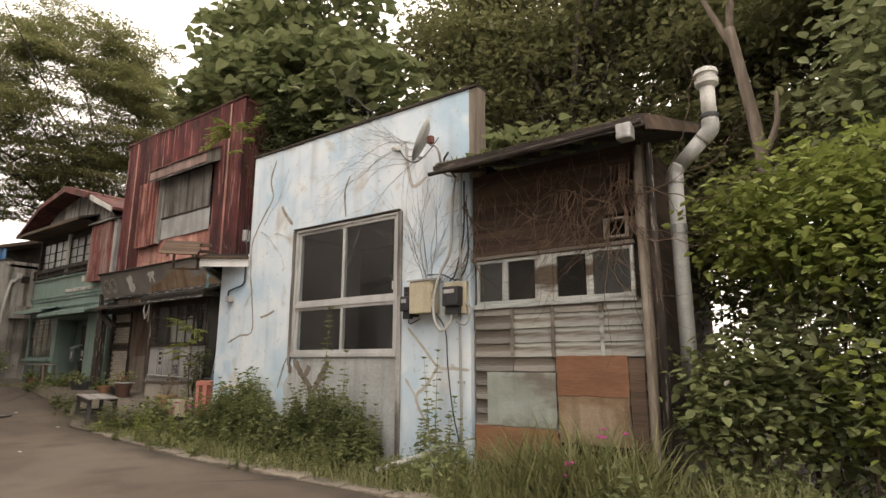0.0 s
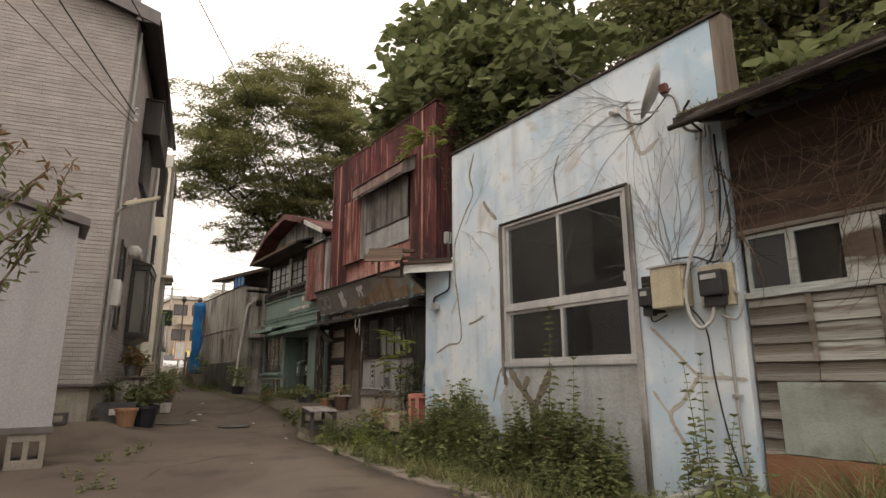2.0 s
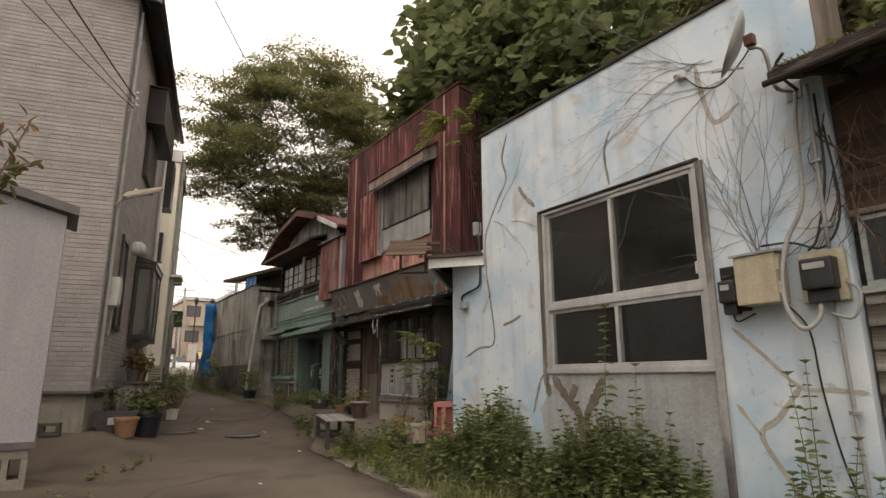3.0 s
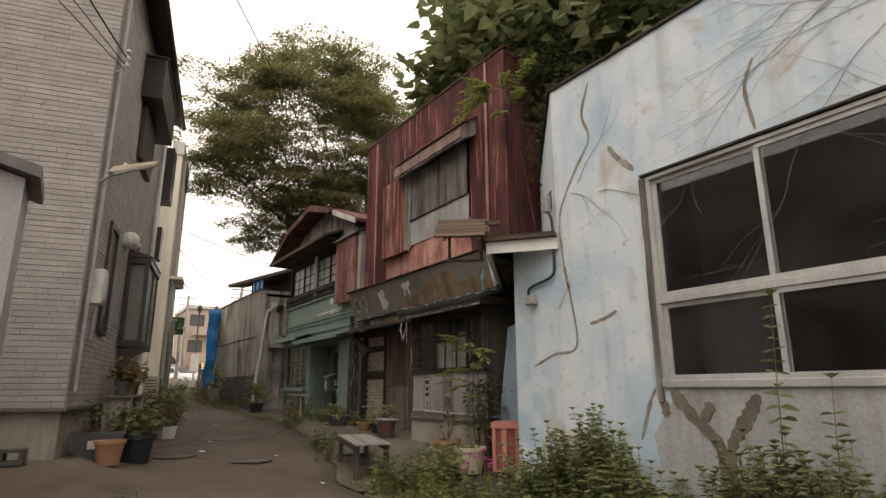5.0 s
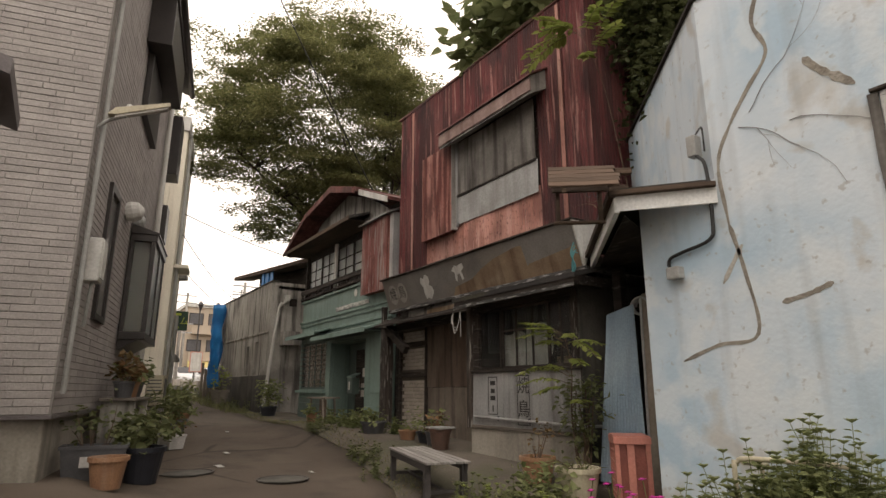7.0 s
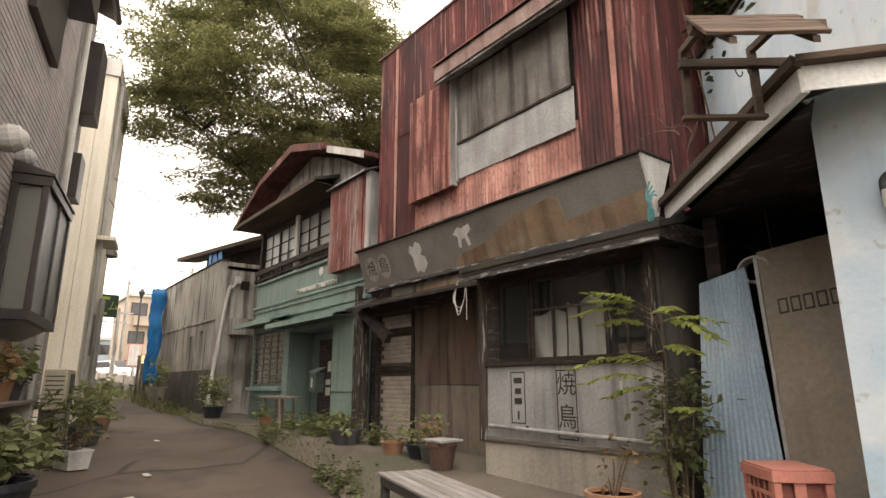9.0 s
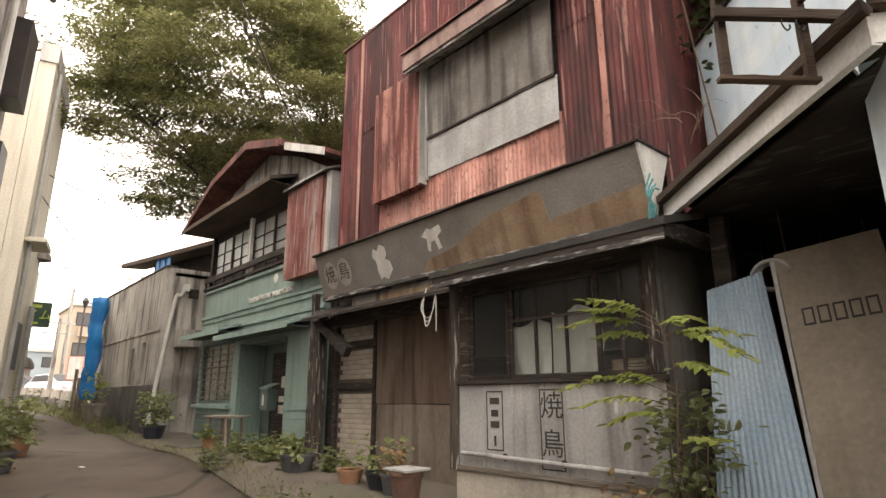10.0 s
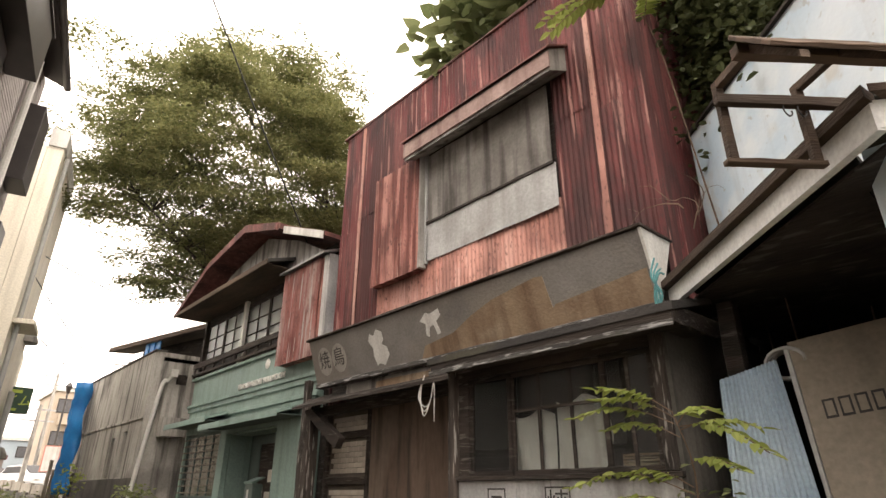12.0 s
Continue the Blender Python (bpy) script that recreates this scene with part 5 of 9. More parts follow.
part("pipe", tube(bent([(CX + 0.1, 8.3, 4.15), (CX + 0.09, 8.22, 3.98), (CX + 0.08, 8.1, 3.85), (CX + 0.07, 7.93, 2.27), (CX + 0.07, 7.77, 0.5)]), 0.05, 10), M_WHITE, pipe, "", True)
part("funnel", box(CX + 0.002, CX + 0.16, 8.24, 8.42, 4.1, 4.3, 0.02), M_WHITE, pipe)
back = thing("rear_house", pose(-23.9, 9.0, 0, 0, 0, 13), "dark house with a tiled roof behind the store", "house")
part("wall", box(-4.3, 1.5, 0.75, 4.5, 4.62, 5.7), M_WOOD_DARK, back)
part("roof", prism([(0.0, 5.62), (4.6, 6.9), (4.6, 7.0), (0.0, 5.7)], 0, -4.95, 1.7), M_ROOF, back, "low dark tiled roof")
part("eave_board", rough_box(-4.95, 1.7, -0.03, 0.0, 5.58, 5.72, 6, 0.004, 0.004), M_WOOD_BROWN, back)
part("soffit", prism([(0.02, 5.58), (0.75, 5.66), (0.75, 5.68), (0.02, 5.6)], 0, -4.9, 1.65), M_WOOD_GREY, back)
patch_bm = bmesh.new()
for k in range(5):
    a, b = -2.95 + 0.16 * k, -2.95 + 0.16 * (k + 1)
    box(a, b + 0.01, 0.1 + 0.03 * (k % 2), 0.13 + 0.03 * (k % 2), 4.8 + 0.09 * k, 5.64, 0.0, patch_bm)
part("tarp_patch", patch_bm, M_TARP, back, "blue tarpaulin hanging from the roof edge")
tarp = bmesh.new()
rows = 16
grid = []
for j in range(rows + 1):
    z = 4.65 - j * (4.65 - 1.35) / rows
    wid = 0.35 + 0.55 * math.sin(math.pi * min(1, (j + 1) / 9)) * (0.8 if j < 9 else 1) + (0.25 if j > 9 else 0) * math.sin(math.pi * (j - 9) / 8)
    grid.append([tarp.verts.new((-29.2 - wid * k / 10 + 0.05 * math.sin(j * 1.3), 7.72 - 0.35 * math.sin(math.pi * k / 10) + 0.06 * math.sin(k * 2.1 + j * 0.9), z)) for k in range(11)])
for a, b in zip(grid, grid[1:]):
    for k in range(10):
        tarp.faces.new((a[k], a[k + 1], b[k + 1], b[k]))
tarp_ob = tagged(part("tarpaulin", tarp, M_TARP, None, "", True), "bright blue tarpaulin hanging from the corner of the store", "tarpaulin")
sol = tarp_ob.modifiers.new("thickness", "SOLIDIFY")
sol.thickness = 0.01

# ---- the sided house across the lane ----
LH = pose(-12.02, 2.27, 0, 0, 0, -12.5)
house = thing("sided_house", LH, "tall house clad in greige brick-pattern siding", "house")


def siding(u0, u1, z0, z1, flip=False, course=0.078, holes=()):
    """Rows of low brick-like blocks, proud of their joints, on the plane y = 0."""
    verts, faces = [], []
    z, r = z0, 0
    while z < z1:
        x = u0 - random.uniform(0, 0.3)
        while x < u1:
            w = random.choice((0.3, 0.42, 0.6, 0.8))
            a, b = max(x, u0), min(x + w - 0.004, u1)
            if b - a > 0.02 and not any(h[0] < (a + b) / 2 < h[1] and h[2] < z + 0.05 < h[3] for h in holes):
                d = -0.004 - random.uniform(0, 0.004)
                i = len(verts)
                zt = min(z + course - 0.004, z1)
                verts += [(a, 0, z), (b, 0, z), (b, 0, zt), (a, 0, zt), (a + 0.006, d, z + 0.006), (b - 0.006, d, z + 0.006), (b - 0.004, d + 0.002, zt - 0.006), (a + 0.004, d + 0.002, zt - 0.006)]
                faces += [(i + 4, i + 5, i + 6, i + 7), (i, i + 1, i + 5, i + 4), (i + 1, i + 2, i + 6, i + 5), (i + 2, i + 3, i + 7, i + 6), (i + 3, i, i + 4, i + 7)]
            x += w
        z += course
    return verts, faces


# its street wall runs along local -x; the wall that faces east runs along local -y
ob = mesh_object("siding", *siding(-7.2, 0.0, 1.0, 8.3, holes=[(-1.9, -1.2, 2.1, 3.9)]), M_SIDING, house, "greige siding blocks")
ob["kind"] = "stuff"
ob.matrix_local = pose(0, 0.001, 0, 0, 0, 180) @ pose(7.2, 0, 0)
ob.matrix_local = Matrix(((-1, 0, 0, 0), (0, -1, 0, 0), (0, 0, 1, 0), (0, 0, 0, 1))) @ Matrix.Translation((7.2, 0, 0))
ob2 = mesh_object("siding", *siding(-6.0, 0.0, 1.0, 8.9), M_SIDING, house, "greige siding blocks")
ob2["kind"] = "stuff"
ob2.matrix_local = Matrix(((0, -1, 0, 0), (1, 0, 0, 0), (0, 0, 1, 0), (0, 0, 0, 1)))
part("wall", box(-7.2, -0.005, -6.0, -0.002, 0.98, 8.3), M_JOINT, house)
part("foundation", rough_box(-7.2, -0.06, -6.0, -0.05, 0.0, 0.96, 6, 0.004, 0.008), M_CONC_LIGHT, house, "pale concrete foundation")
part("flashing", box(-7.2, 0.02, -6.0, 0.02, 0.955, 0.995, 0.003), M_SHED_TRIM, house)
part("corner_trim", box(-0.012, 0.012, -0.012, 0.012, 0.996, 8.3, 0.003), M_JOINT, house)
roofp = [(0.36, 8.12), (0.36, 8.29), (-6.2, 10.6), (-6.2, 10.4)]
lroof = part("roof", prism(roofp, 0, -6.9, 0.25), M_BROWN_METAL, house, "dark metal roof")
part("gutter", tube([(-6.9, 0.39, 8.12), (0.3, 0.39, 8.12)], 0.06, 8), M_BROWN_METAL, house, "", True)
part("verge", rough_box(0.25, 0.29, -0.0, 0.42, 8.05, 8.29, 4, 0.003, 0.003), M_SHED_TRIM, house)
part("verge", prism([(0.42, 8.0), (0.42, 8.29), (-6.2, 10.62), (-6.2, 10.3)], 0, 0.291, 0.33), M_SHED_TRIM, house)
part("gable", prism([(0.0, 8.3), (-6.0, 8.3), (-6.0, 10.3)], 0, -0.1, -0.01), M_JOINT, house)
ob3 = mesh_object("siding", *siding(-6.0, 0.0, 8.32, 8.5), M_SIDING, house)
ob3.matrix_local = Matrix(((0, -1, 0, 0), (1, 0, 0, 0), (0, 0, 1, 0), (0, 0, 0, 1)))
# street windows
lw = part("hood_box", box(-6.95, -6.3, 0.02, 0.3, 5.9, 7.3, 0.01), M_BROWN_METAL, house, "dark brown projecting upper window box")
up_box = part("upper_window_box", box(-4.75, -2.35, 0.01, 0.38, 6.72, 7.57, 0.012), M_BROWN_METAL, house, "dark brown projecting box over the upper window")
part("box_lip", box(-4.79, -2.31, 0.012, 0.41, 7.572, 7.61, 0.006), M_BROWN_METAL, up_box)
part("box_shutter", box(-4.2, -2.7, 0.01, 0.1, 5.6, 6.71, 0.01), M_BROWN_METAL, up_box)
part("window_frame", box(-1.9, -1.2, -0.02, 0.05, 2.1, 2.18, 0.004, box(-1.9, -1.2, -0.02, 0.05, 3.8, 3.9, 0.004, box(-1.9, -1.82, -0.02, 0.05, 2.18, 3.8, 0.004, box(-1.28, -1.2, -0.02, 0.05, 2.18, 3.8, 0.004)))), M_BROWN_METAL, house)
part("window_pane", box(-1.82, -1.28, 0.0, 0.008, 2.18, 3.8), M_GLASS_DIRTY, house)
bayw = part("bay_window", box(-5.0, -3.28, 0.02, 0.42, 3.62, 3.74, 0.008), M_BROWN_METAL, house, "dark brown boxed bay window")
part("bay_roof", prism([(0.02, 3.9), (0.02, 3.745), (0.44, 3.745), (0.44, 3.77)], 0, -5.02, -3.26), M_BROWN_METAL, bayw)
part("bay_sill", box(-5.0, -3.28, 0.02, 0.4, 2.02, 2.14, 0.008), M_BROWN_METAL, bayw)
part("bay_foot", prism([(0.02, 2.018), (0.3, 2.018), (0.02, 1.86)], 0, -4.95, -3.33), M_BROWN_METAL, bayw)
for bx0, bx1, by0, by1 in ((-5.0, -4.92, 0.33, 0.4), (-3.36, -3.28, 0.33, 0.4), (-4.2, -4.14, 0.34, 0.4), (-3.36, -3.28, 0.02, 0.09), (-5.0, -4.92, 0.02, 0.09)):
    part("bay_side", box(bx0, bx1, by0, by1, 2.145, 3.615, 0.006), M_BROWN_METAL, bayw)
part("bay_pane", box(-4.92, -3.36, 0.37, 0.376, 2.15, 3.61), M_GLASS_DIRTY, bayw)
part("bay_pane", box(-3.325, -3.319, 0.09, 0.33, 2.15, 3.61), M_GLASS_DIRTY, bayw)
part("bay_curtain", box(-4.88, -3.4, 0.2, 0.21, 2.15, 3.6), M_CURTAIN, bayw)
part("bay_curtain", box(-3.4, -3.39, 0.05, 0.3, 2.15, 3.6), M_CURTAIN, bayw)
part("vent_hood", lathe([(0.14, 0), (0.16, 0.1), (0.13, 0.2), (0.04, 0.26)], 14), M_WHITE, house, "round white vent hood").matrix_local = pose(-2.65, 0.0, 3.9, -75, 0, 0)
part("vent_hood", lathe([(0.1, 0), (0.12, 0.1), (0.1, 0.16), (0.04, 0.2)], 14), M_PVC, house, "grey vent hood").matrix_local = pose(-3.4, 0.0, 3.95, -75, 0, 0)
part("downpipe", tube([(-0.12, 0.06, 8.0), (-0.12, 0.06, 1.2)], 0.028, 8), M_PVC, house)
part("downpipe", tube([(-5.95, 0.09, 7.9), (-5.95, 0.09, 0.6)], 0.055, 10), M_WHITE, house, "pale downpipe")
part("hood_box", box(-6.9, -6.4, 0.02, 0.2, 4.4, 5.2, 0.008), M_BROWN_METAL, house, "dark brown vent hood box")
unit = thing("meter_cabinet", LH @ pose(-0.38, 0.02, 2.42), "white wall-mounted utility cabinet", "cabinet")
part("case", box(-0.13, 0.13, 0.0, 0.18, 0.0, 0.5, 0.015), M_WHITE, unit)
part("lid", box(-0.11, 0.11, 0.18, 0.195, 0.04, 0.46, 0.006), M_WHITE, unit)
part("conduit", tube([(0.0, 0.1, 0.0), (0.0, 0.08, -0.5)], 0.02, 6), M_PVC, unit)
lamp = thing("wall_street_lamp", LH @ pose(-0.05, 0.02, 4.16), "fluorescent street lamp on an arm from the house corner", "street lamp")
part("arm", tube(bent([(0, 0, 0), (0.05, 0.1, 0.08), (0.1, 0.28, 0.14)]), 0.022, 8), M_PVC, lamp)
part("housing", prism([(0.1, 0.12), (0.17, 0.21), (0.72, 0.37), (0.73, 0.33), (0.19, 0.13)], 0, 0.04, 0.15), M_CREAM, lamp, "long cream lamp housing")
part("tube_cover", prism([(0.17, 0.095), (0.69, 0.29), (0.71, 0.325), (0.17, 0.125)], 0, 0.06, 0.13), M_WHITE, lamp)
part("sensor", lathe([(0.03, 0), (0.03, 0.05), (0.01, 0.06)], 10), M_WHITE, lamp).matrix_local = pose(0.1, 0.3, 0.235)
insul = thing("cable_bracket", LH @ pose(0.02, 0.03, 6.1), "cable bracket with insulators on the house corner", "bracket")
part("arm", tube([(0, 0, -0.2), (0, 0.12, -0.15), (0, 0.12, 0.2)], 0.012, 6), M_ZINC, insul)
for z in (-0.1, 0.02, 0.14):
    part("insulator", lathe([(0.02, z), (0.04, z + 0.01), (0.04, z + 0.04), (0.02, z + 0.06)], 10, None, (0.0, 0.13)), M_WHITE, insul)

# ---- the grey garden shed on blocks ----
shed = thing("grey_shed", pose(0, 0, 0), "plain grey metal storage shed standing on concrete blocks", "shed")
part("body", prism([(-1.6, 0.46), (1.66, 0.46), (1.66, 3.14), (-1.6, 4.0)], 0, -9.85, -9.12), M_SHED, shed)
part("roof", prism([(-1.8, 4.02), (1.78, 3.13), (1.78, 3.24), (-1.8, 4.12)], 0, -9.95, -8.98), M_SHED_TRIM, shed, "brown-grey roof trim")
part("base_rail", box(-9.87, -9.1, -1.62, 1.68, 0.42, 0.5, 0.004), M_SHED_TRIM, shed)
for by in (1.42, 0.4, -0.8):
    blk = part("concrete_block", box(-9.55, -9.13, by - 0.2, by + 0.2, -0.05, 0.1, 0.01, box(-9.55, -9.13, by - 0.2, by + 0.2, 0.32, 0.42, 0.01, box(-9.55, -9.13, by - 0.2, by - 0.14, 0.101, 0.319, 0, box(-9.55, -9.13, by - 0.03, by + 0.03, 0.101, 0.319, 0, box(-9.55, -9.13, by + 0.14, by + 0.2, 0.101, 0.319))))), M_CONC_LIGHT, shed)

# ---- the cream building and its sign, further along ----
cream = thing("cream_building", LH @ pose(-10.35, 0, 0), "three-storey cream stucco building with drain pipes", "house")
part("wall", wall_with_holes(-2.95, 0, 0.2, 8.7, -0.2, 0.12, []), M_YELLOW_WALL, cream).matrix_local = pose(0, 0, 0)
part("rear_wing", box(-9.5, -2.96, -4.9, -0.6, 0.2, 5.6), M_YELLOW_WALL, cream)
part("east_wall", box(-0.2, -0.0, -5.0, -0.21, 0.2, 8.7), M_YELLOW_WALL, cream)
part("end_wall", box(-2.95, -2.75, -5.0, -0.21, 0.2, 8.7), M_YELLOW_WALL, cream)
part("parapet", box(-3.0, 0.05, -0.2, 0.16, 8.7, 9.15, 0.01), M_WHITE, cream, "pale railing along the roof")
for x in (-2.2, -2.45, -0.3):
    part("drain_pipe", tube([(x, 0.2, 3.5 if x < -1 else 8.6), (x, 0.2, 0.7)], 0.05, 8), M_PVC, cream)
for x, z in ((-1.2, 2.0),):
    part("window", box(x - 0.5, x + 0.5, 0.1, 0.16, z, z + 1.0, 0.006), M_BROWN_METAL, cream)
for x, z in ((-2.6, 4.7), (-2.7, 2.1)):
    part("awning", lathe([(0.3, 0), (0.29, 0.1), (0.22, 0.22), (0.05, 0.28)], 14), M_GREY_BOARD, cream, "rounded grey awning").matrix_local = pose(x, 0.1, z)
part("ledge", box(-1.2, -0.1, 0.12, 0.5, 4.6, 4.7, 0.01), M_YELLOW_WALL, cream)
M_SIGN_GREEN = plain("green_sign_face", (0.02, 0.055, 0.03), (0.03, 0.075, 0.04), 4, 0.5)
M_SIGN_YELLOW = plain("yellow_green_letters", (0.45, 0.55, 0.08), (0.40, 0.5, 0.07), 6, 0.5)
shopsign = thing("projecting_sign", pose(-26.0, 5.38, 3.53), "dark green shop sign with yellow-green lettering", "sign")
part("sign_box", box(-0.1, 0.1, -0.42, 0.42, -0.32, 0.32, 0.01), M_SIGN_GREEN, shopsign)
writing("ライム", 0.3, pose(0.105, 0, -0.03, 90, 0, 90), M_SIGN_YELLOW, shopsign, extrude=0.002)
part("text_line", box(0.1, 0.104, -0.16, 0.16, -0.26, -0.2), M_SIGN_YELLOW, shopsign)
part("text_line", box(0.1, 0.104, -0.2, 0.2, 0.17, 0.25), M_SIGN_YELLOW, shopsign)
part("bracket", tube([(0, -0.42, 0.2), (0, -1.6, 0.2)], 0.02, 6), M_PVC, shopsign)


# ---- plants ----
RNG = np.random.default_rng(7)


def unit(v):
    return v / np.maximum(1e-9, np.linalg.norm(v, axis=-1, keepdims=True))


def leaf_mesh(name, pos, aim, up, length, width, material, parent=None, label="", fold=0.25, shape="oval"):
    """Many leaves in one mesh: at pos, pointing along aim, facing up; folded along the midrib."""
    n = len(pos)
    aim = unit(aim)
    side = unit(np.cross(aim, up))
    nrm = np.cross(side, aim)
    L = np.broadcast_to(np.asarray(length, float), (n,))[:, None]
    W = np.broadcast_to(np.asarray(width, float), (n,))[:, None]
    lift = nrm * W * fold
    if shape == "blade":
        mid, top = pos + aim * L * 0.45 - nrm * L * fold * 0.12, pos + aim * L * 0.78 - nrm * L * fold * 0.45
        cols = [pos - side * W, pos + side * W, mid + side * W * 0.85, mid - side * W * 0.85, top + side * W * 0.5, top - side * W * 0.5, pos + aim * L * 0.98 - nrm * L * fold]
        faces = np.array([[0, 1, 2, 3], [3, 2, 4, 5], [5, 4, 6, 6]])
    else:
        a, b = (0.28, 0.62) if shape == "oval" else (0.12, 0.5)
        wa, wb = (0.85, 0.8) if shape == "oval" else (1.0, 0.85)
        droop = -nrm * L * 0.12
        cols = [pos, pos + aim * L * a + side * W * wa + lift, pos + aim * L * b + side * W * wb + lift + droop * 0.4, pos + aim * L + droop, pos + aim * L * b - side * W * wb + lift + droop * 0.4, pos + aim * L * a - side * W * wa + lift]
        faces = np.array([[0, 1, 2, 3], [0, 3, 4, 5]])
    k = len(cols)
    verts = np.stack(cols, 1).reshape(-1, 3)
    allf = (faces[None] + (np.arange(n) * k)[:, None, None]).reshape(-1, 4)
    flist = [tuple(f) if f[2] != f[3] else tuple(f[:3]) for f in allf.tolist()]
    return mesh_object(name, verts.tolist(), flist, material, parent, label)


def sprays(centre, radii, count, spray=0.6, leaves=30, shell=0.55, flat=0.18, gap=0.0):
    """Leaf places in flat sprays that fill an uneven ellipsoid, thicker towards its outside."""
    c, r = np.asarray(centre, float), np.asarray(radii, float)
    d = unit(RNG.normal(size=(count, 3)))
    bump = np.array([1 + 0.28 * noise.noise(Vector((v * 2.1 + c * 0.37).tolist())) + 0.15 * noise.noise(Vector((v * 5.3).tolist())) for v in d])
    k = RNG.uniform(shell, 1.0, count) ** 0.7 * bump
    s = c + d * k[:, None] * r
    if gap:
        keep = np.array([noise.noise(Vector((p * 0.55).tolist())) > -0.35 + gap * 0.5 - 0.2 for p in s])
        s, d = s[keep], d[keep]
    m = len(s)
    out = unit(np.stack([d[:, 0], d[:, 1], d[:, 2] * 0.25 - 0.12], 1))
    q = RNG.normal(size=(m, leaves, 3)) * np.array([spray * 0.55, spray * 0.55, spray * flat])
    q[:, :, 2] -= (q[:, :, 0] ** 2 + q[:, :, 1] ** 2) * 0.25
    pos = (s[:, None] + q).reshape(-1, 3)
    aim = unit(out[:, None] * 0.5 + RNG.normal(size=(m, leaves, 3)) * np.array([0.6, 0.6, 0.25])).reshape(-1, 3)
    up = unit(RNG.normal(size=(m * leaves, 3)) * 0.4 + np.array([0, 0, 1.0]))
    return s, pos, aim, up


def layers(centre, radii, n, size, thick, per, spray, leaves, gap, low=0.0):
    """Flat tiers of foliage set about a crown, so that its outline is uneven and has gaps."""
    out = []
    for i in range(n):
        d = unit(RNG.normal(size=3))
        k = RNG.uniform(0.35, 1.0) ** 0.6
        p = np.asarray(centre) + d * k * np.asarray(radii)
        s = size * RNG.uniform(0.65, 1.25)
        out.append((tuple(p.tolist()), (s, s, thick * RNG.uniform(0.7, 1.3)), per, spray, leaves, gap))
    return out


def limb(bm, a, b, r0, r1, sag=0.3, sides=6, steps=5):
    """A tapering, slightly crooked limb."""
    a, b = Vector(a), Vector(b)
    pts, rad = [], []
    off = Vector(RNG.normal(size=3).tolist()) * (b - a).length * 0.05
    for i in range(steps + 1):
        t = i / steps
        pts.append(a.lerp(b, t) + off * math.sin(t * math.pi) + Vector((0, 0, sag * math.sin(t * math.pi) * (b - a).length * 0.3)))
        rad.append(r0 + (r1 - r0) * t)
    tube(pts, rad, sides, bm)
    return pts


def tree(name, base, fork, blobs, material, label, leaf=(0.12, 0.045), bark=None, trunk_r=0.22, shape="oval", twigs=0.35, category="tree"):
    """A tree: tapering trunk, a limb to each part of the crown, twigs to many sprays, and leaves."""
    t = thing(name, pose(*base), label, category)
    b0, bm = Vector(base), bmesh.new()
    f = Vector(fork) - b0
    limb(bm, (0, 0, -0.3), f, trunk_r, trunk_r * 0.6, 0.05, 9)
    allp, alla, allu = [], [], []
    for centre, radii, count, spray, leaves, gap in blobs:
        c = Vector(centre) - b0
        ends = limb(bm, f, c, trunk_r * 0.5, trunk_r * 0.14, 0.15)
        s, p, a, u = sprays(centre, radii, count, spray, leaves, gap=gap)
        for q in s[RNG.random(len(s)) < twigs]:
            start = ends[int(RNG.integers(2, len(ends)))]
            limb(bm, start, Vector(q.tolist()) - b0, trunk_r * 0.12, 0.008, 0.1, 4, 3)
        allp.append(p - np.array(base))
        alla.append(a)
        allu.append(u)
    part("trunk", bm, bark or M_BARK, t, "", True)
    pos, aim, up = np.concatenate(allp), np.concatenate(alla), np.concatenate(allu)
    size = RNG.uniform(0.65, 1.25, len(pos))
    leaf_mesh("crown", pos, aim, up, leaf[0] * size, leaf[1] * size, material, t, "", shape=shape)["kind"] = "stuff"
    return t


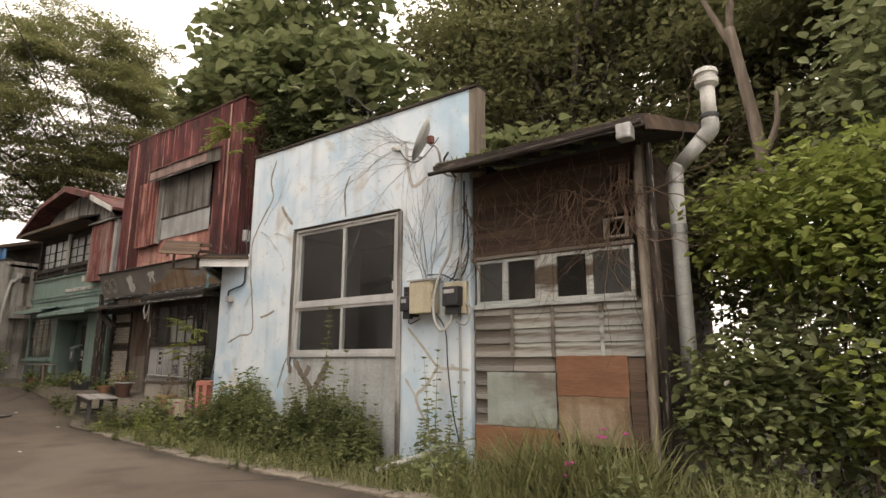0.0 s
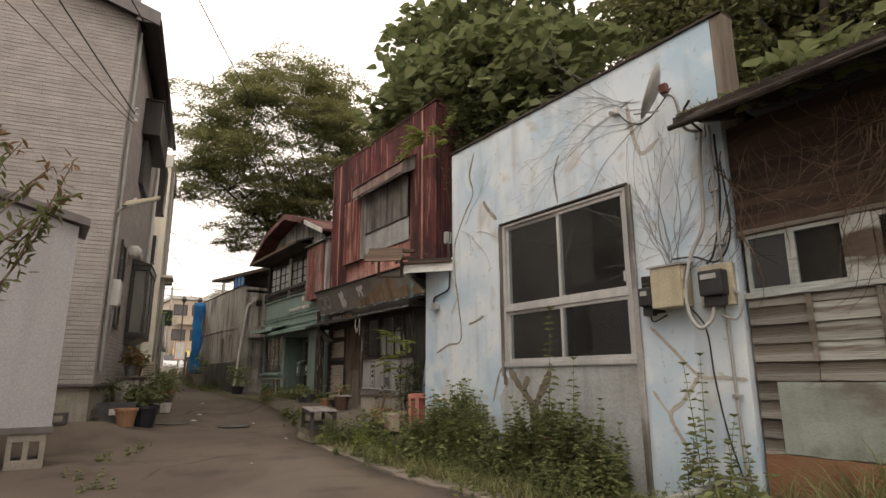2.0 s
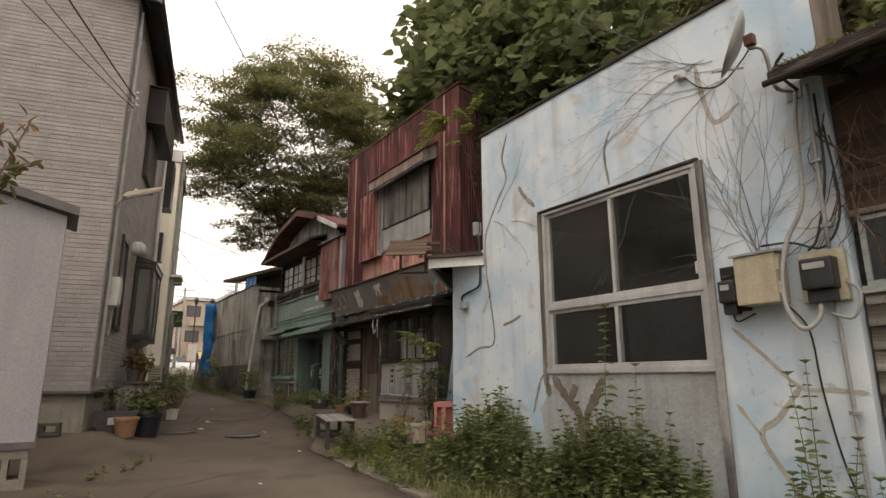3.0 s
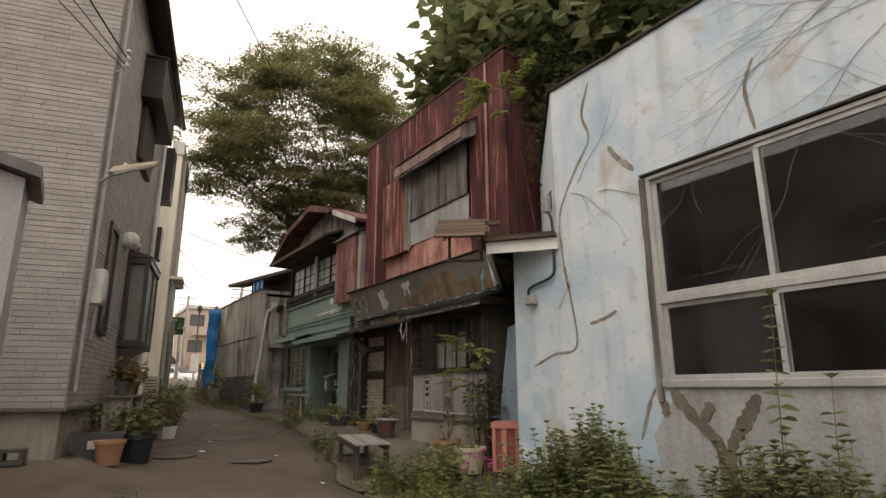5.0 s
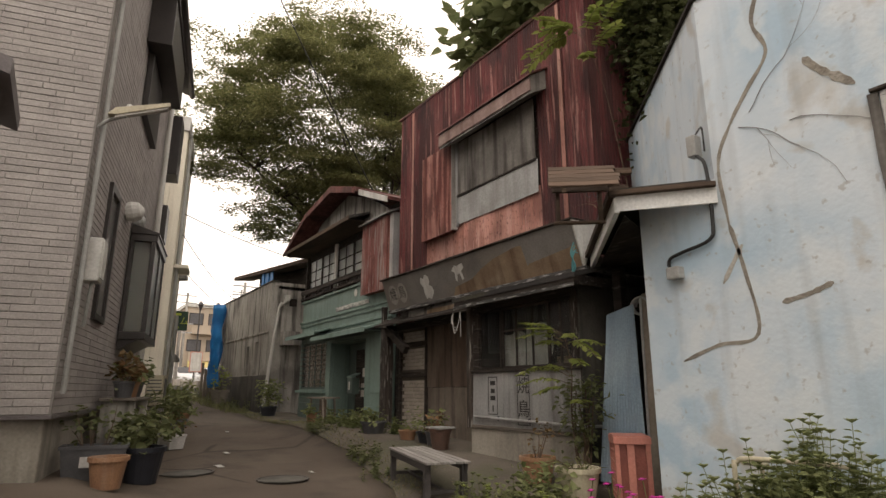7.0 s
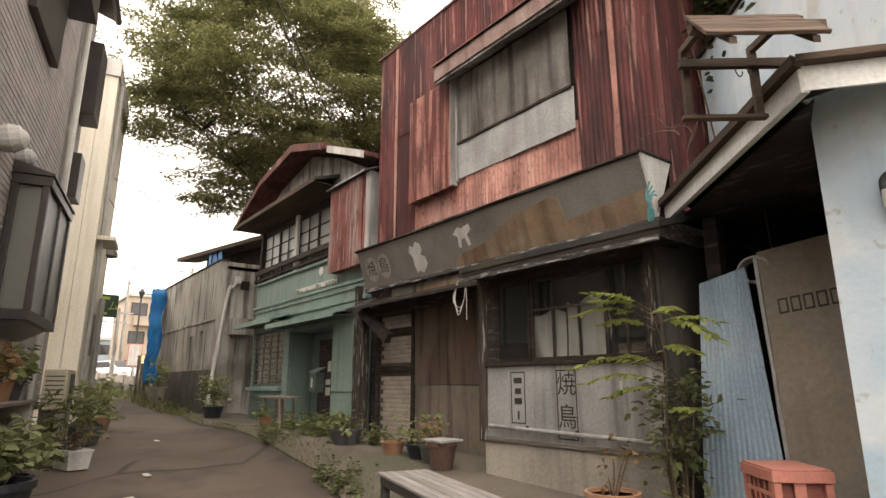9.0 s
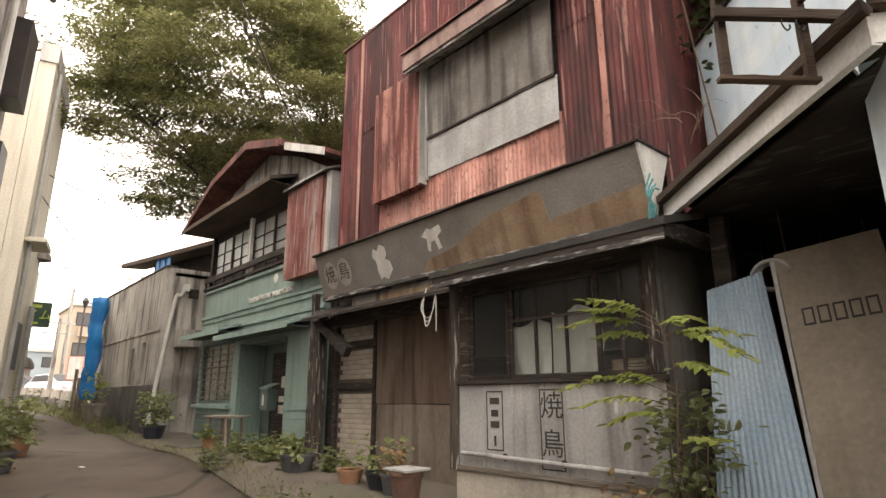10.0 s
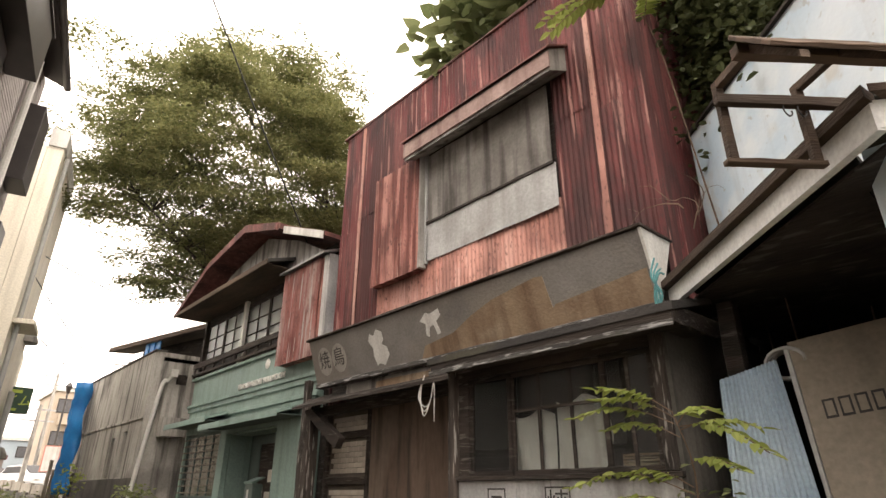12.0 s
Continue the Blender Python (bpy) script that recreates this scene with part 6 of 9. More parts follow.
def layered_tree(name, base, fork, centre, radii, tiers, extra, material, label, leaders=15, leaf=(0.095, 0.032), per=30, leaves=30):
    """A spreading tree: leaders fan out from the fork, thin side limbs bear flat, feathery tiers of leaves."""
    t = thing(name, pose(*base), label, "tree")
    b0, c, r = np.array(base, float), np.array(centre, float), np.array(radii, float)
    bm, knots = bmesh.new(), []
    limb(bm, (0, 0, -0.3), tuple(np.array(fork) - b0), 0.24, 0.17, 0.03, 9)
    for k in range(leaders):
        d = unit(RNG.normal(size=3) * np.array((1, 1, 0.75)) + np.array((0, 0, 0.25)))
        e = c + d * r * RNG.uniform(0.72, 0.92)
        for q in limb(bm, tuple(np.array(fork) - b0), tuple(e - b0), 0.085, 0.012, 0.12, 6, 9)[2:]:
            knots.append(np.array(q))
    knots = np.array(knots)
    spots = []
    while len(spots) < tiers:
        d = unit(RNG.normal(size=3))
        p = c + d * r * RNG.uniform(0.3, 1.0) ** 0.5 * (1 + 0.16 * noise.noise(Vector((d * 2.3 + 3.1).tolist())))
        if (p[1] < 8.3 and p[2] < 9.2) or (p[1] < 6.9 and p[2] > 12.2):
            continue
        if noise.noise(Vector((p * 0.6).tolist())) > -0.3:
            spots.append((p, RNG.uniform(0.9, 1.7)))
    spots += [(np.array(p), s) for p, s in extra]
    P, A, U = [], [], []
    for p, s in spots:
        rel = p - b0
        gap = np.linalg.norm(knots - rel, axis=1) + np.where(knots[:, 2] > rel[2] - 0.1, 3.0, 0.0)
        limb(bm, tuple(knots[int(np.argmin(gap))]), tuple(rel), 0.022, 0.006, 0.12, 4, 4)
        out = unit(np.array((p[0] - c[0], p[1] - c[1], 0.0)) + RNG.normal(size=3) * 0.4 * np.array((1, 1, 0)))
        for k in range(per):
            f, w = RNG.uniform(-0.7, 1.0), RNG.normal() * 0.55
            o = p + s * (out * f + np.array((-out[1], out[0], 0)) * w * (1 - 0.5 * max(f, 0)))
            o[2] += -0.2 * s * max(f, 0) ** 2 + RNG.normal() * 0.03
            q = RNG.normal(size=(leaves, 3)) * np.array((0.17, 0.17, 0.022))
            P.append(o + q)
            A.append(unit(out * 0.8 + RNG.normal(size=(leaves, 3)) * np.array((0.8, 0.8, 0.25)) + np.array((0, 0, -0.12))))
            U.append(RNG.normal(size=(leaves, 3)) * 0.22 + np.array((0, 0, 1.0)))
    part("trunk", bm, M_BARK, t, "", True)
    P, A, U = np.concatenate(P), np.concatenate(A), np.concatenate(U)
    size = RNG.uniform(0.65, 1.25, len(P))
    leaf_mesh("crown", P - b0, A, U, leaf[0] * size, leaf[1] * size, material, t)["kind"] = "stuff"
    return t


layered_tree("spreading_tree", (-23.8, 12.4, 0.4), (-23.9, 12.0, 5.0), (-24.1, 9.5, 11.0), (3.5, 4.6, 4.7), 235,
             [((-24.2, 5.3, 8.5), 1.0), ((-24.2, 4.6, 8.3), 0.7), ((-24.3, 6.2, 8.4), 1.1), ((-24.2, 7.3, 7.3), 1.0), ((-24.0, 7.6, 6.6), 0.9), ((-24.2, 8.4, 6.5), 0.9), ((-24.0, 13.0, 12.0), 1.1), ((-23.6, 13.4, 13.2), 1.0), ((-23.5, 13.2, 10.6), 1.0)],
             M_LEAF_OLIVE, "large spreading tree with layered fine foliage")
tree("broadleaf_tree", (-9.3, 11.5, 0.2), (-9.6, 11.0, 4.8), [
    ((-12.4, 9.2, 8.2), (1.5, 1.0, 0.9), 80, 0.5, 12, 0.0), ((-11.0, 9.4, 8.6), (1.7, 1.3, 1.2), 110, 0.5, 12, 0.0), ((-9.2, 9.7, 7.9), (1.8, 1.5, 1.5), 120, 0.5, 12, 0.0), ((-7.6, 10.0, 7.0), (1.5, 1.5, 1.3), 90, 0.5, 12, 0.0), ((-12.2, 9.8, 10.2), (1.5, 1.3, 1.3), 90, 0.5, 12, 0.0), ((-9.8, 10.2, 10.4), (1.9, 1.5, 1.5), 110, 0.5, 12, 0.0), ((-6.2, 10.3, 6.2), (1.0, 1.2, 0.8), 50, 0.5, 12, 0.0)],
    M_LEAF_BIG, "leafy tree with very broad drooping leaves", (0.30, 0.125), trunk_r=0.2, shape="heart", twigs=0.3)
for bx, by, lab in ((-4.6, 14.0, "dark tall tree behind the hut"), (-0.8, 15.0, "dark tall tree with dense boughs"), (2.6, 12.8, "dark tall tree beyond the bushes"), (7.6, 12.0, "dark tall tree beyond the bushes")):
    tree("dark_tree", (bx, by, 0.2), (bx + 0.2, by - 0.2, 4.0),
         layers((bx, by - 0.6, 6.6), (2.8, 2.0, 3.4), 40, 1.5, 0.35, 22, 0.7, 32, 0.05) + layers((bx + 0.3, by, 11.5), (3.0, 2.2, 3.4), 30, 1.5, 0.35, 22, 0.7, 32, 0.05),
         M_LEAF_DARK, lab, (0.17, 0.055), trunk_r=0.22, twigs=0.2)
tree("dark_tree", (-7.4, 14.6, 0.2), (-7.2, 14.4, 4.0), layers((-7.2, 14.0, 8.6), (2.2, 1.8, 3.4), 34, 1.4, 0.35, 22, 0.7, 28, 0.05),
     M_LEAF_DARK, "dark tall tree behind the plastered shop", (0.17, 0.055), trunk_r=0.2, twigs=0.2)
tree("hedge_tree", (2.6, 9.6, 0.0), (2.6, 9.4, 2.2), [((2.4, 9.2, 4.2), (1.6, 1.4, 1.3), 120, 0.5, 22, 0.1), ((4.0, 8.8, 3.9), (1.7, 1.4, 1.5), 130, 0.5, 22, 0.1), ((3.1, 8.9, 5.6), (1.3, 1.1, 1.0), 90, 0.55, 20, 0.1), ((1.9, 9.2, 5.3), (0.8, 0.7, 0.35), 30, 0.5, 20, 0.1)], M_LEAF_PALE, "young tree with layered pale green leaves", (0.16, 0.06), trunk_r=0.1)

snag = thing("dead_trunk", pose(0.32, 10.0, 0.2), "bleached dead trunk with broken tops", "tree")
sb = bmesh.new()
tube(bent([(0.02, 0, -0.3), (0.0, 0, 2.0), (-0.02, 0, 3.2), (-0.1, 0, 4.3), (-0.22, 0, 5.3), (-0.32, 0, 6.1)], 4), [0.115 - 0.002 * i for i in range(21)], 10, sb)
tube(bent([(-0.27, 0, 5.7), (-0.5, 0.05, 6.3), (-0.72, 0.05, 6.9)], 3), [0.06, 0.057, 0.053, 0.05, 0.045, 0.04, 0.025], 7, sb)
tube(bent([(-0.32, 0, 6.0), (-0.27, 0.0, 6.7), (-0.3, 0.0, 7.4)], 3), [0.07, 0.065, 0.06, 0.055, 0.05, 0.04, 0.025], 7, sb)
tube(bent([(-0.05, 0, 3.9), (0.16, 0.05, 4.4), (0.2, 0.05, 4.9)], 3), [0.06, 0.055, 0.05, 0.045, 0.04, 0.035, 0.02], 7, sb)
part("trunk", sb, M_SNAG, snag, "", True)


def bush(name, centre, radii, count, leaves, leaf, material, label, category="bush", shape="oval", spray=0.28, shell=0.35, stems=14, flat=0.5):
    """A bush: many thin stems from its base and leaves in small sprays."""
    gz = ground_z(centre[0], centre[1])
    base = np.array((centre[0], centre[1], gz))
    t = thing(name, pose(*base), label, category)
    s, p, a, u = sprays(centre, radii, count, spray, leaves, shell, flat)
    ok = p[:, 2] > gz + 0.02
    p, a, u = p[ok], a[ok], u[ok]
    bm = bmesh.new()
    for q in s[:stems]:
        e = Vector((q - base).tolist())
        limb(bm, (e.x * 0.35, e.y * 0.35, -0.05), e, 0.012, 0.004, 0.1, 4, 3)
    part("branching", bm, M_VINE, t)["kind"] = "stuff"
    size = RNG.uniform(0.6, 1.25, len(p))
    leaf_mesh("foliage", p - base, a, u, leaf[0] * size, leaf[1] * size, material, t, "", shape=shape)["kind"] = "stuff"
    return t


for c, r, n, mat_, lab in (
    ((0.75, 7.5, 2.55), (0.75, 0.6, 0.75), 130, M_LEAF_LIME, "bush of bright green leaves beside the flue"),
    ((1.7, 7.2, 2.3), (0.9, 0.7, 0.9), 170, M_LEAF_LIME, "overgrown bush covered in climbing leaves"),
    ((2.9, 6.9, 2.2), (1.0, 0.8, 1.0), 190, M_LEAF_PALE, "overgrown bush covered in climbing leaves"),
    ((1.6, 9.3, 1.6), (1.6, 0.6, 1.6), 220, M_LEAF_DARK, "dark tangle behind the bushes"),
    ((1.0, 7.3, 1.1), (0.9, 0.6, 1.0), 150, M_LEAF_PALE, "dark tangle of climbing leaves"),
    ((2.2, 6.8, 0.9), (1.2, 0.7, 0.9), 150, M_LEAF_LIME, "tangle of climbing leaves at the lane's edge"),
    ((3.6, 6.4, 1.2), (1.1, 0.8, 1.2), 170, M_LEAF_PALE, "overgrown bush covered in climbing leaves"),
    ((0.15, 7.1, 0.7), (0.5, 0.35, 0.75), 90, M_LEAF_WEED, "climbing leaves at the foot of the flue"),
    ((-0.1, 8.9, 2.6), (0.7, 0.5, 1.2), 120, M_LEAF_DARK, "dark climbing leaves behind the flue"),
    ((0.5, 11.2, 3.4), (1.2, 0.6, 1.6), 160, M_LEAF_DARK, "dark leaves behind the dead trunk"),
    ((5.0, 6.6, 1.6), (1.4, 1.0, 1.6), 200, M_LEAF_MID, "overgrown bush covered in climbing leaves"),
):
    bush("bush", c, r, int(n * 1.5), 17, (0.105, 0.04), mat_, lab, shape="heart" if mat_ is M_LEAF_PALE else "oval")


def weed(x, y, height, material, label, name="weed_stalk", leaf=(0.13, 0.04), stalks=1, spread=0.12, category="weed", pairs=14, lean=0.12):
    """Upright leafy stalks: leaves in turning pairs, smaller towards the tip."""
    z = ground_z(x, y)
    t = thing(name, pose(x, y, z - 0.02), label, category)
    bm, P, A, U, S = bmesh.new(), [], [], [], []
    for k in range(stalks):
        ox, oy = RNG.normal(size=2) * spread
        h = height * (RNG.uniform(0.6, 1.05) if stalks > 1 else 1.0)
        lx, ly = RNG.normal(size=2) * lean * h
        pts = [(ox + lx * (i / 5) ** 1.5, oy + ly * (i / 5) ** 1.5, h * i / 5) for i in range(6)]
        tube(pts, [0.007 - 0.001 * i for i in range(6)], 4, bm, False)
        for i in range(pairs):
            f = 0.12 + 0.88 * i / pairs
            c = np.array((ox + lx * f ** 1.5, oy + ly * f ** 1.5, h * f))
            for turn in (0, math.pi):
                ang = i * 2.4 + turn + RNG.normal() * 0.3
                d = np.array((math.cos(ang), math.sin(ang), RNG.uniform(-0.25, 0.45)))
                P.append(c)
                A.append(d)
                U.append((RNG.normal() * 0.3, RNG.normal() * 0.3, 1))
                S.append((1.1 - 0.65 * f) * RNG.uniform(0.7, 1.2))
        for i in range(5):
            ang = i * 1.3
            P.append(np.array((ox + lx, oy + ly, h)))
            A.append(np.array((math.cos(ang), math.sin(ang), 0.8)))
            U.append((0, 0, 1))
            S.append(0.5)
    part("stem", bm, M_LEAF_WEED, t)["kind"] = "stuff"
    S = np.array(S)
    leaf_mesh("leaves", np.array(P), np.array(A), np.array(U), leaf[0] * S, leaf[1] * S, material, t)["kind"] = "stuff"
    return t


def stand_height(x):
    """How tall the weeds stand along the plaster: two humps with a gap between."""
    return 0.3 + 0.72 * math.exp(-((x + 6.8) / 0.62) ** 2) + 0.72 * math.exp(-((x + 4.9) / 0.6) ** 2) + 0.3 * math.exp(-((x + 4.2) / 0.25) ** 2)


for c, r, n in (((-6.8, 6.35, 0.2), (0.5, 0.25, 0.35), 60), ((-6.4, 6.3, 0.15), (0.45, 0.25, 0.25), 40), ((-4.8, 6.35, 0.1), (0.5, 0.25, 0.3), 45), ((-9.4, 6.35, 0.15), (0.45, 0.3, 0.35), 45)):
    bush("weed_bush", c, r, n, 14, (0.09, 0.03), M_LEAF_WEED, "leafy weeds against the wall", "weed", spray=0.17, stems=6)
for i in range(135):
    x = RNG.uniform(-7.5, -6.1) if i % 2 else RNG.uniform(-6.1, -3.85)
    h = stand_height(x) * RNG.uniform(0.65, 1.2)
    if -6.0 < x < -5.55 and RNG.random() < 0.6:
        continue
    weed(x, RNG.uniform(6.0, 6.62), h, M_LEAF_WEED if i % 4 else M_LEAF_MID, "leafy green weed stalk against the plaster wall", "weed_stalk", (0.105, 0.042), 6, 0.11, pairs=max(9, int(h * 20)), lean=0.12)
for i in range(44):
    x = RNG.uniform(-7.8, -2.0)
    weed(x, RNG.uniform(5.75, 6.3), RNG.uniform(0.2, 0.42), M_GRASS if i % 2 else M_LEAF_WEED, "feathery low weed along the wall's foot", "weed_clump", (0.075, 0.012), 7, 0.12, pairs=12, lean=0.2)
weed(-5.05, 6.45, 2.0, M_LEAF_WEED, "tall leafy weed rising before the window", "tall_weed", (0.17, 0.06), 1, 0.02, pairs=22, lean=0.02)
weed(-4.75, 6.5, 1.4, M_LEAF_WEED, "tall leafy weed before the window", "tall_weed", (0.15, 0.05), 1, 0.02, pairs=16, lean=0.03)
for x, h in ((-3.1, 1.25), (-2.95, 0.9), (-3.25, 0.8), (-2.75, 0.7)):
    weed(x, 6.4, h + 0.15, M_LEAF_WEED, "tall weed with broad toothed leaves", "tall_weed", (0.12, 0.056), 2, 0.05, pairs=15, lean=0.06)
for i in range(14):
    x = RNG.uniform(-10.1, -7.7)
    weed(x, road_edge(x) + RNG.uniform(0.25, 0.8) * (0.6 if x < -9.7 else 1.2), RNG.uniform(0.25, 0.5), M_LEAF_LIME if i % 3 == 0 else M_LEAF_MID, "low clump of fresh green weeds by the lane", "weed_clump", (0.1, 0.035), 6, 0.13, pairs=7)
for i in range(10):
    x = RNG.uniform(-8.6, -3.0)
    weed(x, road_edge(x) + RNG.uniform(0.05, 0.25), RNG.uniform(0.12, 0.28), M_LEAF_WEED, "small weed growing from the kerb", "weed_clump", (0.07, 0.03), 5, 0.09, pairs=5)
for i in range(9):
    x = RNG.uniform(-19.0, -12.2)
    weed(x, road_edge(x) + RNG.uniform(0.0, 0.3), RNG.uniform(0.12, 0.25), M_LEAF_MID, "low weeds along the lane's edge", "weed_clump", (0.1, 0.035), 6, 0.16, pairs=5)
for i in range(14):
    weed(RNG.uniform(-17.6, -14.6), RNG.uniform(7.4, 7.95), RNG.uniform(0.2, 0.42), M_LEAF_WEED, "low weeds at the foot of the green wall", "weed_clump", (0.13, 0.06), 6, 0.16, pairs=6)
for x, y in ((-9.4, 2.35), (-9.8, 2.55), (-8.1, 1.95), (-7.3, 2.05), (-10.3, 2.9)):
    weed(x, y, 0.13, M_LEAF_WEED, "small weed in a crack of the asphalt", "crack_weed", (0.08, 0.028), 4, 0.09, pairs=4)
for i in range(9):
    x = -24.5 - 1.6 * i
    weed(x, road_edge(x) + 0.35, RNG.uniform(0.2, 0.5), M_LEAF_MID, "low weeds along the foot of the wall", "weed_clump", (0.14, 0.05), 7, 0.25, pairs=6)


def grass(name, count, place, height, label, material=None, width=0.006, bend=0.35):
    """A stand of grass: arching blades at places given by place()."""
    pos = np.array([place() for _ in range(count)])
    h = np.array([height() for _ in range(count)])
    ang = RNG.uniform(0, 2 * math.pi, count)
    tilt = RNG.uniform(0.08, 0.95, count)
    aim = np.stack([np.cos(ang) * tilt, np.sin(ang) * tilt, np.ones(count)], 1)
    up = np.stack([np.cos(ang), np.sin(ang), np.zeros(count) + 0.01], 1)
    return tagged(leaf_mesh(name, pos, aim, up, h, width * (0.6 + h), material or M_GRASS, None, "", fold=-bend, shape="blade"), label, "grass", kind="stuff")


def strip(x0, x1, lo, hi):
    def place():
        x = RNG.uniform(x0, x1)
        y = road_edge(x) + RNG.uniform(lo, hi)
        return (x, y, ground_z(x, y) - 0.04)
    return place


grass("grass", 7000, strip(-7.8, 0.8, 0.12, 1.25), lambda: RNG.uniform(0.08, 0.3), "short green grass along the kerb")
grass("tall_grass", 1700, strip(-2.6, 0.8, 0.35, 1.5), lambda: RNG.uniform(0.2, 0.75) ** 1.1, "tall grass before the timber hut", width=0.005)
grass("tall_grass", 1100, strip(-1.9, -0.45, 0.7, 1.5), lambda: RNG.uniform(0.35, 1.0), "tall reedy grass before the plywood patch", width=0.006)
grass("tall_grass", 2200, strip(0.0, 5.0, -0.05, 1.0), lambda: RNG.uniform(0.2, 0.6), "tall arching grass by the bushes", width=0.008, bend=0.55)
grass("grass", 2500, strip(-10.3, -7.6, 0.05, 1.0), lambda: RNG.uniform(0.06, 0.22), "short grass and moss by the bench")
grass("grass", 5200, strip(-24.0, -11.0, -0.05, 0.4), lambda: RNG.uniform(0.04, 0.16), "thin grass along the edge of the lane")
grass("grass", 2500, strip(-48.0, -23.5, -0.35, 0.5), lambda: RNG.uniform(0.08, 0.25), "grass verge along the far wall", width=0.02)


for i in range(7):
    x = RNG.uniform(-2.6, 2.4)
    c = (x, road_edge(x) + RNG.uniform(0.3, 1.3), ground_z(x, 6) + 0.15)
    bush("weed_bush", c, (0.35, 0.3, 0.2), 22, 12, (0.09, 0.03), M_LEAF_WEED if i % 2 else M_LEAF_MID, "leafy weeds among tall grass", "weed", spray=0.17, stems=5)


def blossom(x, y, z, label="magenta rose campion flowers on grey stems"):
    t = thing("flowering_plant", pose(x, y, ground_z(x, y)), label, "flower", "pink flowers")
    h = z - ground_z(x, y)
    bm, P, A = bmesh.new(), [], []
    for k in range(4):
        ox, oy, oz = RNG.normal() * 0.07, RNG.normal() * 0.06, RNG.normal() * 0.05
        tube([(0, 0, 0), (ox * 0.6, oy * 0.6, h * 0.6), (ox, oy, h + oz)], 0.004, 4, bm, False)
        for i in range(6):
            a = i * math.pi / 3
            P.append((ox, oy, h + oz))
            A.append((math.cos(a), math.sin(a) - 0.5, 0.35))
    part("stem", bm, M_LEAF_WEED, t)["kind"] = "stuff"
    leaf_mesh("petals", np.array(P), np.array(A), np.array([(0, 0, 1.0)] * len(P)), 0.04, 0.02, M_PINK, t, "magenta petals")["kind"] = "stuff"


for p in ((-0.85, 6.3, 0.48), (-1.15, 6.0, 0.22), (-8.75, 6.35, 0.42), (-8.3, 6.35, 0.4), (-8.55, 6.5, 0.45), (-8.0, 6.4, 0.4), (-4.9, 6.2, 0.4)):
    blossom(*p)


def fern_shoot(t, bm, P, A, U, S, a, b, leaf=0.11, pairs=11, droop=0.25):
    """One compound leaf from a to b with paired leaflets."""
    a, b = np.array(a, float), np.array(b, float)
    pts = [a + (b - a) * f + np.array((0, 0, droop * math.sin(f * math.pi) * np.linalg.norm(b - a) * 0.5)) for f in np.linspace(0, 1, 6)]
    tube([tuple(p) for p in pts], 0.004, 4, bm, False)
    d = unit(b - a)
    side = unit(np.cross(d, (0, 0, 1.0)))
    for i in range(pairs):
        f = 0.25 + 0.75 * i / pairs
        c = a + (b - a) * f + np.array((0, 0, droop * math.sin(f * math.pi) * np.linalg.norm(b - a) * 0.5))
        for s in (-1, 1):
            P.append(c)
            A.append(d * 0.6 + side * s + np.array((0, 0, -0.25)) + RNG.normal(size=3) * 0.12)
            U.append(np.array((0, 0, 1.0)) + RNG.normal(size=3) * 0.2)
            S.append(RNG.uniform(0.75, 1.15))
    P.append(b)
    A.append(d)
    U.append(np.array((0, 0, 1.0)))
    S.append(1.0)


def sapling(name, base, stem, fronds, material, label, leaf=(0.12, 0.032)):
    t = thing(name, pose(*base), label, "sapling")
    b = np.array(base)
    bm, P, A, U, S = bmesh.new(), [], [], [], []
    tube(bent([tuple(np.array(p) - b) for p in stem], 4), [max(0.004, 0.011 - 0.0007 * i) for i in range(4 * (len(stem) - 1) + 1)], 6, bm)
    for a, e in fronds:
        fern_shoot(t, bm, P, A, U, S, np.array(a) - b, np.array(e) - b)
    part("stem", bm, M_VINE, t)["kind"] = "stuff"
    S = np.array(S)
    leaf_mesh("foliage", np.array(P), np.array(A), np.array(U), leaf[0] * S, leaf[1] * S, material, t)["kind"] = "stuff"


SB = (-9.55, 7.15, 0.22)
sapling("sapling", SB, [SB, (-9.58, 7.1, 0.95), (-9.53, 7.08, 1.5), (-9.6, 7.05, 1.85)], [
    ((-9.6, 7.05, 1.82), (-10.05, 6.95, 1.95)), ((-9.6, 7.05, 1.78), (-10.28, 7.0, 1.86)), ((-9.6, 7.05, 1.85), (-9.95, 6.78, 1.99)), ((-9.58, 7.06, 1.7), (-10.12, 7.15, 1.78)),
    ((-9.55, 7.08, 1.38), (-10.38, 7.05, 1.42)), ((-9.55, 7.08, 1.3), (-10.1, 6.85, 1.3)), ((-9.55, 7.08, 1.42), (-9.98, 7.1, 1.5)), ((-9.55, 7.08, 1.25), (-9.95, 6.95, 1.2)),
    ((-9.57, 7.06, 1.76), (-9.05, 6.95, 1.58)), ((-9.58, 7.06, 1.78), (-9.25, 6.8, 1.8)), ((-9.57, 7.06, 1.74), (-9.12, 7.1, 1.72)), ((-9.55, 7.08, 1.55), (-9.2, 6.9, 1.5)), ((-9.57, 7.1, 1.05), (-9.25, 6.95, 1.12))],
    M_LEAF_LIME, "slender sapling with feathery lime-green leaves by the shop bay", (0.1, 0.026))
bush("corner_bush", (-9.62, 7.3, 1.0), (0.2, 0.18, 0.42), 42, 10, (0.08, 0.026), M_LEAF_MID, "dark leafy growth at the corner of the shop bay", "bush", spray=0.15, stems=8)
YB = (-9.6, 8.6, 3.0)
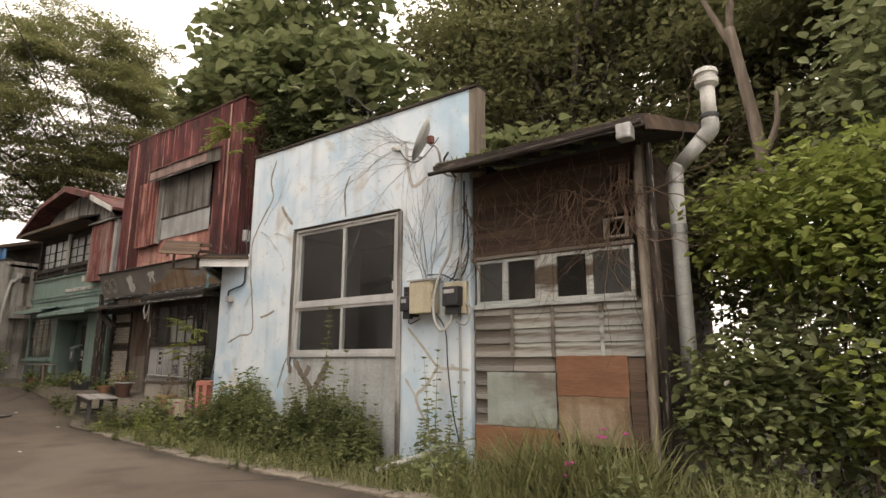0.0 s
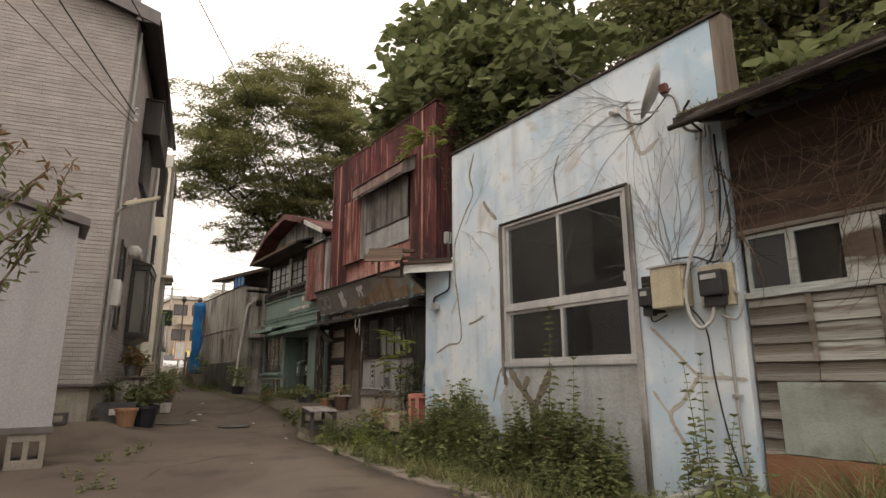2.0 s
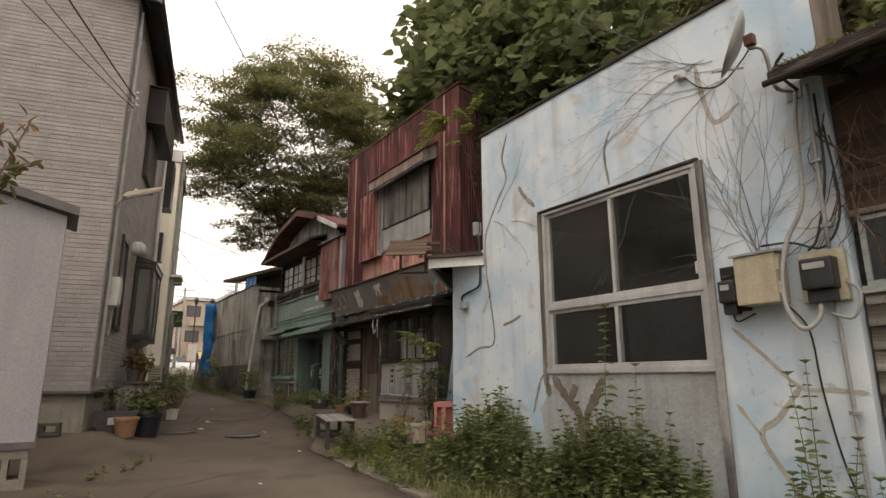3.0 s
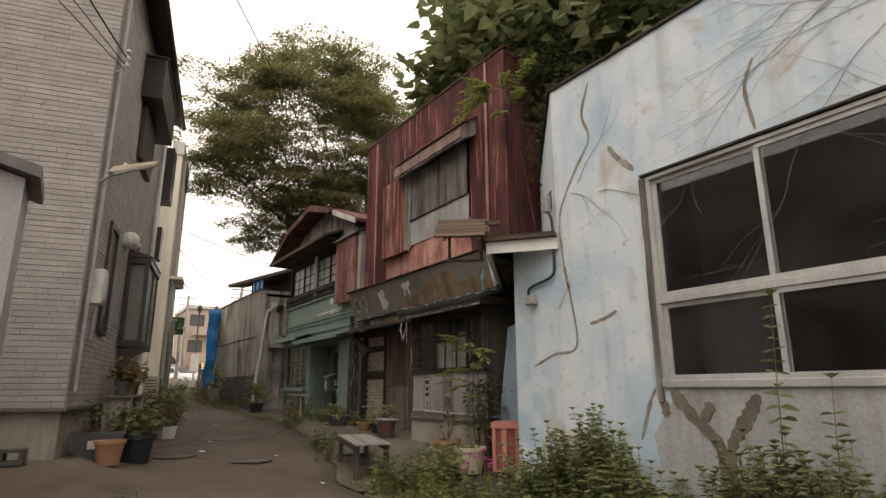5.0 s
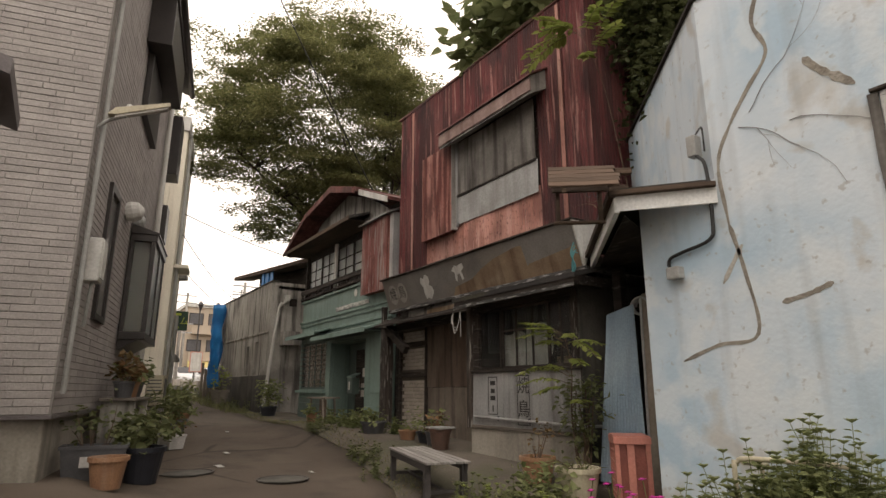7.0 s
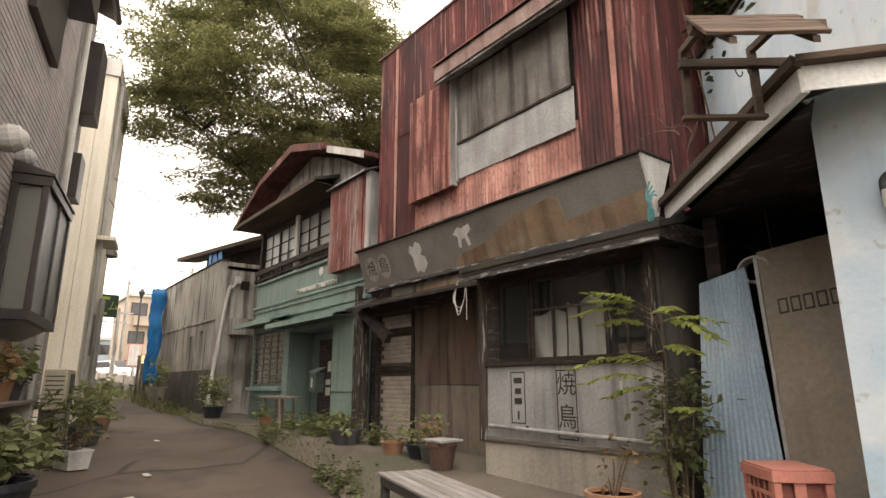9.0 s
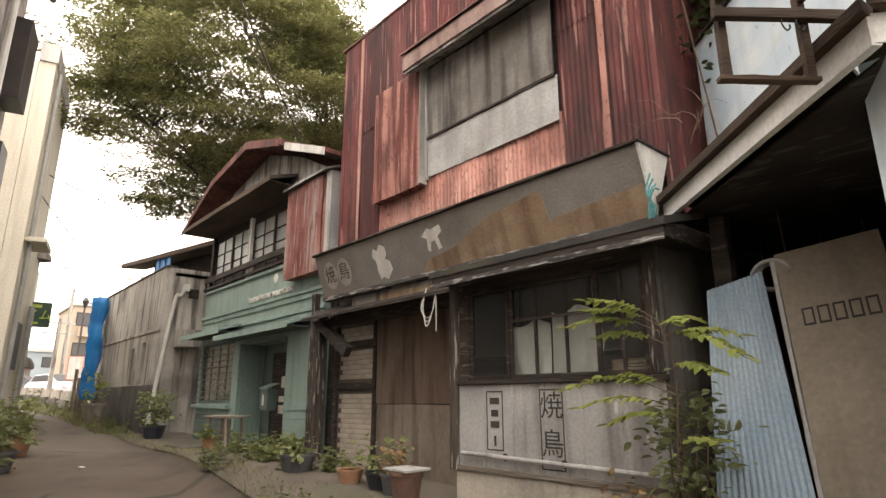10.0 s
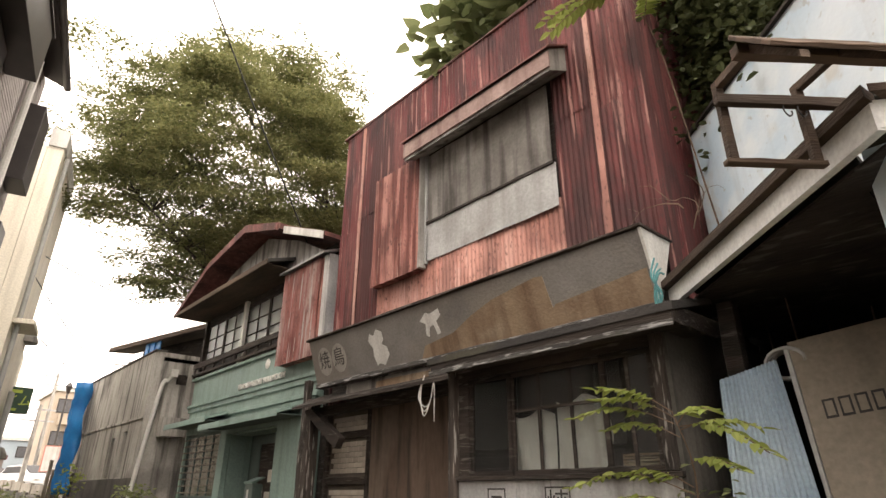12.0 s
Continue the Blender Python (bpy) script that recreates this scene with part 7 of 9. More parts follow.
sapling("sapling", YB, [YB, (-9.7, 8.4, 4.6), (-9.75, 8.2, 5.6), (-9.9, 7.95, 6.35)], [
    ((-9.9, 7.95, 6.3), (-10.75, 7.75, 6.3)), ((-9.9, 7.95, 6.3), (-10.6, 7.6, 5.95)), ((-9.85, 8.0, 6.2), (-10.3, 7.6, 6.6)), ((-9.85, 8.0, 6.2), (-9.3, 7.7, 6.25)), ((-9.8, 8.1, 5.9), (-9.1, 7.8, 5.9)), ((-9.9, 7.95, 6.35), (-10.2, 7.5, 6.3)), ((-9.8, 8.1, 5.8), (-9.5, 7.6, 5.6)), ((-9.8, 8.1, 6.1), (-8.9, 7.9, 6.4))],
    M_LEAF_LIME, "sapling with yellow-green feathery leaves rising in the gap", (0.15, 0.045))
# growth between the two shops, its leaf colour darkened for shade, and on the roofs
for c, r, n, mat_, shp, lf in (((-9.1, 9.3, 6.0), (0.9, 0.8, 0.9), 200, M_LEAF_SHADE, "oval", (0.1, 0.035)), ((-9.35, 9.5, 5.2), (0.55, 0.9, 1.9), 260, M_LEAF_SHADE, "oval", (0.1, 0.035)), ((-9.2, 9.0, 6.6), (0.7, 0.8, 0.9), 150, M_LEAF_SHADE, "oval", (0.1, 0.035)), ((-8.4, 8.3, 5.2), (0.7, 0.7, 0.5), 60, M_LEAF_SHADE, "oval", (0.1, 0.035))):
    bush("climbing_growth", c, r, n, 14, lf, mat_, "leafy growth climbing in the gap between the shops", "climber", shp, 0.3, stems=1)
roof_weed = thing("roof_weed", pose(-1.9, 6.5, 3.62), "broad-leaved weeds and grass growing on the eave", "weed")
n = 150
pos = np.stack([RNG.normal(0, 0.28, n), RNG.uniform(-0.25, 0.5, n), np.abs(RNG.normal(0, 0.09, n))], 1)
leaf_mesh("leaves", pos, unit(np.stack([RNG.normal(0, 1, n), RNG.normal(-0.3, 0.8, n), RNG.uniform(0, 0.9, n)], 1)), np.array([(0, 0, 1.0)] * n), RNG.uniform(0.1, 0.26, n), RNG.uniform(0.03, 0.1, n), M_LEAF_BIG, roof_weed, shape="heart")
n = 700
xs_ = RNG.uniform(-2.9, -0.38, n)
ys_ = RNG.uniform(6.2, 6.5, n)
tagged(leaf_mesh("eave_moss", np.stack([xs_, ys_, 3.55 + (ys_ - 6.22) * 0.315], 1), np.stack([RNG.normal(0, 0.6, n), RNG.normal(-0.5, 0.5, n), RNG.uniform(0.1, 0.8, n)], 1), np.array([(0, 0, 1.0)] * n), RNG.uniform(0.03, 0.1, n), 0.008, M_GRASS, None, shape="blade"), "moss and fine grass along the eave", "moss", kind="stuff")

# dry creepers: hanging from the eave, and pressed on the plaster
def creeper(name, starts, step, grow, label, material, radius, y, material_parent=None):
    t = thing(name, pose(0, 0, 0), label, "vine")
    bm = bmesh.new()
    for sx, sz, ang, length in starts:
        stack = [(sx, sz, ang, length, radius)]
        while stack:
            x, z, a, ln, r = stack.pop()
            pts, rad, done = [(x, y(x, z), z)], [r], 0.0
            while done < ln:
                a += RNG.normal() * grow
                x, z = x + math.cos(a) * step, z + math.sin(a) * step
                done += step
                pts.append((x, y(x, z), z))
                rad.append(max(0.0012, r * (1 - 0.75 * done / ln)))
                if RNG.random() < step * 2.3 and ln > 0.25 and r > 0.002:
                    stack.append((x, z, a + RNG.choice((-1, 1)) * RNG.uniform(0.3, 0.8), (ln - done) * RNG.uniform(0.4, 0.8), rad[-1] * 0.7))
            if len(pts) > 2:
                tube(pts, rad, 5, bm, False)
    part("branching", bm, material, t)["kind"] = "stuff"
    return t


on_wall = lambda x, z: FY - 0.008
creeper("wall_creeper", [(-3.5 + 0.05 * RNG.normal(), 2.2, RNG.uniform(1.1, 2.1), RNG.uniform(1.2, 2.3)) for i in range(9)], 0.08, 0.11, "leafless grey creeper spread over the plaster", M_VINE_GREY, 0.0036, on_wall)
creeper("wall_creeper", [(-3.55 - 0.45 * RNG.random(), 3.95 + 0.4 * RNG.random(), RNG.uniform(2.95, 3.45), RNG.uniform(1.4, 3.0)) for i in range(8)], 0.08, 0.11, "leafless grey creeper spread over the plaster", M_VINE_GREY, 0.0034, on_wall)
creeper("wall_creeper", [(-7.2, 3.4, -0.5, 1.0), (-7.1, 3.5, 0.7, 1.1), (-6.8, 3.3, 0.2, 0.8)], 0.08, 0.16, "leafless grey creeper spread over the plaster", M_VINE_GREY, 0.004, on_wall)
creeper("hanging_creeper", [(-2.65 + 0.12 * i + 0.05 * RNG.normal(), 3.2 + 0.15 * RNG.normal(), -1.57 + 0.3 * RNG.normal(), RNG.uniform(0.4, 1.1)) for i in range(15)] + [(-2.7 + 0.07 * i + 0.05 * RNG.normal(), 3.35 + 0.1 * RNG.normal(), -1.57 + 0.2 * RNG.normal(), RNG.uniform(0.3, 0.8)) for i in range(26)], 0.06, 0.16, "dry brown creeper hanging under the eave", M_VINE, 0.005, lambda x, z: HY - 0.06 - 0.05 * abs(noise.noise((x * 3, z * 3, 0))))
creeper("hanging_creeper", [(-1.45 + 0.1 * RNG.normal(), 3.1, -1.57, RNG.uniform(0.6, 1.1)) for i in range(12)] + [(-0.75 + 0.08 * RNG.normal(), 3.3, -1.57, RNG.uniform(1.5, 3.0)) for i in range(10)], 0.06, 0.22, "dry brown creeper bunched over the boards", M_VINE, 0.008, lambda x, z: HY - 0.09 - 0.06 * abs(noise.noise((x * 3, z * 3, 5))))
creeper("hanging_creeper", [(-2.78 + 0.05 * RNG.normal(), 3.3 - 0.1 * i, -1.57, RNG.uniform(0.6, 1.6)) for i in range(9)], 0.06, 0.22, "dry creeper along the edge of the plaster", M_VINE, 0.007, lambda x, z: FY - 0.03 - 0.04 * abs(noise.noise((x * 3, z * 3, 9))))


# ---- fittings on the plaster front ----
dish = thing("satellite_dish", pose(-3.22, 6.42, 4.02), "grey satellite dish on a bent wall arm", "satellite dish")
db = bmesh.new()
rings = []
for r, d in ((0.0001, 0.0), (0.1, 0.012), (0.2, 0.04), (0.27, 0.075), (0.275, 0.07), (0.2, 0.03), (0.1, 0.0), (0.0001, -0.012)):
    rings.append([db.verts.new((d, r * math.cos(a) * 0.92, r * math.sin(a) * 1.12)) for a in (k * math.pi / 12 for k in range(24))])
for a, b in zip(rings, rings[1:]):
    for k in range(24):
        db.faces.new((a[k], a[(k + 1) % 24], b[(k + 1) % 24], b[k]))
part("reflector", db, M_PVC, dish, "", True).matrix_local = pose(0, 0, 0, 0, -22, 214)
part("arm", tube(bent([(0.05, 0.02, -0.05), (0.16, 0.05, -0.12), (0.14, 0.2, -0.4), (0.2, 0.4, -0.42)]), 0.018, 8), M_ZINC, dish)
part("bracket", box(0.04, 0.12, -0.035, 0.035, -0.05, 0.05, 0.01), M_RED_ROOF, dish, "rust-red bracket")
part("feed_arm", tube([(0, 0, -0.22), (-0.22, -0.12, -0.2)], 0.01, 6), M_ZINC, dish)
part("wall_plate", box(0.14, 0.26, 0.38, 0.398, -0.5, -0.34, 0.004), M_ZINC, dish)
spot = thing("wall_light", pose(-4.04, 6.8, 4.22), "small white wall light with a looping cable", "wall light")
part("mount", box(-0.05, 0.05, -0.04, 0.02, -0.04, 0.04, 0.008), M_WHITE, spot)
part("lens", lathe([(0.02, 0), (0.035, 0.03), (0.03, 0.06)], 10), M_PVC, spot).matrix_local = pose(0.0, -0.05, -0.02, 110, 0, 0)
part("cable", tube(bent([(0.03, 0.0, -0.03), (0.2, -0.02, -0.22), (0.42, -0.05, -0.3), (0.62, -0.02, -0.15), (0.75, 0, 0.0)]), 0.008, 6), M_CABLE, spot)

meters = thing("electric_meters", pose(0, 0, 0), "cream meter cabinet and black electric meters on a board", "electric meter")
part("cabinet", box(-3.62, -3.27, 6.6, 6.81, 1.78, 2.2, 0.012), M_CREAM, meters, "cream plastic cabinet")
part("cabinet_lid", prism([(6.585, 2.2), (6.815, 2.23), (6.815, 2.25), (6.585, 2.22)], 0, -3.65, -3.25), M_PVC, meters)
part("hinge", box(-3.27, -3.25, 6.62, 6.64, 1.85, 1.95, 0, box(-3.27, -3.25, 6.62, 6.64, 2.05, 2.15)), M_CREAM, meters)
part("backboard", rough_box(-3.83, -3.6, 6.74, 6.8, 1.75, 2.16, 4, 0.003, 0.004), M_WOOD_DARK, meters)
for x0, x1, z0, z1 in ((-3.8, -3.64, 1.82, 2.02), (-3.1, -2.86, 1.85, 2.1)):
    b = part("meter", box(x0, x1, 6.62, 6.75, z0, z1, 0.02), M_BLACK, meters, "black electric meter")
    part("dial", box(x0 + 0.03, x1 - 0.05, 6.612, 6.619, z1 - 0.09, z1 - 0.04, 0.002), M_PVC, b)
    part("terminal", box(x0 + 0.02, x1 - 0.02, 6.66, 6.74, z0 - 0.1, z0 - 0.001, 0.008), M_BLACK, b)
part("meter_board", box(-3.16, -2.82, 6.755, 6.81, 1.76, 2.17, 0.008), M_CREAM, meters, "cream mounting board")
conduits = thing("conduits", pose(0, 0, 0), "grey conduits and looping cables on the wall", "conduit", "pipes on the plaster wall")
for pts, r, m in (
    ([(-2.98, 6.74, 3.55), (-3.02, 6.74, 3.2), (-3.05, 6.74, 2.6), (-3.2, 6.72, 2.3), (-3.25, 6.66, 2.0), (-3.22, 6.62, 1.7), (-3.12, 6.62, 1.55), (-3.02, 6.66, 1.62), (-3.0, 6.7, 1.76)], 0.02, M_PVC),
    ([(-2.9, 6.77, 3.6), (-2.91, 6.77, 3.0), (-2.92, 6.77, 2.18)], 0.018, M_PVC),
    ([(-2.86, 6.78, 3.5), (-2.87, 6.78, 2.8), (-2.98, 6.76, 2.3), (-3.05, 6.72, 2.18)], 0.011, M_CABLE),
    ([(-2.93, 6.77, 1.78), (-2.92, 6.77, 1.2), (-2.9, 6.77, 0.0)], 0.017, M_PVC),
    ([(-3.3, 6.77, 1.78), (-3.15, 6.77, 1.55), (-3.12, 6.78, 1.1), (-3.05, 6.78, 0.6), (-2.95, 6.78, 0.2)], 0.008, M_CABLE),
    ([(-3.45, 6.78, 2.3), (-3.2, 6.77, 2.28), (-2.95, 6.77, 2.2), (-2.8, 6.78, 2.5), (-2.83, 6.78, 3.2)], 0.009, M_CABLE),
    ([(-2.83, 6.76, 1.9), (-2.74, 6.74, 1.8), (-2.8, 6.72, 1.62), (-2.95, 6.72, 1.66)], 0.012, M_PVC),
    ([(-3.75, 6.75, 1.76), (-3.7, 6.72, 1.66), (-3.55, 6.75, 1.72)], 0.008, M_CABLE),
    ([(-2.95, 6.72, 3.55), (-3.05, 6.6, 3.75), (-2.95, 6.55, 3.85)], 0.014, M_CABLE),
):
    part("conduit", tube(bent(pts, 5), r, 8), m, conduits, "", True)
for z in (2.9, 2.35, 0.9):
    part("clip", box(-2.95, -2.87, 6.745, 6.8, z, z + 0.03, 0.003), M_ZINC, conduits)
for x, z, w in ((-7.66, 3.02, 0.05), ):
    sw = thing("junction_box", pose(-7.64, 6.86, 3.39), "small pale junction box with a black cable", "junction box")
    part("case", box(-0.045, 0.045, -0.07, 0.035, -0.1, 0.1, 0.012), M_PVC, sw)
    part("cable", tube(bent([(0.03, -0.04, -0.1), (0.12, -0.07, -0.25), (0.13, -0.075, -0.75), (0.08, -0.075, -0.9), (-0.2, -0.075, -0.96), (-0.32, -0.075, -1.0), (-0.33, -0.075, -1.1)]), 0.016, 8), M_CABLE, sw)
    part("lamp_socket", box(-0.33, -0.2, -0.14, -0.045, -1.19, -1.08, 0.015), M_PVC, sw)
    part("upper_cable", tube(bent([(0.0, 0.0, 0.1), (0.06, -0.0, 0.16), (0.12, -0.06, 0.12), (0.13, -0.075, -0.1)]), 0.008, 6), M_CABLE, sw)
down = thing("fallen_pipe", pose(0, 0, 0), "pale plastic pipe end sticking out of the weeds", "pipe")
part("pipe", tube([(-3.0, 6.55, 0.16), (-3.35, 5.75, -0.02)], 0.035, 10), M_PVC, down, "", True)

# ---- loose wooden rack on the passage roof ----
rack = thing("wooden_rack", pose(-8.5, 6.01, 2.8, 0, 0, 50.6), "weathered wooden shelf rack with hooks at the roof corner", "rack")
for i in range(5):
    part("slat", rough_box(-0.1 + 0.006 * i, 0.5 + 0.02 * (i % 3), 0.0, 0.075, -0.01, 0.01, 5, 0.003, 0.003), M_WOOD_BROWN, rack).matrix_local = pose(-0.06, -0.43 + 0.054 * i, 0.15 + 0.056 * i, 46, 0, 0)
for x in (-0.03, 0.37):
    part("upright", rough_box(x - 0.02, x + 0.02, 0.13, 0.17, 0.0, 0.44, 5, 0.002, 0.003), M_WOOD_BROWN, rack)
    part("bearer", prism([(-0.42, 0.1), (-0.42, 0.135), (-0.15, 0.41), (0.16, 0.44), (0.16, 0.4), (-0.13, 0.375)], 0, x - 0.018, x + 0.018), M_WOOD_BROWN, rack)
part("cross_bar", rough_box(-0.08, 0.62, 0.09, 0.128, 0.28, 0.335, 5, 0.002, 0.003), M_WOOD_BROWN, rack)
part("foot_bar", rough_box(-0.07, 0.41, 0.128, 0.172, -0.025, 0.002, 5, 0.002, 0.003), M_WOOD_BROWN, rack)
part("side_bar", rough_box(-0.1, 0.62, -0.16, -0.1, 0.355, 0.41, 5, 0.002, 0.003), M_WOOD_BROWN, rack)
for x in (0.24, 0.31):
    part("hook", tube(bent([(x, 0.1, 0.285), (x, 0.1, 0.25), (x + 0.018, 0.1, 0.22), (x + 0.036, 0.1, 0.235), (x + 0.034, 0.1, 0.25)]), 0.004, 6), M_BLACK, rack)
creeper("hanging_creeper", [(-9.55, 3.3, 1.4, 0.8), (-9.5, 3.4, 0.9, 0.5), (-9.6, 3.5, 1.7, 0.6)], 0.06, 0.4, "bare pale creeper in the gap beside the iron wall", M_VINE, 0.006, lambda x, z: 7.75)
cord = thing("blue_cord", pose(-9.78, 7.55, 2.75), "knotted blue-green cord tied at the sign's end", "cord")
M_CORD = plain("blue_green_cord", (0.10, 0.28, 0.28), (0.07, 0.2, 0.22), 20, 0.8)
for k in range(4):
    part("strand", tube(bent([(0.02 * k, -0.06, 0.3 - 0.05 * k), (-0.03 + 0.02 * k, -0.09, 0.15), (0.03 - 0.02 * k, -0.08, 0.0), (-0.02, -0.06, -0.1 - 0.03 * k)]), 0.008, 5), M_CORD, cord)

# ---- what leans in the passage ----
blue = thing("corrugated_sheet", pose(-9.58, 7.5, 0.27), "pale blue corrugated sheet leaning in the passage", "sheet")
sheet_ob = part("sheet", corrugated(0.0, 0.64, -0.02, 1.95, 0.0, 0.045, 0.008, 6, top=lambda x: 1.88 + 0.14 * x), M_BLUE_IRON, blue)
for v in sheet_ob.data.vertices:
    v.co.x *= 1.0 - 0.2 * max(0.0, v.co.z)
sheet_ob.matrix_local = pose(0, 0, 0, -8.5, 0, 0)
M_CARD = plain("brown_cardboard_board", (0.27, 0.235, 0.185), (0.21, 0.18, 0.14), 1.2, 0.8, grain=30, relief=0.1, streak=(0.17, 0.145, 0.11), streaks=0.4)
card = thing("leaning_board", pose(-8.6, 7.55, 0.2), "large brown-grey board leaning in the passage", "board")
cp = part("panel", rough_box(-0.32, 0.3, -0.02, 0.02, 0.0, 2.2, 6, 0.003, 0.004), M_CARD, card)
cp.matrix_local = pose(0, 0, 0, -9, -5.5, 0)
for k in range(5):
    a = -0.22 + 0.09 * k
    m = part("printed_bar", box(a, a + 0.07, -0.0235, -0.0215, 1.66, 1.78), M_INK, cp)
    part("printed_core", box(a + 0.012, a + 0.058, -0.0255, -0.0237, 1.675, 1.765), M_CARD, m)
part("edge_strip", rough_box(-0.35, -0.322, -0.025, 0.025, 0.0, 2.18, 6, 0.003, 0.003), M_PALE_BOARD, cp)
coil = thing("hose_coil", pose(-9.16, 7.86, 2.2), "coil of grey hose behind the sheets", "hose")
part("coil", tube([(0.13 * math.cos(k * 0.4), 0.003 * k, 0.1 * math.sin(k * 0.4)) for k in range(40)], 0.015, 6), M_PVC, coil, "", True)

crate = thing("beer_crate", pose(-8.774, 7.036, ground_z(-8.774, 7.036) + 0.0, 0, 0, 47), "sun-faded red plastic bottle crate standing on end", "crate")
CW, CD, CH = 0.165, 0.215, 0.59
for x in (-CW + 0.022, CW - 0.022):
    for y in (-CD + 0.022, CD - 0.022):
        part("corner_post", box(x - 0.022, x + 0.022, y - 0.022, y + 0.022, 0.0, CH - 0.075, 0.006), M_CRATE, crate)
part("top_plate", box(-CW, CW, -CD, CD, CH - 0.012, CH, 0.005), M_CRATE, crate)
part("top_rim", box(-CW - 0.008, CW + 0.008, -CD - 0.008, -CD + 0.008, CH - 0.075, CH - 0.013, 0.004, box(-CW - 0.008, CW + 0.008, CD - 0.008, CD + 0.008, CH - 0.075, CH - 0.013, 0.004, box(-CW - 0.008, -CW + 0.008, -CD + 0.009, CD - 0.009, CH - 0.075, CH - 0.013, 0.003, box(CW - 0.008, CW + 0.008, -CD + 0.009, CD - 0.009, CH - 0.075, CH - 0.013, 0.003)))), M_CRATE, crate)
part("base_rim", box(-CW, CW, -CD, CD, 0.0, 0.02, 0.004), M_CRATE, crate)
# lattice on the long sides, one broad strut on the open ends
for sx in (-CW + 0.004, CW - 0.012):
    for k in range(5):
        z = 0.05 + 0.095 * k
        part("lattice_bar", box(sx, sx + 0.008, -CD + 0.045, CD - 0.045, z, z + 0.022, 0.002), M_CRATE, crate)
    for k in range(5):
        y = -CD + 0.075 + 0.07 * k
        part("lattice_bar", box(sx + 0.001, sx + 0.007, y - 0.009, y + 0.009, 0.021, CH - 0.076), M_CRATE, crate)
for sy in (-CD + 0.004, CD - 0.016):
    part("strut", box(-0.05, 0.015, sy, sy + 0.012, 0.021, CH - 0.076, 0.003), M_CRATE, crate)
# Solid core in a darker red stands for the crate's shaded hollow.
part("shaded_core", box(-CW + 0.03, CW - 0.03, -CD + 0.035, CD - 0.035, 0.022, CH - 0.08), plain("shaded_red_plastic", (0.27, 0.09, 0.065), (0.2, 0.065, 0.05), 5, 0.6), crate)

# ---- bench ----
bench = thing("slatted_bench", pose(-11.05, 6.1, ground_z(-11.05, 6.1), 0, 0, -16), "low grey wooden bench with a slatted seat", "bench")
for i in range(6):
    part("slat", rough_box(-0.92, 0.92, -0.25 + 0.085 * i, -0.25 + 0.085 * i + 0.072, 0.435, 0.46, 6, 0.0015, 0.004), M_SLAT, bench)
for y in (-0.24, 0.2):
    part("apron", rough_box(-0.86, 0.86, y, y + 0.035, 0.36, 0.433, 4, 0.002, 0.004), M_BENCH, bench)
for x in (-0.84, 0.76):
    for y in (-0.24, 0.17):
        part("leg", rough_box(x, x + 0.075, y, y + 0.07, 0.0, 0.434, 4, 0.002, 0.005), M_BENCH, bench)
    part("stretcher", rough_box(x + 0.02, x + 0.055, -0.17, 0.17, 0.13, 0.17, 3, 0.002, 0.004), M_BENCH, bench)
part("stretcher", rough_box(-0.8, 0.8, -0.02, 0.02, 0.135, 0.165, 3, 0.002, 0.004), M_BENCH, bench)

# ---- pots ----
def pot(x, y, r, h, material, label, plant=None, plant_h=0.35, rim=True, n=90, leaf=(0.11, 0.05), name="flower_pot", lift=0.0):
    z = ground_z(x, y) + 0.015 + lift
    t = thing(name, pose(x, y, z), label, "flower pot")
    prof = [(r * 0.72, 0), (r * 0.95, h * 0.85), (r * 1.04, h * 0.86), (r * 1.04, h), (r * 0.92, h), (r * 0.9, h * 0.9)]
    part("pot", lathe(prof, 20), material, t, "", False)
    part("soil", lathe([(r * 0.88, h * 0.86), (r * 0.88, h * 0.9)], 14), M_SOIL, t)
    if plant:
        s, p, a, u = sprays((0, 0, h + plant_h * 0.45), (r * 1.5, r * 1.5, plant_h * 0.65), n // 8, r * 0.5, 8, 0.2, 0.5)
        p[:, 2] = np.maximum(p[:, 2], h * 0.92)
        size = RNG.uniform(0.6, 1.2, len(p))
        leaf_mesh("foliage", p, a, u, leaf[0] * size, leaf[1] * size, plant, t)["kind"] = "stuff"
        bm = bmesh.new()
        for q in s[:7]:
            limb(bm, (q[0] * 0.2, q[1] * 0.2, h * 0.88), tuple(q), 0.008, 0.003, 0.1, 4, 3)
        part("branching", bm, M_VINE, t)["kind"] = "stuff"
    return t


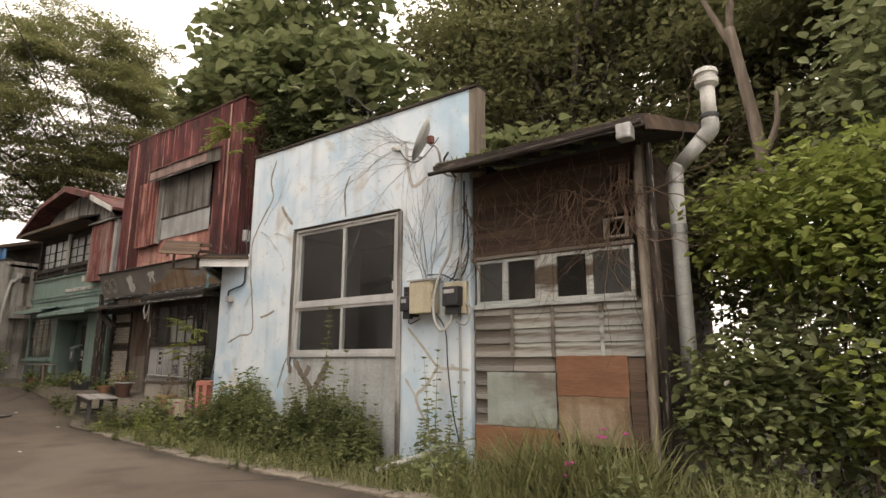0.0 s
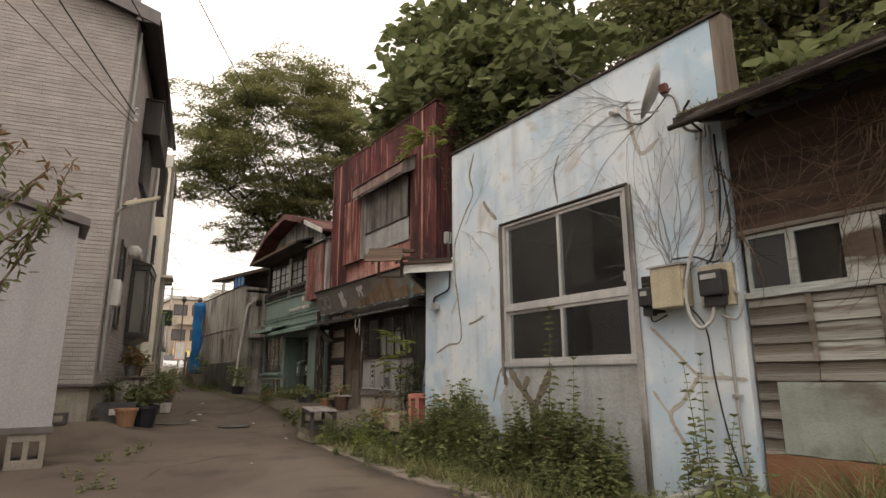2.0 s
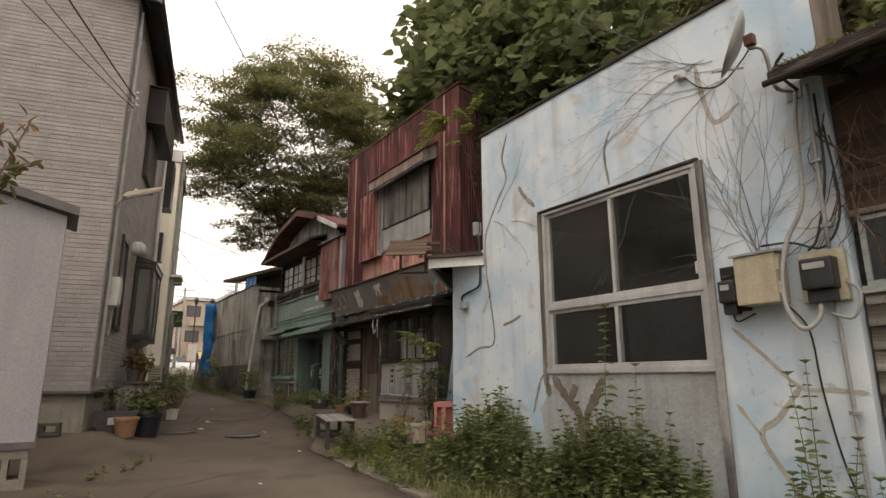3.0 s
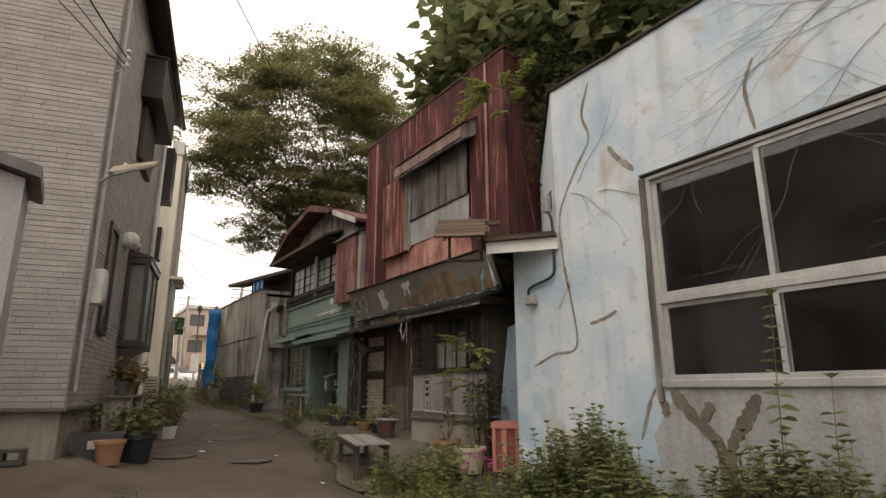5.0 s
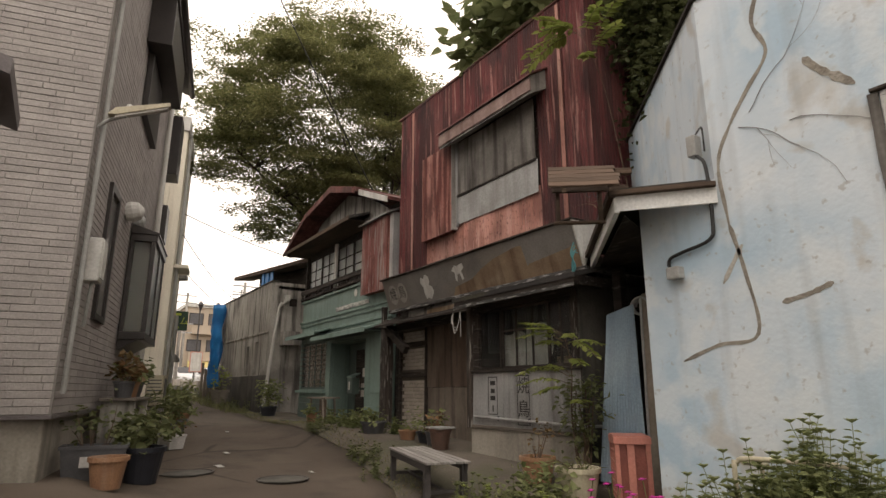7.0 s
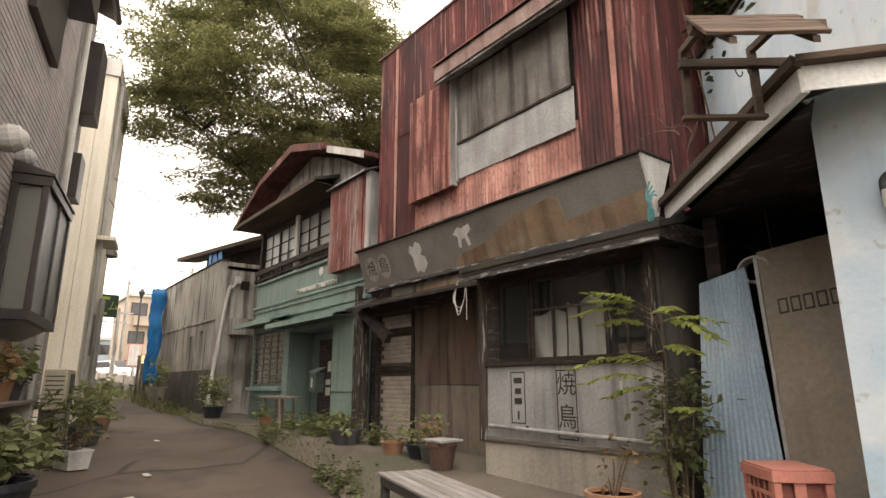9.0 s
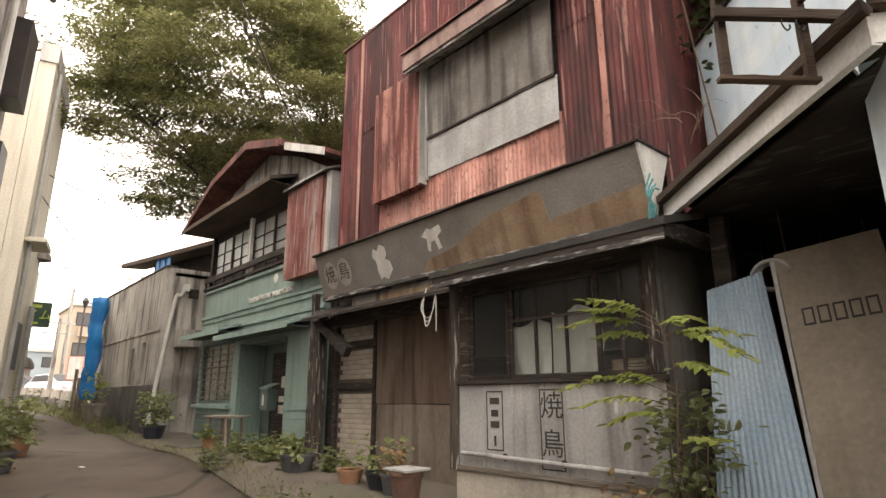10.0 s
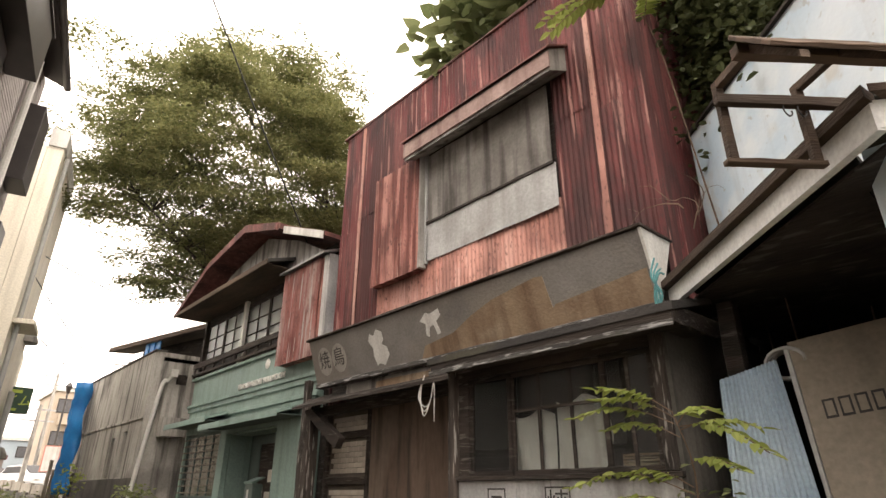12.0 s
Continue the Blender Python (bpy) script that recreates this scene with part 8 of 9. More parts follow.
def trough(x, y, w, d, h, material, label, turn=0, plant=None, plant_h=0.4, n=120, leaf=(0.11, 0.05)):
    t = thing("planter", pose(x, y, ground_z(x, y) + 0.015, 0, 0, turn), label, "planter")
    bm = bmesh.new()
    lo, hi = 0.86, 1.0
    outer = [[bm.verts.new((sx * w / 2 * k, sy * d / 2 * k, z)) for sx, sy in ((-1, -1), (1, -1), (1, 1), (-1, 1))] for k, z in ((lo, 0), (hi, h * 0.9), (hi * 1.06, h * 0.9), (hi * 1.06, h), (hi * 0.93, h), (hi * 0.9, h * 0.85))]
    bm.faces.new(outer[0])
    for a, b in zip(outer, outer[1:]):
        for k in range(4):
            bm.faces.new((a[k], a[(k + 1) % 4], b[(k + 1) % 4], b[k]))
    part("tub", bm, material, t)
    part("soil", box(-w * 0.44, w * 0.44, -d * 0.43, d * 0.43, h * 0.8, h * 0.86), M_SOIL, t)
    if plant:
        s, p, a, u = sprays((0, 0, h + plant_h * 0.45), (w * 0.65, d * 0.7, plant_h * 0.6), n // 8, 0.14, 8, 0.2, 0.5)
        p[:, 2] = np.maximum(p[:, 2], h * 0.9)
        size = RNG.uniform(0.6, 1.2, len(p))
        leaf_mesh("foliage", p, a, u, leaf[0] * size, leaf[1] * size, plant, t)["kind"] = "stuff"
        bm = bmesh.new()
        for q in s[:9]:
            limb(bm, (q[0] * 0.5, q[1] * 0.4, h * 0.84), tuple(q), 0.008, 0.003, 0.1, 4, 3)
        part("branching", bm, M_VINE, t)["kind"] = "stuff"
    return t


M_GREY_TUB = plain("grey_plastic_tub", (0.10, 0.10, 0.105), (0.075, 0.075, 0.08), 5, 0.5, grain=50, relief=0.05)
M_DARK_TUB = plain("black_blue_plastic_pot", (0.022, 0.024, 0.032), (0.03, 0.032, 0.04), 5, 0.45, grain=50, relief=0.05)
pl1 = trough(-12.52, 2.74, 0.62, 0.34, 0.36, M_GREY_TUB, "dark grey plastic planter with a white label", 82, M_LEAF_MID, 0.5, 110, (0.08, 0.035))
part("sticker", box(-0.12, 0.02, -0.175, -0.168, 0.14, 0.25), M_WHITE, pl1)
pot(-12.1, 2.85, 0.19, 0.32, M_TERRA, "terracotta-coloured flower pot by the house corner")
pot(-12.92, 3.25, 0.27, 0.42, M_DARK_TUB, "dark blue-black pot with a leafy hydrangea", M_LEAF_MID, 0.36, n=200, leaf=(0.12, 0.06))
pot(-13.6, 3.32, 0.22, 0.36, M_DARK_TUB, "black pot with broad-leaved plants", M_LEAF_MID, 0.36, n=160, leaf=(0.12, 0.06))
trough(-16.2, 4.1, 0.52, 0.28, 0.24, M_WHITE, "small white planter with sparse red-green plants", 15, M_LEAF_RED, 0.3, 50, (0.06, 0.025))
pot(-14.4, 3.2, 0.22, 0.3, M_DARK_TUB, "black pot with trailing leaves", M_LEAF_WEED, 0.5, n=200, leaf=(0.12, 0.05))
pot(-16.6, 4.05, 0.24, 0.3, M_GREY_TUB, "grey pot with tall green leaves by the house wall", M_LEAF_MID, 0.6, n=200, leaf=(0.2, 0.03))
pot(-18.6, 4.5, 0.28, 0.3, M_GREY_TUB, "grey pot with a bushy green plant", M_LEAF_WEED, 0.7, n=240, leaf=(0.16, 0.04))
pot(-20.5, 4.9, 0.28, 0.3, M_TERRA, "terracotta pot with a bushy green plant", M_LEAF_WEED, 0.7, n=240, leaf=(0.16, 0.04))
stand = thing("plant_shelf", LH @ pose(-2.6, 0.35, 0.55), "low grey plant shelf against the house wall", "shelf")
part("top", rough_box(-0.9, 0.9, -0.22, 0.22, 0.55, 0.59, 4, 0.003, 0.004), M_WOOD_GREY, stand)
for x in (-0.8, 0.7):
    part("leg", rough_box(x, x + 0.08, -0.2, 0.2, -0.4, 0.55, 3, 0.003, 0.004), M_CONC, stand)
for k, (x, pl) in enumerate(((-0.6, M_LEAF_MID), (-0.1, M_LEAF_WEED), (0.45, M_LEAF_RED))):
    pp = pot(0, 0, 0.14, 0.22, M_TERRA if k % 2 else M_GREY_TUB, "small potted plant on the shelf", pl, 0.3, n=90)
    pp.matrix_world = LH @ pose(-2.6 + x, 0.35, 1.14)
acu = thing("air_conditioner_unit", LH @ pose(-6.0, 0.42, 0.95), "pale outdoor air-conditioner unit against the house", "air conditioner")
part("case", box(-0.4, 0.4, -0.15, 0.15, 0.0, 0.58, 0.015), M_CREAM, acu)
part("grille", box(-0.3, 0.14, 0.152, 0.165, 0.06, 0.52, 0.01), M_GREY_TUB, acu)
for k in range(7):
    part("grille_bar", box(0.402, 0.41, -0.12, 0.12, 0.08 + 0.065 * k, 0.1 + 0.065 * k), M_GREY_TUB, acu)
for x in (-0.32, 0.24):
    part("foot", box(x, x + 0.08, -0.16, 0.16, -0.5, -0.001), M_CONC, acu)
# right-hand row by the shop
pot(-12.55, 7.3, 0.17, 0.3, plain("brown_glazed_pot", (0.13, 0.07, 0.05), (0.085, 0.05, 0.038), 6, 0.6, streak=(0.2, 0.16, 0.12), streaks=0.3), "brown pot under a pale board beside the shop bay", None)
lidb = tagged(part("pot_board", rough_box(-12.74, -12.36, 7.14, 7.46, 0.0, 0.025, 4, 0.003, 0.004), M_PALE_BOARD, None), "pale board laid across a pot", "board")
lidb.location.z = ground_z(-12.55, 7.3) + 0.318
pot(-12.95, 7.45, 0.15, 0.22, M_GREY_TUB, "grey pot with reddish flowers", M_LEAF_RED, 0.4, n=80, leaf=(0.08, 0.03))
pot(-13.3, 7.55, 0.2, 0.18, M_DARK_TUB, "black pot with a small shrub", M_LEAF_WEED, 0.4, n=110, leaf=(0.08, 0.035))
pot(-13.8, 7.45, 0.16, 0.16, M_TERRA, "low terracotta pot by the doorway", None)
pot(-14.9, 7.35, 0.24, 0.22, M_GREY_TUB, "weathered round pot among weeds", M_LEAF_WEED, 0.2, n=60)
pot(-9.95, 6.9, 0.2, 0.28, M_TERRA, "tan flower pot with dry stems among the weeds", M_LEAF_RED, 0.3, n=40, leaf=(0.06, 0.025))
pot(-9.2, 6.75, 0.22, 0.32, M_CREAM, "cream plastic tub beside the crate", M_GRASS, 0.12, n=60, leaf=(0.16, 0.008))
pot(-22.3, 7.65, 0.26, 0.28, M_DARK_TUB, "dark pot with a rounded bushy plant by the store", M_LEAF_WEED, 0.75, n=420, leaf=(0.12, 0.04))
pot(-27.2, 7.35, 0.32, 0.5, M_CONC_LIGHT, "pale square pot with pale green shrub", M_LEAF_LIME, 0.8, n=120, leaf=(0.14, 0.05))
stool = thing("plant_stool", pose(-18.4, 7.75, ground_z(-18.4, 7.75), 0, 0, 4), "weathered wooden stool with a pot under it", "stool")
part("seat", rough_box(-0.5, 0.5, -0.2, 0.2, 0.56, 0.6, 4, 0.004, 0.005), M_WOOD_GREY, stool)
for x, tilt in ((-0.42, 8), (0.38, -8)):
    for y in (-0.17, 0.13):
        part("leg", rough_box(-0.025, 0.025, 0, 0.04, 0, 0.57, 3, 0.003, 0.004), M_WOOD_GREY, stool).matrix_local = pose(x, y, 0, 0, tilt, 0)
part("side_panel", rough_box(0.1, 0.45, -0.14, -0.12, 0.05, 0.55, 3, 0.003, 0.003), M_WOOD_BROWN, stool)
pot(-18.7, 7.6, 0.14, 0.22, M_TERRA, "small terracotta pot under the stool", M_LEAF_WEED, 0.2, n=40)
mat_ = tagged(part("floor_grate", rough_box(-20.2, -19.2, 7.3, 7.75, 0, 0.02, 4, 0.002, 0.003), M_CONC_DARK, None), "dark flat grate on the concrete apron", "grate")
mat_.location.z = ground_z(-19.7, 7.5) + 0.03
for x, y, turn in ((-11.75, 1.7, 80), (-11.85, 1.2, 85)):
    blk = thing("concrete_block", pose(x, y, ground_z(x, y) + 0.02, 0, 0, turn), "dark hollow concrete block lying by the foundation", "concrete block", "loose blocks")
    part("block", box(-0.24, 0.24, -0.1, 0.1, 0.0, 0.05, 0.006, box(-0.24, 0.24, -0.1, 0.1, 0.15, 0.19, 0.006, box(-0.24, -0.19, -0.1, 0.1, 0.051, 0.149, 0, box(-0.03, 0.03, -0.1, 0.1, 0.051, 0.149, 0, box(0.19, 0.24, -0.1, 0.1, 0.051, 0.149))))), M_CONC_DARK, blk)
rail = thing("hand_rail", pose(-7.28, 6.3, ground_z(-7.28, 6.3)), "low pale tubular frame half hidden by weeds", "rail")
part("frame", tube(bent([(0, 0, -0.05), (0, 0, 0.74), (0.02, 0.01, 0.8), (0.1, 0.03, 0.83), (0.62, 0.12, 0.83)], 3), 0.018, 8), M_CREAM, rail, "", True)
part("frame", tube(bent([(0.04, 0.28, -0.05), (0.04, 0.28, 0.72), (0.12, 0.29, 0.8), (0.6, 0.34, 0.8)], 3), 0.016, 8), M_CREAM, rail, "", True)
part("cross_tube", tube([(0.05, 0.02, 0.8), (0.08, 0.29, 0.77)], 0.014, 8), M_CREAM, rail)
M_HOOP = plain("rusty_green_wire", (0.11, 0.115, 0.06), (0.16, 0.10, 0.055), 9, 0.7)
hoops = thing("wire_hoop_fence", pose(-5.42, 6.56, ground_z(-5.42, 6.56)), "rusty wire hoop edging leaning on the mortar", "wire fence")
for k in range(3):
    x = 0.15 * k
    part("hoop", tube(bent([(x, 0.01 * k, -0.05), (x, 0.02, 0.72), (x + 0.03, 0.02, 0.84), (x + 0.1, 0.02, 0.86), (x + 0.17, 0.02, 0.8), (x + 0.18, 0.01 * k, -0.05)], 4), 0.0055, 6), M_HOOP, hoops, "", True)
for z in (0.2, 0.45):
    part("tie_wire", tube([(-0.01, 0.02, z), (0.5, 0.03, z + 0.01)], 0.004, 5), M_HOOP, hoops)
for x, y, r in ((-10.3, 5.2, 0.05), (-12.9, 5.4, 0.06), (-8.0, 3.9, 0.04), (-15.2, 4.8, 0.12), (-13.9, 4.4, 0.15), (-18.5, 5.6, 0.1)):
    lit = tagged(part("paper_scrap", rough_box(x - r, x + r, y - r * 0.3, y + r * 0.3, 0, 0.006, 3, 0.004, 0), M_WHITE, None), "small pale scrap lying on the asphalt", "litter", "scraps on the lane")
    lit.location.z = ground_z(x, y) + 0.026

n = 650
lx = RNG.uniform(-22.0, -8.6, n)
ly = np.array([road_edge(x) + abs(RNG.normal()) * 0.8 - 0.15 for x in lx])
keep = ly < 7.45
lx, ly = lx[keep], ly[keep]
lz = np.array([ground_z(x, y) + 0.034 for x, y in zip(lx, ly)])
n = len(lx)
tagged(leaf_mesh("fallen_leaves", np.stack([lx, ly, lz], 1), np.stack([RNG.normal(size=n), RNG.normal(size=n), np.zeros(n) + 0.05], 1), np.array([(0, 0, 1.0)] * n) + RNG.normal(size=(n, 3)) * 0.15, RNG.uniform(0.025, 0.055, n), 0.012, M_LITTER, None), "brown fallen leaves scattered over the apron", "leaf litter", kind="stuff")

# ---- hanging wire, chars on the shop panel ----
wire = thing("hanging_wire", pose(-12.75, 7.72, 2.5), "loop of white wire hanging from the canopy", "wire")
for k in range(3):
    part("loop", tube(bent([(0, 0, 0.1), (-0.06 - 0.02 * k, 0, -0.12), (0.0, 0, -0.34 + 0.05 * k), (0.1, 0.0, -0.2), (0.16, 0, 0.0), (0.17, 0, -0.25 - 0.08 * k)]), 0.006, 5), M_WHITE, wire)
for cx, z0, z1, word, sz in ((-11.57, 0.9, 1.43, None, 0), (-10.91, 0.78, 1.44, "焼鳥", 0.24)):
    w = 0.125 if word else 0.105
    for a, b, c, d in ((cx - w, cx + w, z1 - 0.012, z1), (cx - w, cx + w, z0, z0 + 0.012), (cx - w, cx - w + 0.012, z0 + 0.012, z1 - 0.012), (cx + w - 0.012, cx + w, z0 + 0.012, z1 - 0.012)):
        part("painted_line", box(a, b, BY - 0.0165, BY - 0.0145, c, d), M_INK, bay)
    if word:
        for ch, zz in ((word[0], z1 - 0.15), (word[1], z0 + 0.2)):
            writing(ch, sz, pose(cx, BY - 0.0165, zz, 90, 0, 0), M_INK, bay, extrude=0.001)
    else:
        for k, zz in enumerate((1.34, 1.23, 1.13, 1.0)):
            w = (0.06, 0.045, 0.055, 0.013)[k]
            part("painted_bar", box(cx - w, cx + w, BY - 0.0165, BY - 0.0145, zz - (0.06 if k == 3 else 0.03), zz + 0.03), M_INK, bay)
for x, z in ((-11.45, 0.85), (-10.8, 0.84)):
    part("hole", lathe([(0.035, 0), (0.035, 0.004)], 14), M_BLACK, bay).matrix_local = pose(x, BY - 0.014, z, 90, 0, 0)
part("chip", box(-10.3, -10.27, BY - 0.0155, BY - 0.0135, 1.25, 1.33), M_WHITE, bay)
part("chip", box(-10.05, -10.03, BY - 0.0155, BY - 0.0135, 1.05, 1.1), M_WHITE, bay)

# ---- overhead wires ----
def cable(a, b, sag, r=0.012, label="black overhead cable across the lane"):
    a, b = Vector(a), Vector(b)
    pts = [a.lerp(b, t) - Vector((0, 0, sag * 4 * t * (1 - t))) for t in (k / 14 for k in range(15))]
    tagged(part("overhead_cable", tube(pts, r, 5), M_CABLE, None), label, "cable", "overhead cables")


corner = LH @ Vector((0.02, 0.14, 6.15))
cable(corner, (-2.0, -3.5, 9.2), 0.2, 0.014)
cable(corner + Vector((0, 0, -0.12)), (-2.5, -4.2, 8.7), 0.25, 0.008)
cable(corner + Vector((0, 0, -0.2)), (-3.0, -5.0, 8.4), 0.25, 0.008)
cable(LH @ Vector((0.05, 0.2, 8.0)), (-3.0, -3.0, 11.0), 0.3, 0.012)
cable((-17.4, 8.6, 5.9), (-13.0, -2.0, 19.0), 0.3, 0.014)
cable((-24.5, 9.0, 5.8), (-24.0, 4.8, 6.8), 0.1, 0.014)
cable((-45.0, 12.0, 7.2), (-22.5, 4.6, 6.0), 0.35, 0.014)
cable((-45.0, 12.0, 6.4), (-22.5, 4.6, 5.0), 0.35, 0.014)

# ---- branch of a garden shrub by the lane ----
shrub_base = (-5.6, -0.2, ground_z(-5.6, -0.2))
sh = thing("garden_shrub", pose(*shrub_base), "garden shrub with green leaves and red young tips", "bush")
bm, P, A, U, S, R = bmesh.new(), [], [], [], [], []
tips = [(-5.1, 1.5, 2.5), (-5.0, 1.45, 2.72), (-5.05, 1.38, 2.35), (-5.2, 1.28, 2.66), (-5.1, 1.42, 2.45), (-5.3, 1.1, 2.9), (-5.2, 0.9, 2.6), (-5.4, 0.95, 3.0), (-5.1, 1.2, 2.2), (-5.5, 0.6, 3.0), (-5.2, 0.6, 2.3), (-5.6, 0.2, 3.1), (-5.3, 1.32, 2.75)]
for tip in tips:
    e = Vector(tip) - Vector(shrub_base)
    pts = limb(bm, (0, 0, 0.0), e, 0.02, 0.004, 0.1, 5, 8)
    for k in range(52):
        f = 0.55 + 0.45 * RNG.random()
        i = min(len(pts) - 2, int(f * (len(pts) - 1)))
        c = pts[i].lerp(pts[i + 1], f * (len(pts) - 1) - i)
        P.append(np.array(c) + RNG.normal(size=3) * 0.03)
        A.append(unit(RNG.normal(size=3) + np.array((0, 0.2, 0.25))))
        U.append(np.array((0, 0, 1.0)) + RNG.normal(size=3) * 0.4)
        R.append(f > 0.95)
part("branching", bm, M_VINE, sh)["kind"] = "stuff"
P, A, U, R = np.array(P), np.array(A), np.array(U), np.array(R)
leaf_mesh("leaves", P[~R], A[~R], U[~R], RNG.uniform(0.07, 0.12, (~R).sum()), 0.02, M_LEAF_MID, sh)["kind"] = "stuff"
leaf_mesh("young_leaves", P[R], A[R], U[R], 0.09, 0.016, M_LEAF_RED, sh, "reddish young leaves")["kind"] = "stuff"

# ---- far end of the lane ----
wall2 = thing("boundary_wall", pose(0, 0, 0), "long low pale concrete wall along the lane", "wall", kind="structure")
for i in range(9):
    x = -31.5 - 2.0 * i
    y = road_edge(x) + 0.75
    z = ground_z(x, y)
    part("wall_panel", rough_box(x - 1.0, x + 1.0, y, y + 0.12, z - 0.2, z + 0.62, 4, 0.006, 0.01), M_CONC_LIGHT, wall2).matrix_local = pose(0, 0, 0)
    part("wall_foot", rough_box(x - 1.0, x + 1.0, y - 0.12, y - 0.005, z - 0.2, z + 0.3, 4, 0.01, 0.01), M_CONC_DARK, wall2)


def flats(x, y, w, d, storeys, material, label, turn=0, roof=None, h=2.7, cols=4):
    """A far building: storeys, windows with frames, balcony rails, a roof edge."""
    z = ground_z(-60, y)
    t = thing("apartment_building", pose(x, y, z, 0, 0, turn), label, "building")
    part("wall", box(-w / 2, w / 2, -d / 2, d / 2, -0.5, storeys * h), material, t)
    part("roof", box(-w / 2 - 0.2, w / 2 + 0.2, -d / 2 - 0.2, d / 2 + 0.2, storeys * h, storeys * h + 0.35), roof or M_WHITE, t)
    for s in range(storeys):
        for c in range(cols):
            wy = -d / 2 + d * (c + 0.5) / cols
            win_ = part("window", box(w / 2 + 0.002, w / 2 + 0.05, wy - 0.7, wy + 0.7, s * h + 0.9, s * h + 2.1, 0.0), M_BROWN_METAL, t)
            part("pane", box(w / 2 + 0.052, w / 2 + 0.06, wy - 0.6, wy + 0.6, s * h + 1.0, s * h + 2.0), M_GREY_TUB, win_)
        if s and cols > 2:
            part("balcony", box(w / 2 + 0.06, w / 2 + 0.9, -d / 2 + 0.5, d / 2 - 0.5, s * h - 0.1, s * h + 0.75), material, t)
    return t


M_FAR_WHITE = plain("far_white_wall", (0.62, 0.60, 0.57), (0.52, 0.50, 0.47), 0.5, 0.8)
M_FAR_BEIGE = plain("far_beige_wall", (0.50, 0.42, 0.33), (0.42, 0.35, 0.27), 0.5, 0.8)
M_FAR_BLUE = plain("far_pale_blue_wall", (0.40, 0.46, 0.50), (0.34, 0.40, 0.44), 0.5, 0.8)
M_FAR_GREY = plain("far_grey_wall", (0.24, 0.21, 0.19), (0.18, 0.16, 0.15), 0.5, 0.8)
flats(-72, 16.5, 8, 7.5, 3, M_FAR_BEIGE, "three-storey beige apartment building with balconies")
flats(-84, 24.5, 8, 8, 4, M_FAR_WHITE, "four-storey white apartment building")
flats(-95, 13.0, 8, 6, 2, M_FAR_BLUE, "two-storey pale blue house far down the street", cols=2)
flats(-78, 9.5, 6, 3.2, 1, M_FAR_GREY, "low grey building with a red roof", roof=M_RED_ROOF, cols=2)
flats(-75, 34.0, 8, 10, 3, M_FAR_WHITE, "three-storey white building behind the store")
flats(-100, 0.0, 8, 14, 2, M_FAR_WHITE, "two-storey white house beyond the lane")
shopaw = thing("yellow_awning", pose(-67.6, 15.2, 3.3), "pale yellow shop awning", "awning")
part("awning", prism([(0, 0.0), (0, 0.9), (1.6, 0.2), (1.6, 0.0)], 1, -2.0, 2.0), plain("pale_yellow_canvas", (0.6, 0.5, 0.2), (0.55, 0.45, 0.18), 2, 0.8), shopaw)


def car(x, y, turn, material, label):
    t = thing("parked_car", pose(x, y, ground_z(x, y) + 0.02, 0, 0, turn), label, "car", "parked cars")
    body = prism([(-2.1, 0.35), (-2.15, 0.75), (-2.0, 0.95), (-1.5, 1.0), (-1.0, 1.5), (0.6, 1.55), (1.45, 1.05), (2.05, 0.9), (2.15, 0.6), (2.1, 0.35)], 1, -0.85, 0.85)
    bmesh.ops.bevel(body, geom=list(body.edges), offset=0.06, segments=2, affect="EDGES")
    part("body", body, material, t, "", True)
    part("windscreen", prism([(0.66, 1.5), (1.42, 1.08), (1.46, 1.1), (0.7, 1.54)], 1, -0.7, 0.7), M_BLACK, t)
    part("side_window", prism([(-1.35, 1.08), (-0.95, 1.44), (0.55, 1.48), (1.2, 1.08)], 1, 0.852, 0.862), M_BLACK, t)
    part("side_window", prism([(-1.35, 1.08), (-0.95, 1.44), (0.55, 1.48), (1.2, 1.08)], 1, -0.862, -0.852), M_BLACK, t)
    for wx in (-1.3, 1.3):
        for wy in (-0.78, 0.78):
            wh = part("wheel", tube([(wx, wy - 0.1, 0.31), (wx, wy + 0.1, 0.31)], 0.31, 18), M_BLACK, t)
            part("rim", tube([(wx, wy - 0.105, 0.31), (wx, wy + 0.105, 0.31)], 0.19, 14), M_PVC, wh)
    for wy in (-0.6, 0.6):
        part("headlight", box(2.1, 2.16, wy - 0.18, wy + 0.18, 0.65, 0.78, 0.02), M_WHITE, t)
    return t


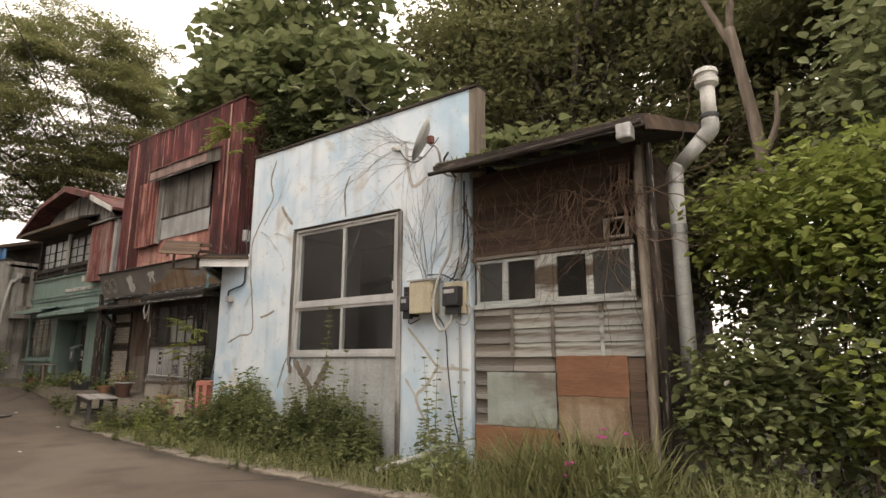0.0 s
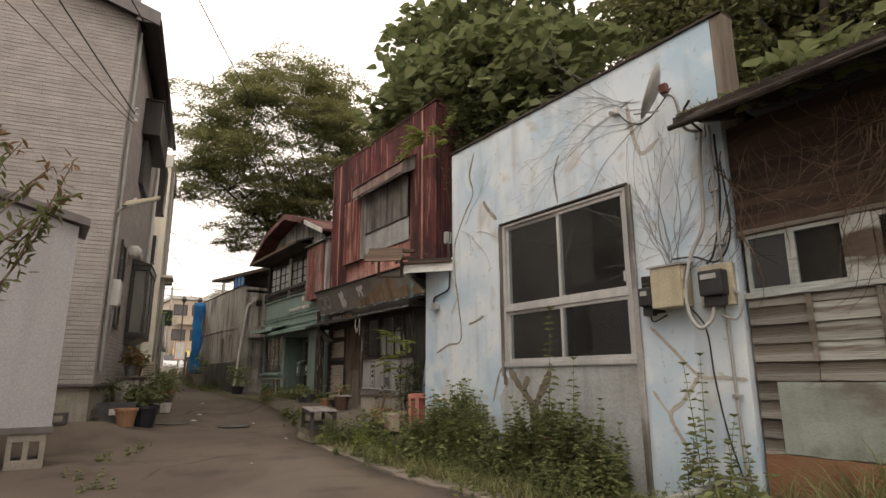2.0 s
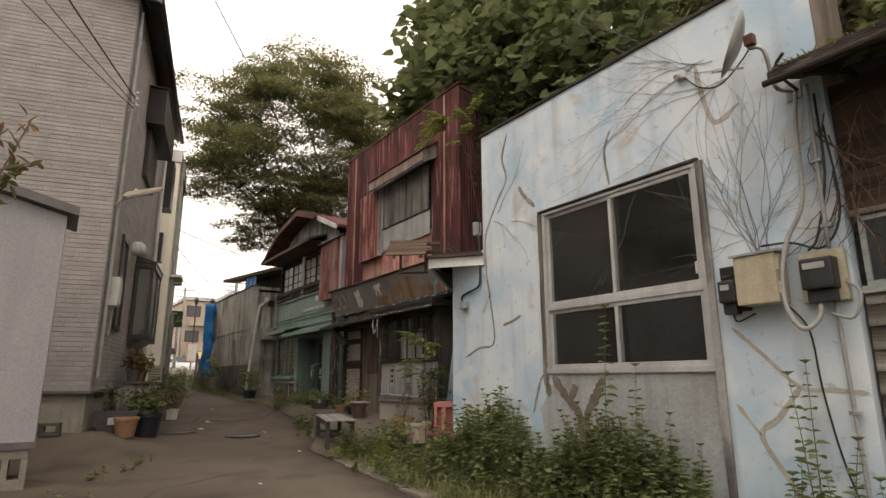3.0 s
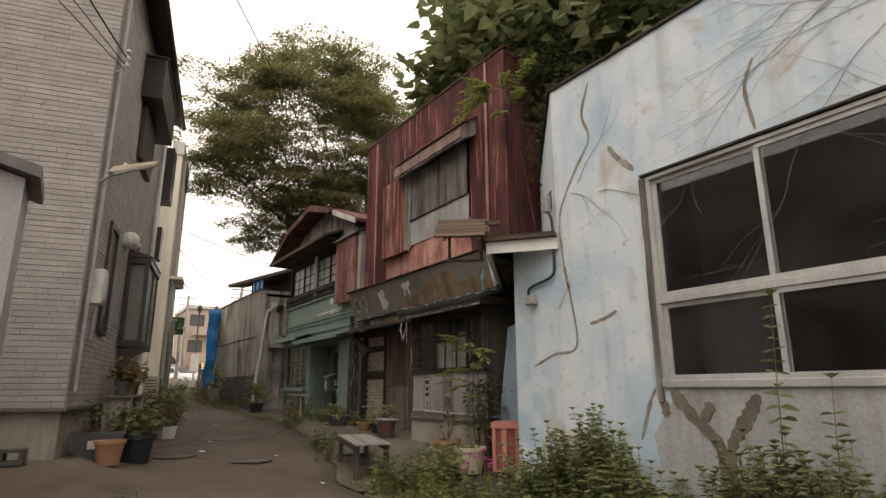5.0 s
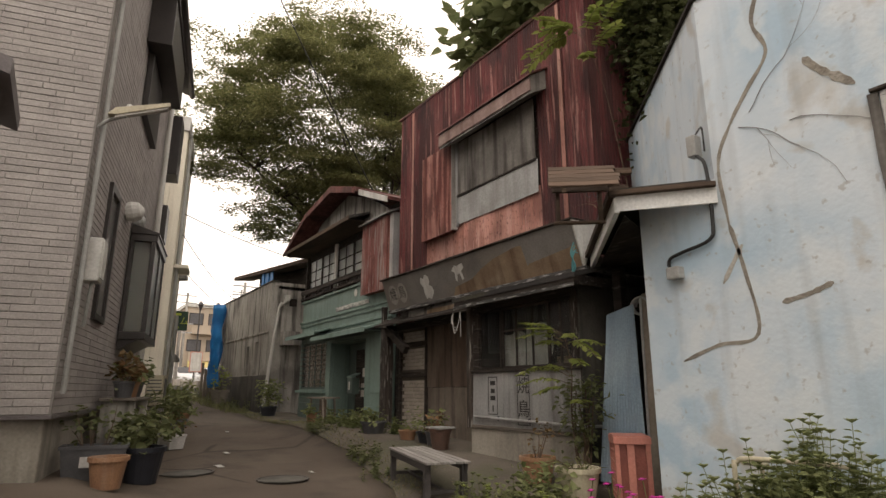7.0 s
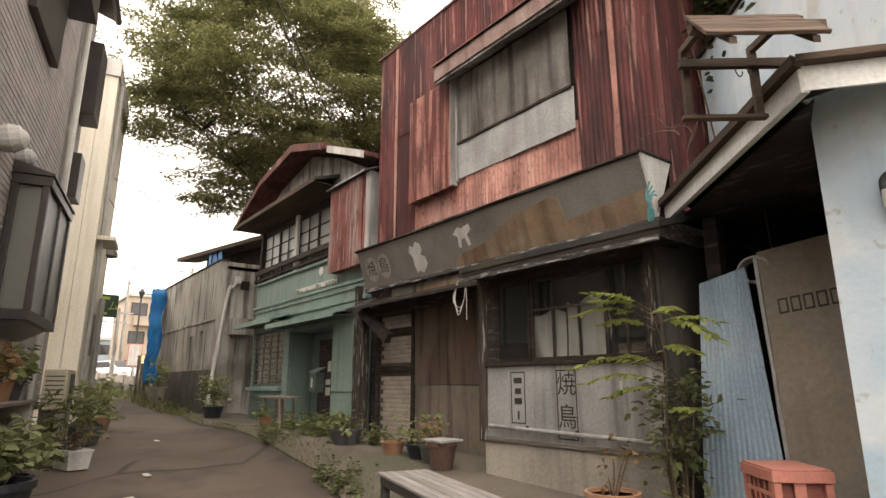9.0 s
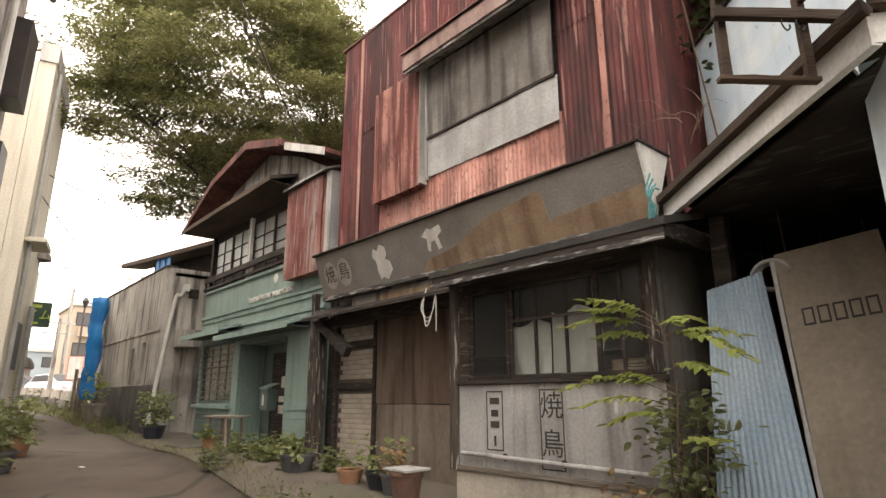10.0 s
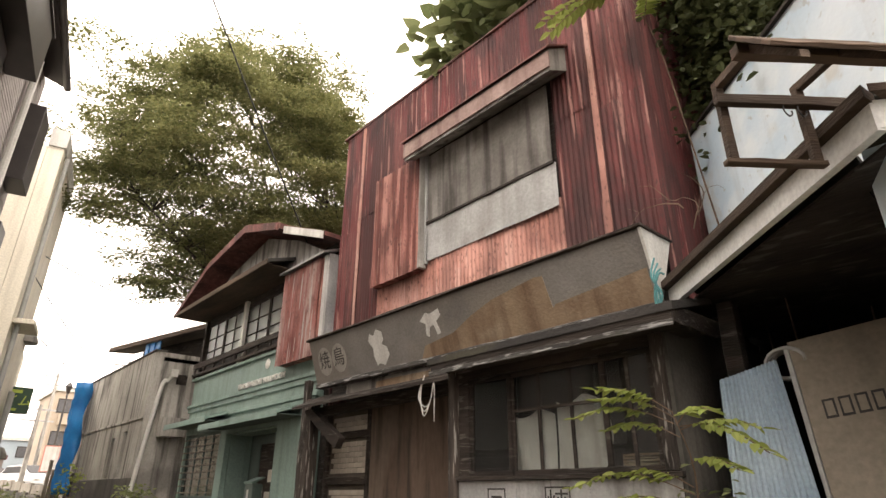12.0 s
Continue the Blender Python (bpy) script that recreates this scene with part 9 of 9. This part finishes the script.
M_CAR_WHITE = plain("white_car_paint", (0.72, 0.72, 0.72), (0.7, 0.7, 0.7), 2, 0.25, 0, 80, 0.01)
M_CAR_GREY = plain("dark_grey_car_paint", (0.08, 0.085, 0.09), (0.07, 0.075, 0.08), 2, 0.25, 0, 80, 0.01)
car(-54.0, 10.2, 20, M_CAR_WHITE, "white hatchback parked beyond the wall")
car(-55.0, 13.0, 15, M_CAR_WHITE, "white hatchback parked beyond the wall")
car(-58.0, 8.2, 60, M_CAR_GREY, "dark grey car parked at the end of the lane")
car(-50.0, 14.5, 20, M_CAR_WHITE, "white car parked beyond the wall")
for x, y, h in ((-45.2, 9.75, 5.6), ):
    sl = thing("street_lamp", pose(x, y, ground_z(x, y)), "dark street lamp post with two lantern heads", "street lamp")
    part("post", tube([(0, 0, 0), (0, 0, h)], [0.07, 0.045], 8), M_BROWN_METAL, sl)
    part("arm", tube([(0, -0.05, h - 0.25), (0, 1.1, h - 0.25)], 0.03, 6), M_BROWN_METAL, sl)
    for yy in (0.0, 1.1):
        hd = part("lantern", lathe([(0.06, h - 0.55), (0.16, h - 0.2), (0.2, h - 0.18), (0.05, h + 0.05)], 10, None, (0, yy)), M_BROWN_METAL, sl)
for x, y, h in ((-47.5, 9.0, 4.6), (-60.0, 16.0, 9.0), (-44.0, 12.2, 7.0), (-58.0, 11.0, 8.0)):
    up = thing("utility_pole", pose(x, y, ground_z(x, y)), "slim concrete utility pole with crossarms", "utility pole", "poles")
    part("pole", tube([(0, 0, -0.2), (0, 0, h)], [0.14, 0.09], 8), M_CONC, up)
    for z in (h - 0.3, h - 0.9):
        part("crossarm", box(-0.05, 0.05, -0.8, 0.8, z, z + 0.08), M_ZINC, up)
ant = thing("rooftop_aerial", pose(-45.0, 13.2, 4.0), "thin television aerial on a mast", "aerial")
part("mast", tube([(0, 0, -3), (0, 0, 3.4)], 0.03, 5), M_ZINC, ant)
for z in (2.6, 2.9, 3.2):
    part("element", tube([(0, -0.7, z), (0, 0.7, z)], 0.015, 4), M_ZINC, ant)
bb = thing("red_frame_sign", pose(-42.0, 9.2, ground_z(-42, 9.2)), "thin red-framed board by the wall", "sign")
part("frame", box(-0.03, 0.03, -0.35, 0.35, 1.0, 2.2, 0.01), M_CRATE, bb)
part("board", box(0.031, 0.035, -0.3, 0.3, 1.05, 2.15), M_WHITE, bb)
part("leg", box(-0.03, 0.03, -0.03, 0.03, -0.1, 0.999), M_ZINC, bb)
for k in range(4):
    bl = thing("timber_stack", pose(-29.6 - 0.5 * k, 7.55 - 0.03 * k, ground_z(-29.6, 7.5)), "old boards and props leaning at the store's end", "timber", "props by the store")
    part("prop", rough_box(-0.05, 0.05, -0.05, 0.05, 0, 1.2 + 0.3 * (k % 2), 4, 0.006, 0.006), M_WOOD_POST, bl)

# ---- tiles of the entrance wall ----
tile_bm = box(-0.066, 0.066, -0.006, 0.006, -0.032, 0.032, 0.003)
first = part("tile", tile_bm, M_TILE, red)
tile_mesh = first.data
bpy.data.objects.remove(first)
row = 0
z = 0.42
while z < 2.44:
    x = -15.53 + (0.07 if row % 2 else 0.0)
    while x < -14.6:
        if not (1.44 < z < 1.64 or 2.04 < z < 2.24):
            tl = new("tile", tile_mesh)
            tl.parent = red
            tl.matrix_local = pose(x + 0.07, 8.328 + random.uniform(-0.001, 0.001), z, random.uniform(-0.7, 0.7), 0, random.uniform(-0.7, 0.7))
        x += 0.138
    z += 0.07
    row += 1
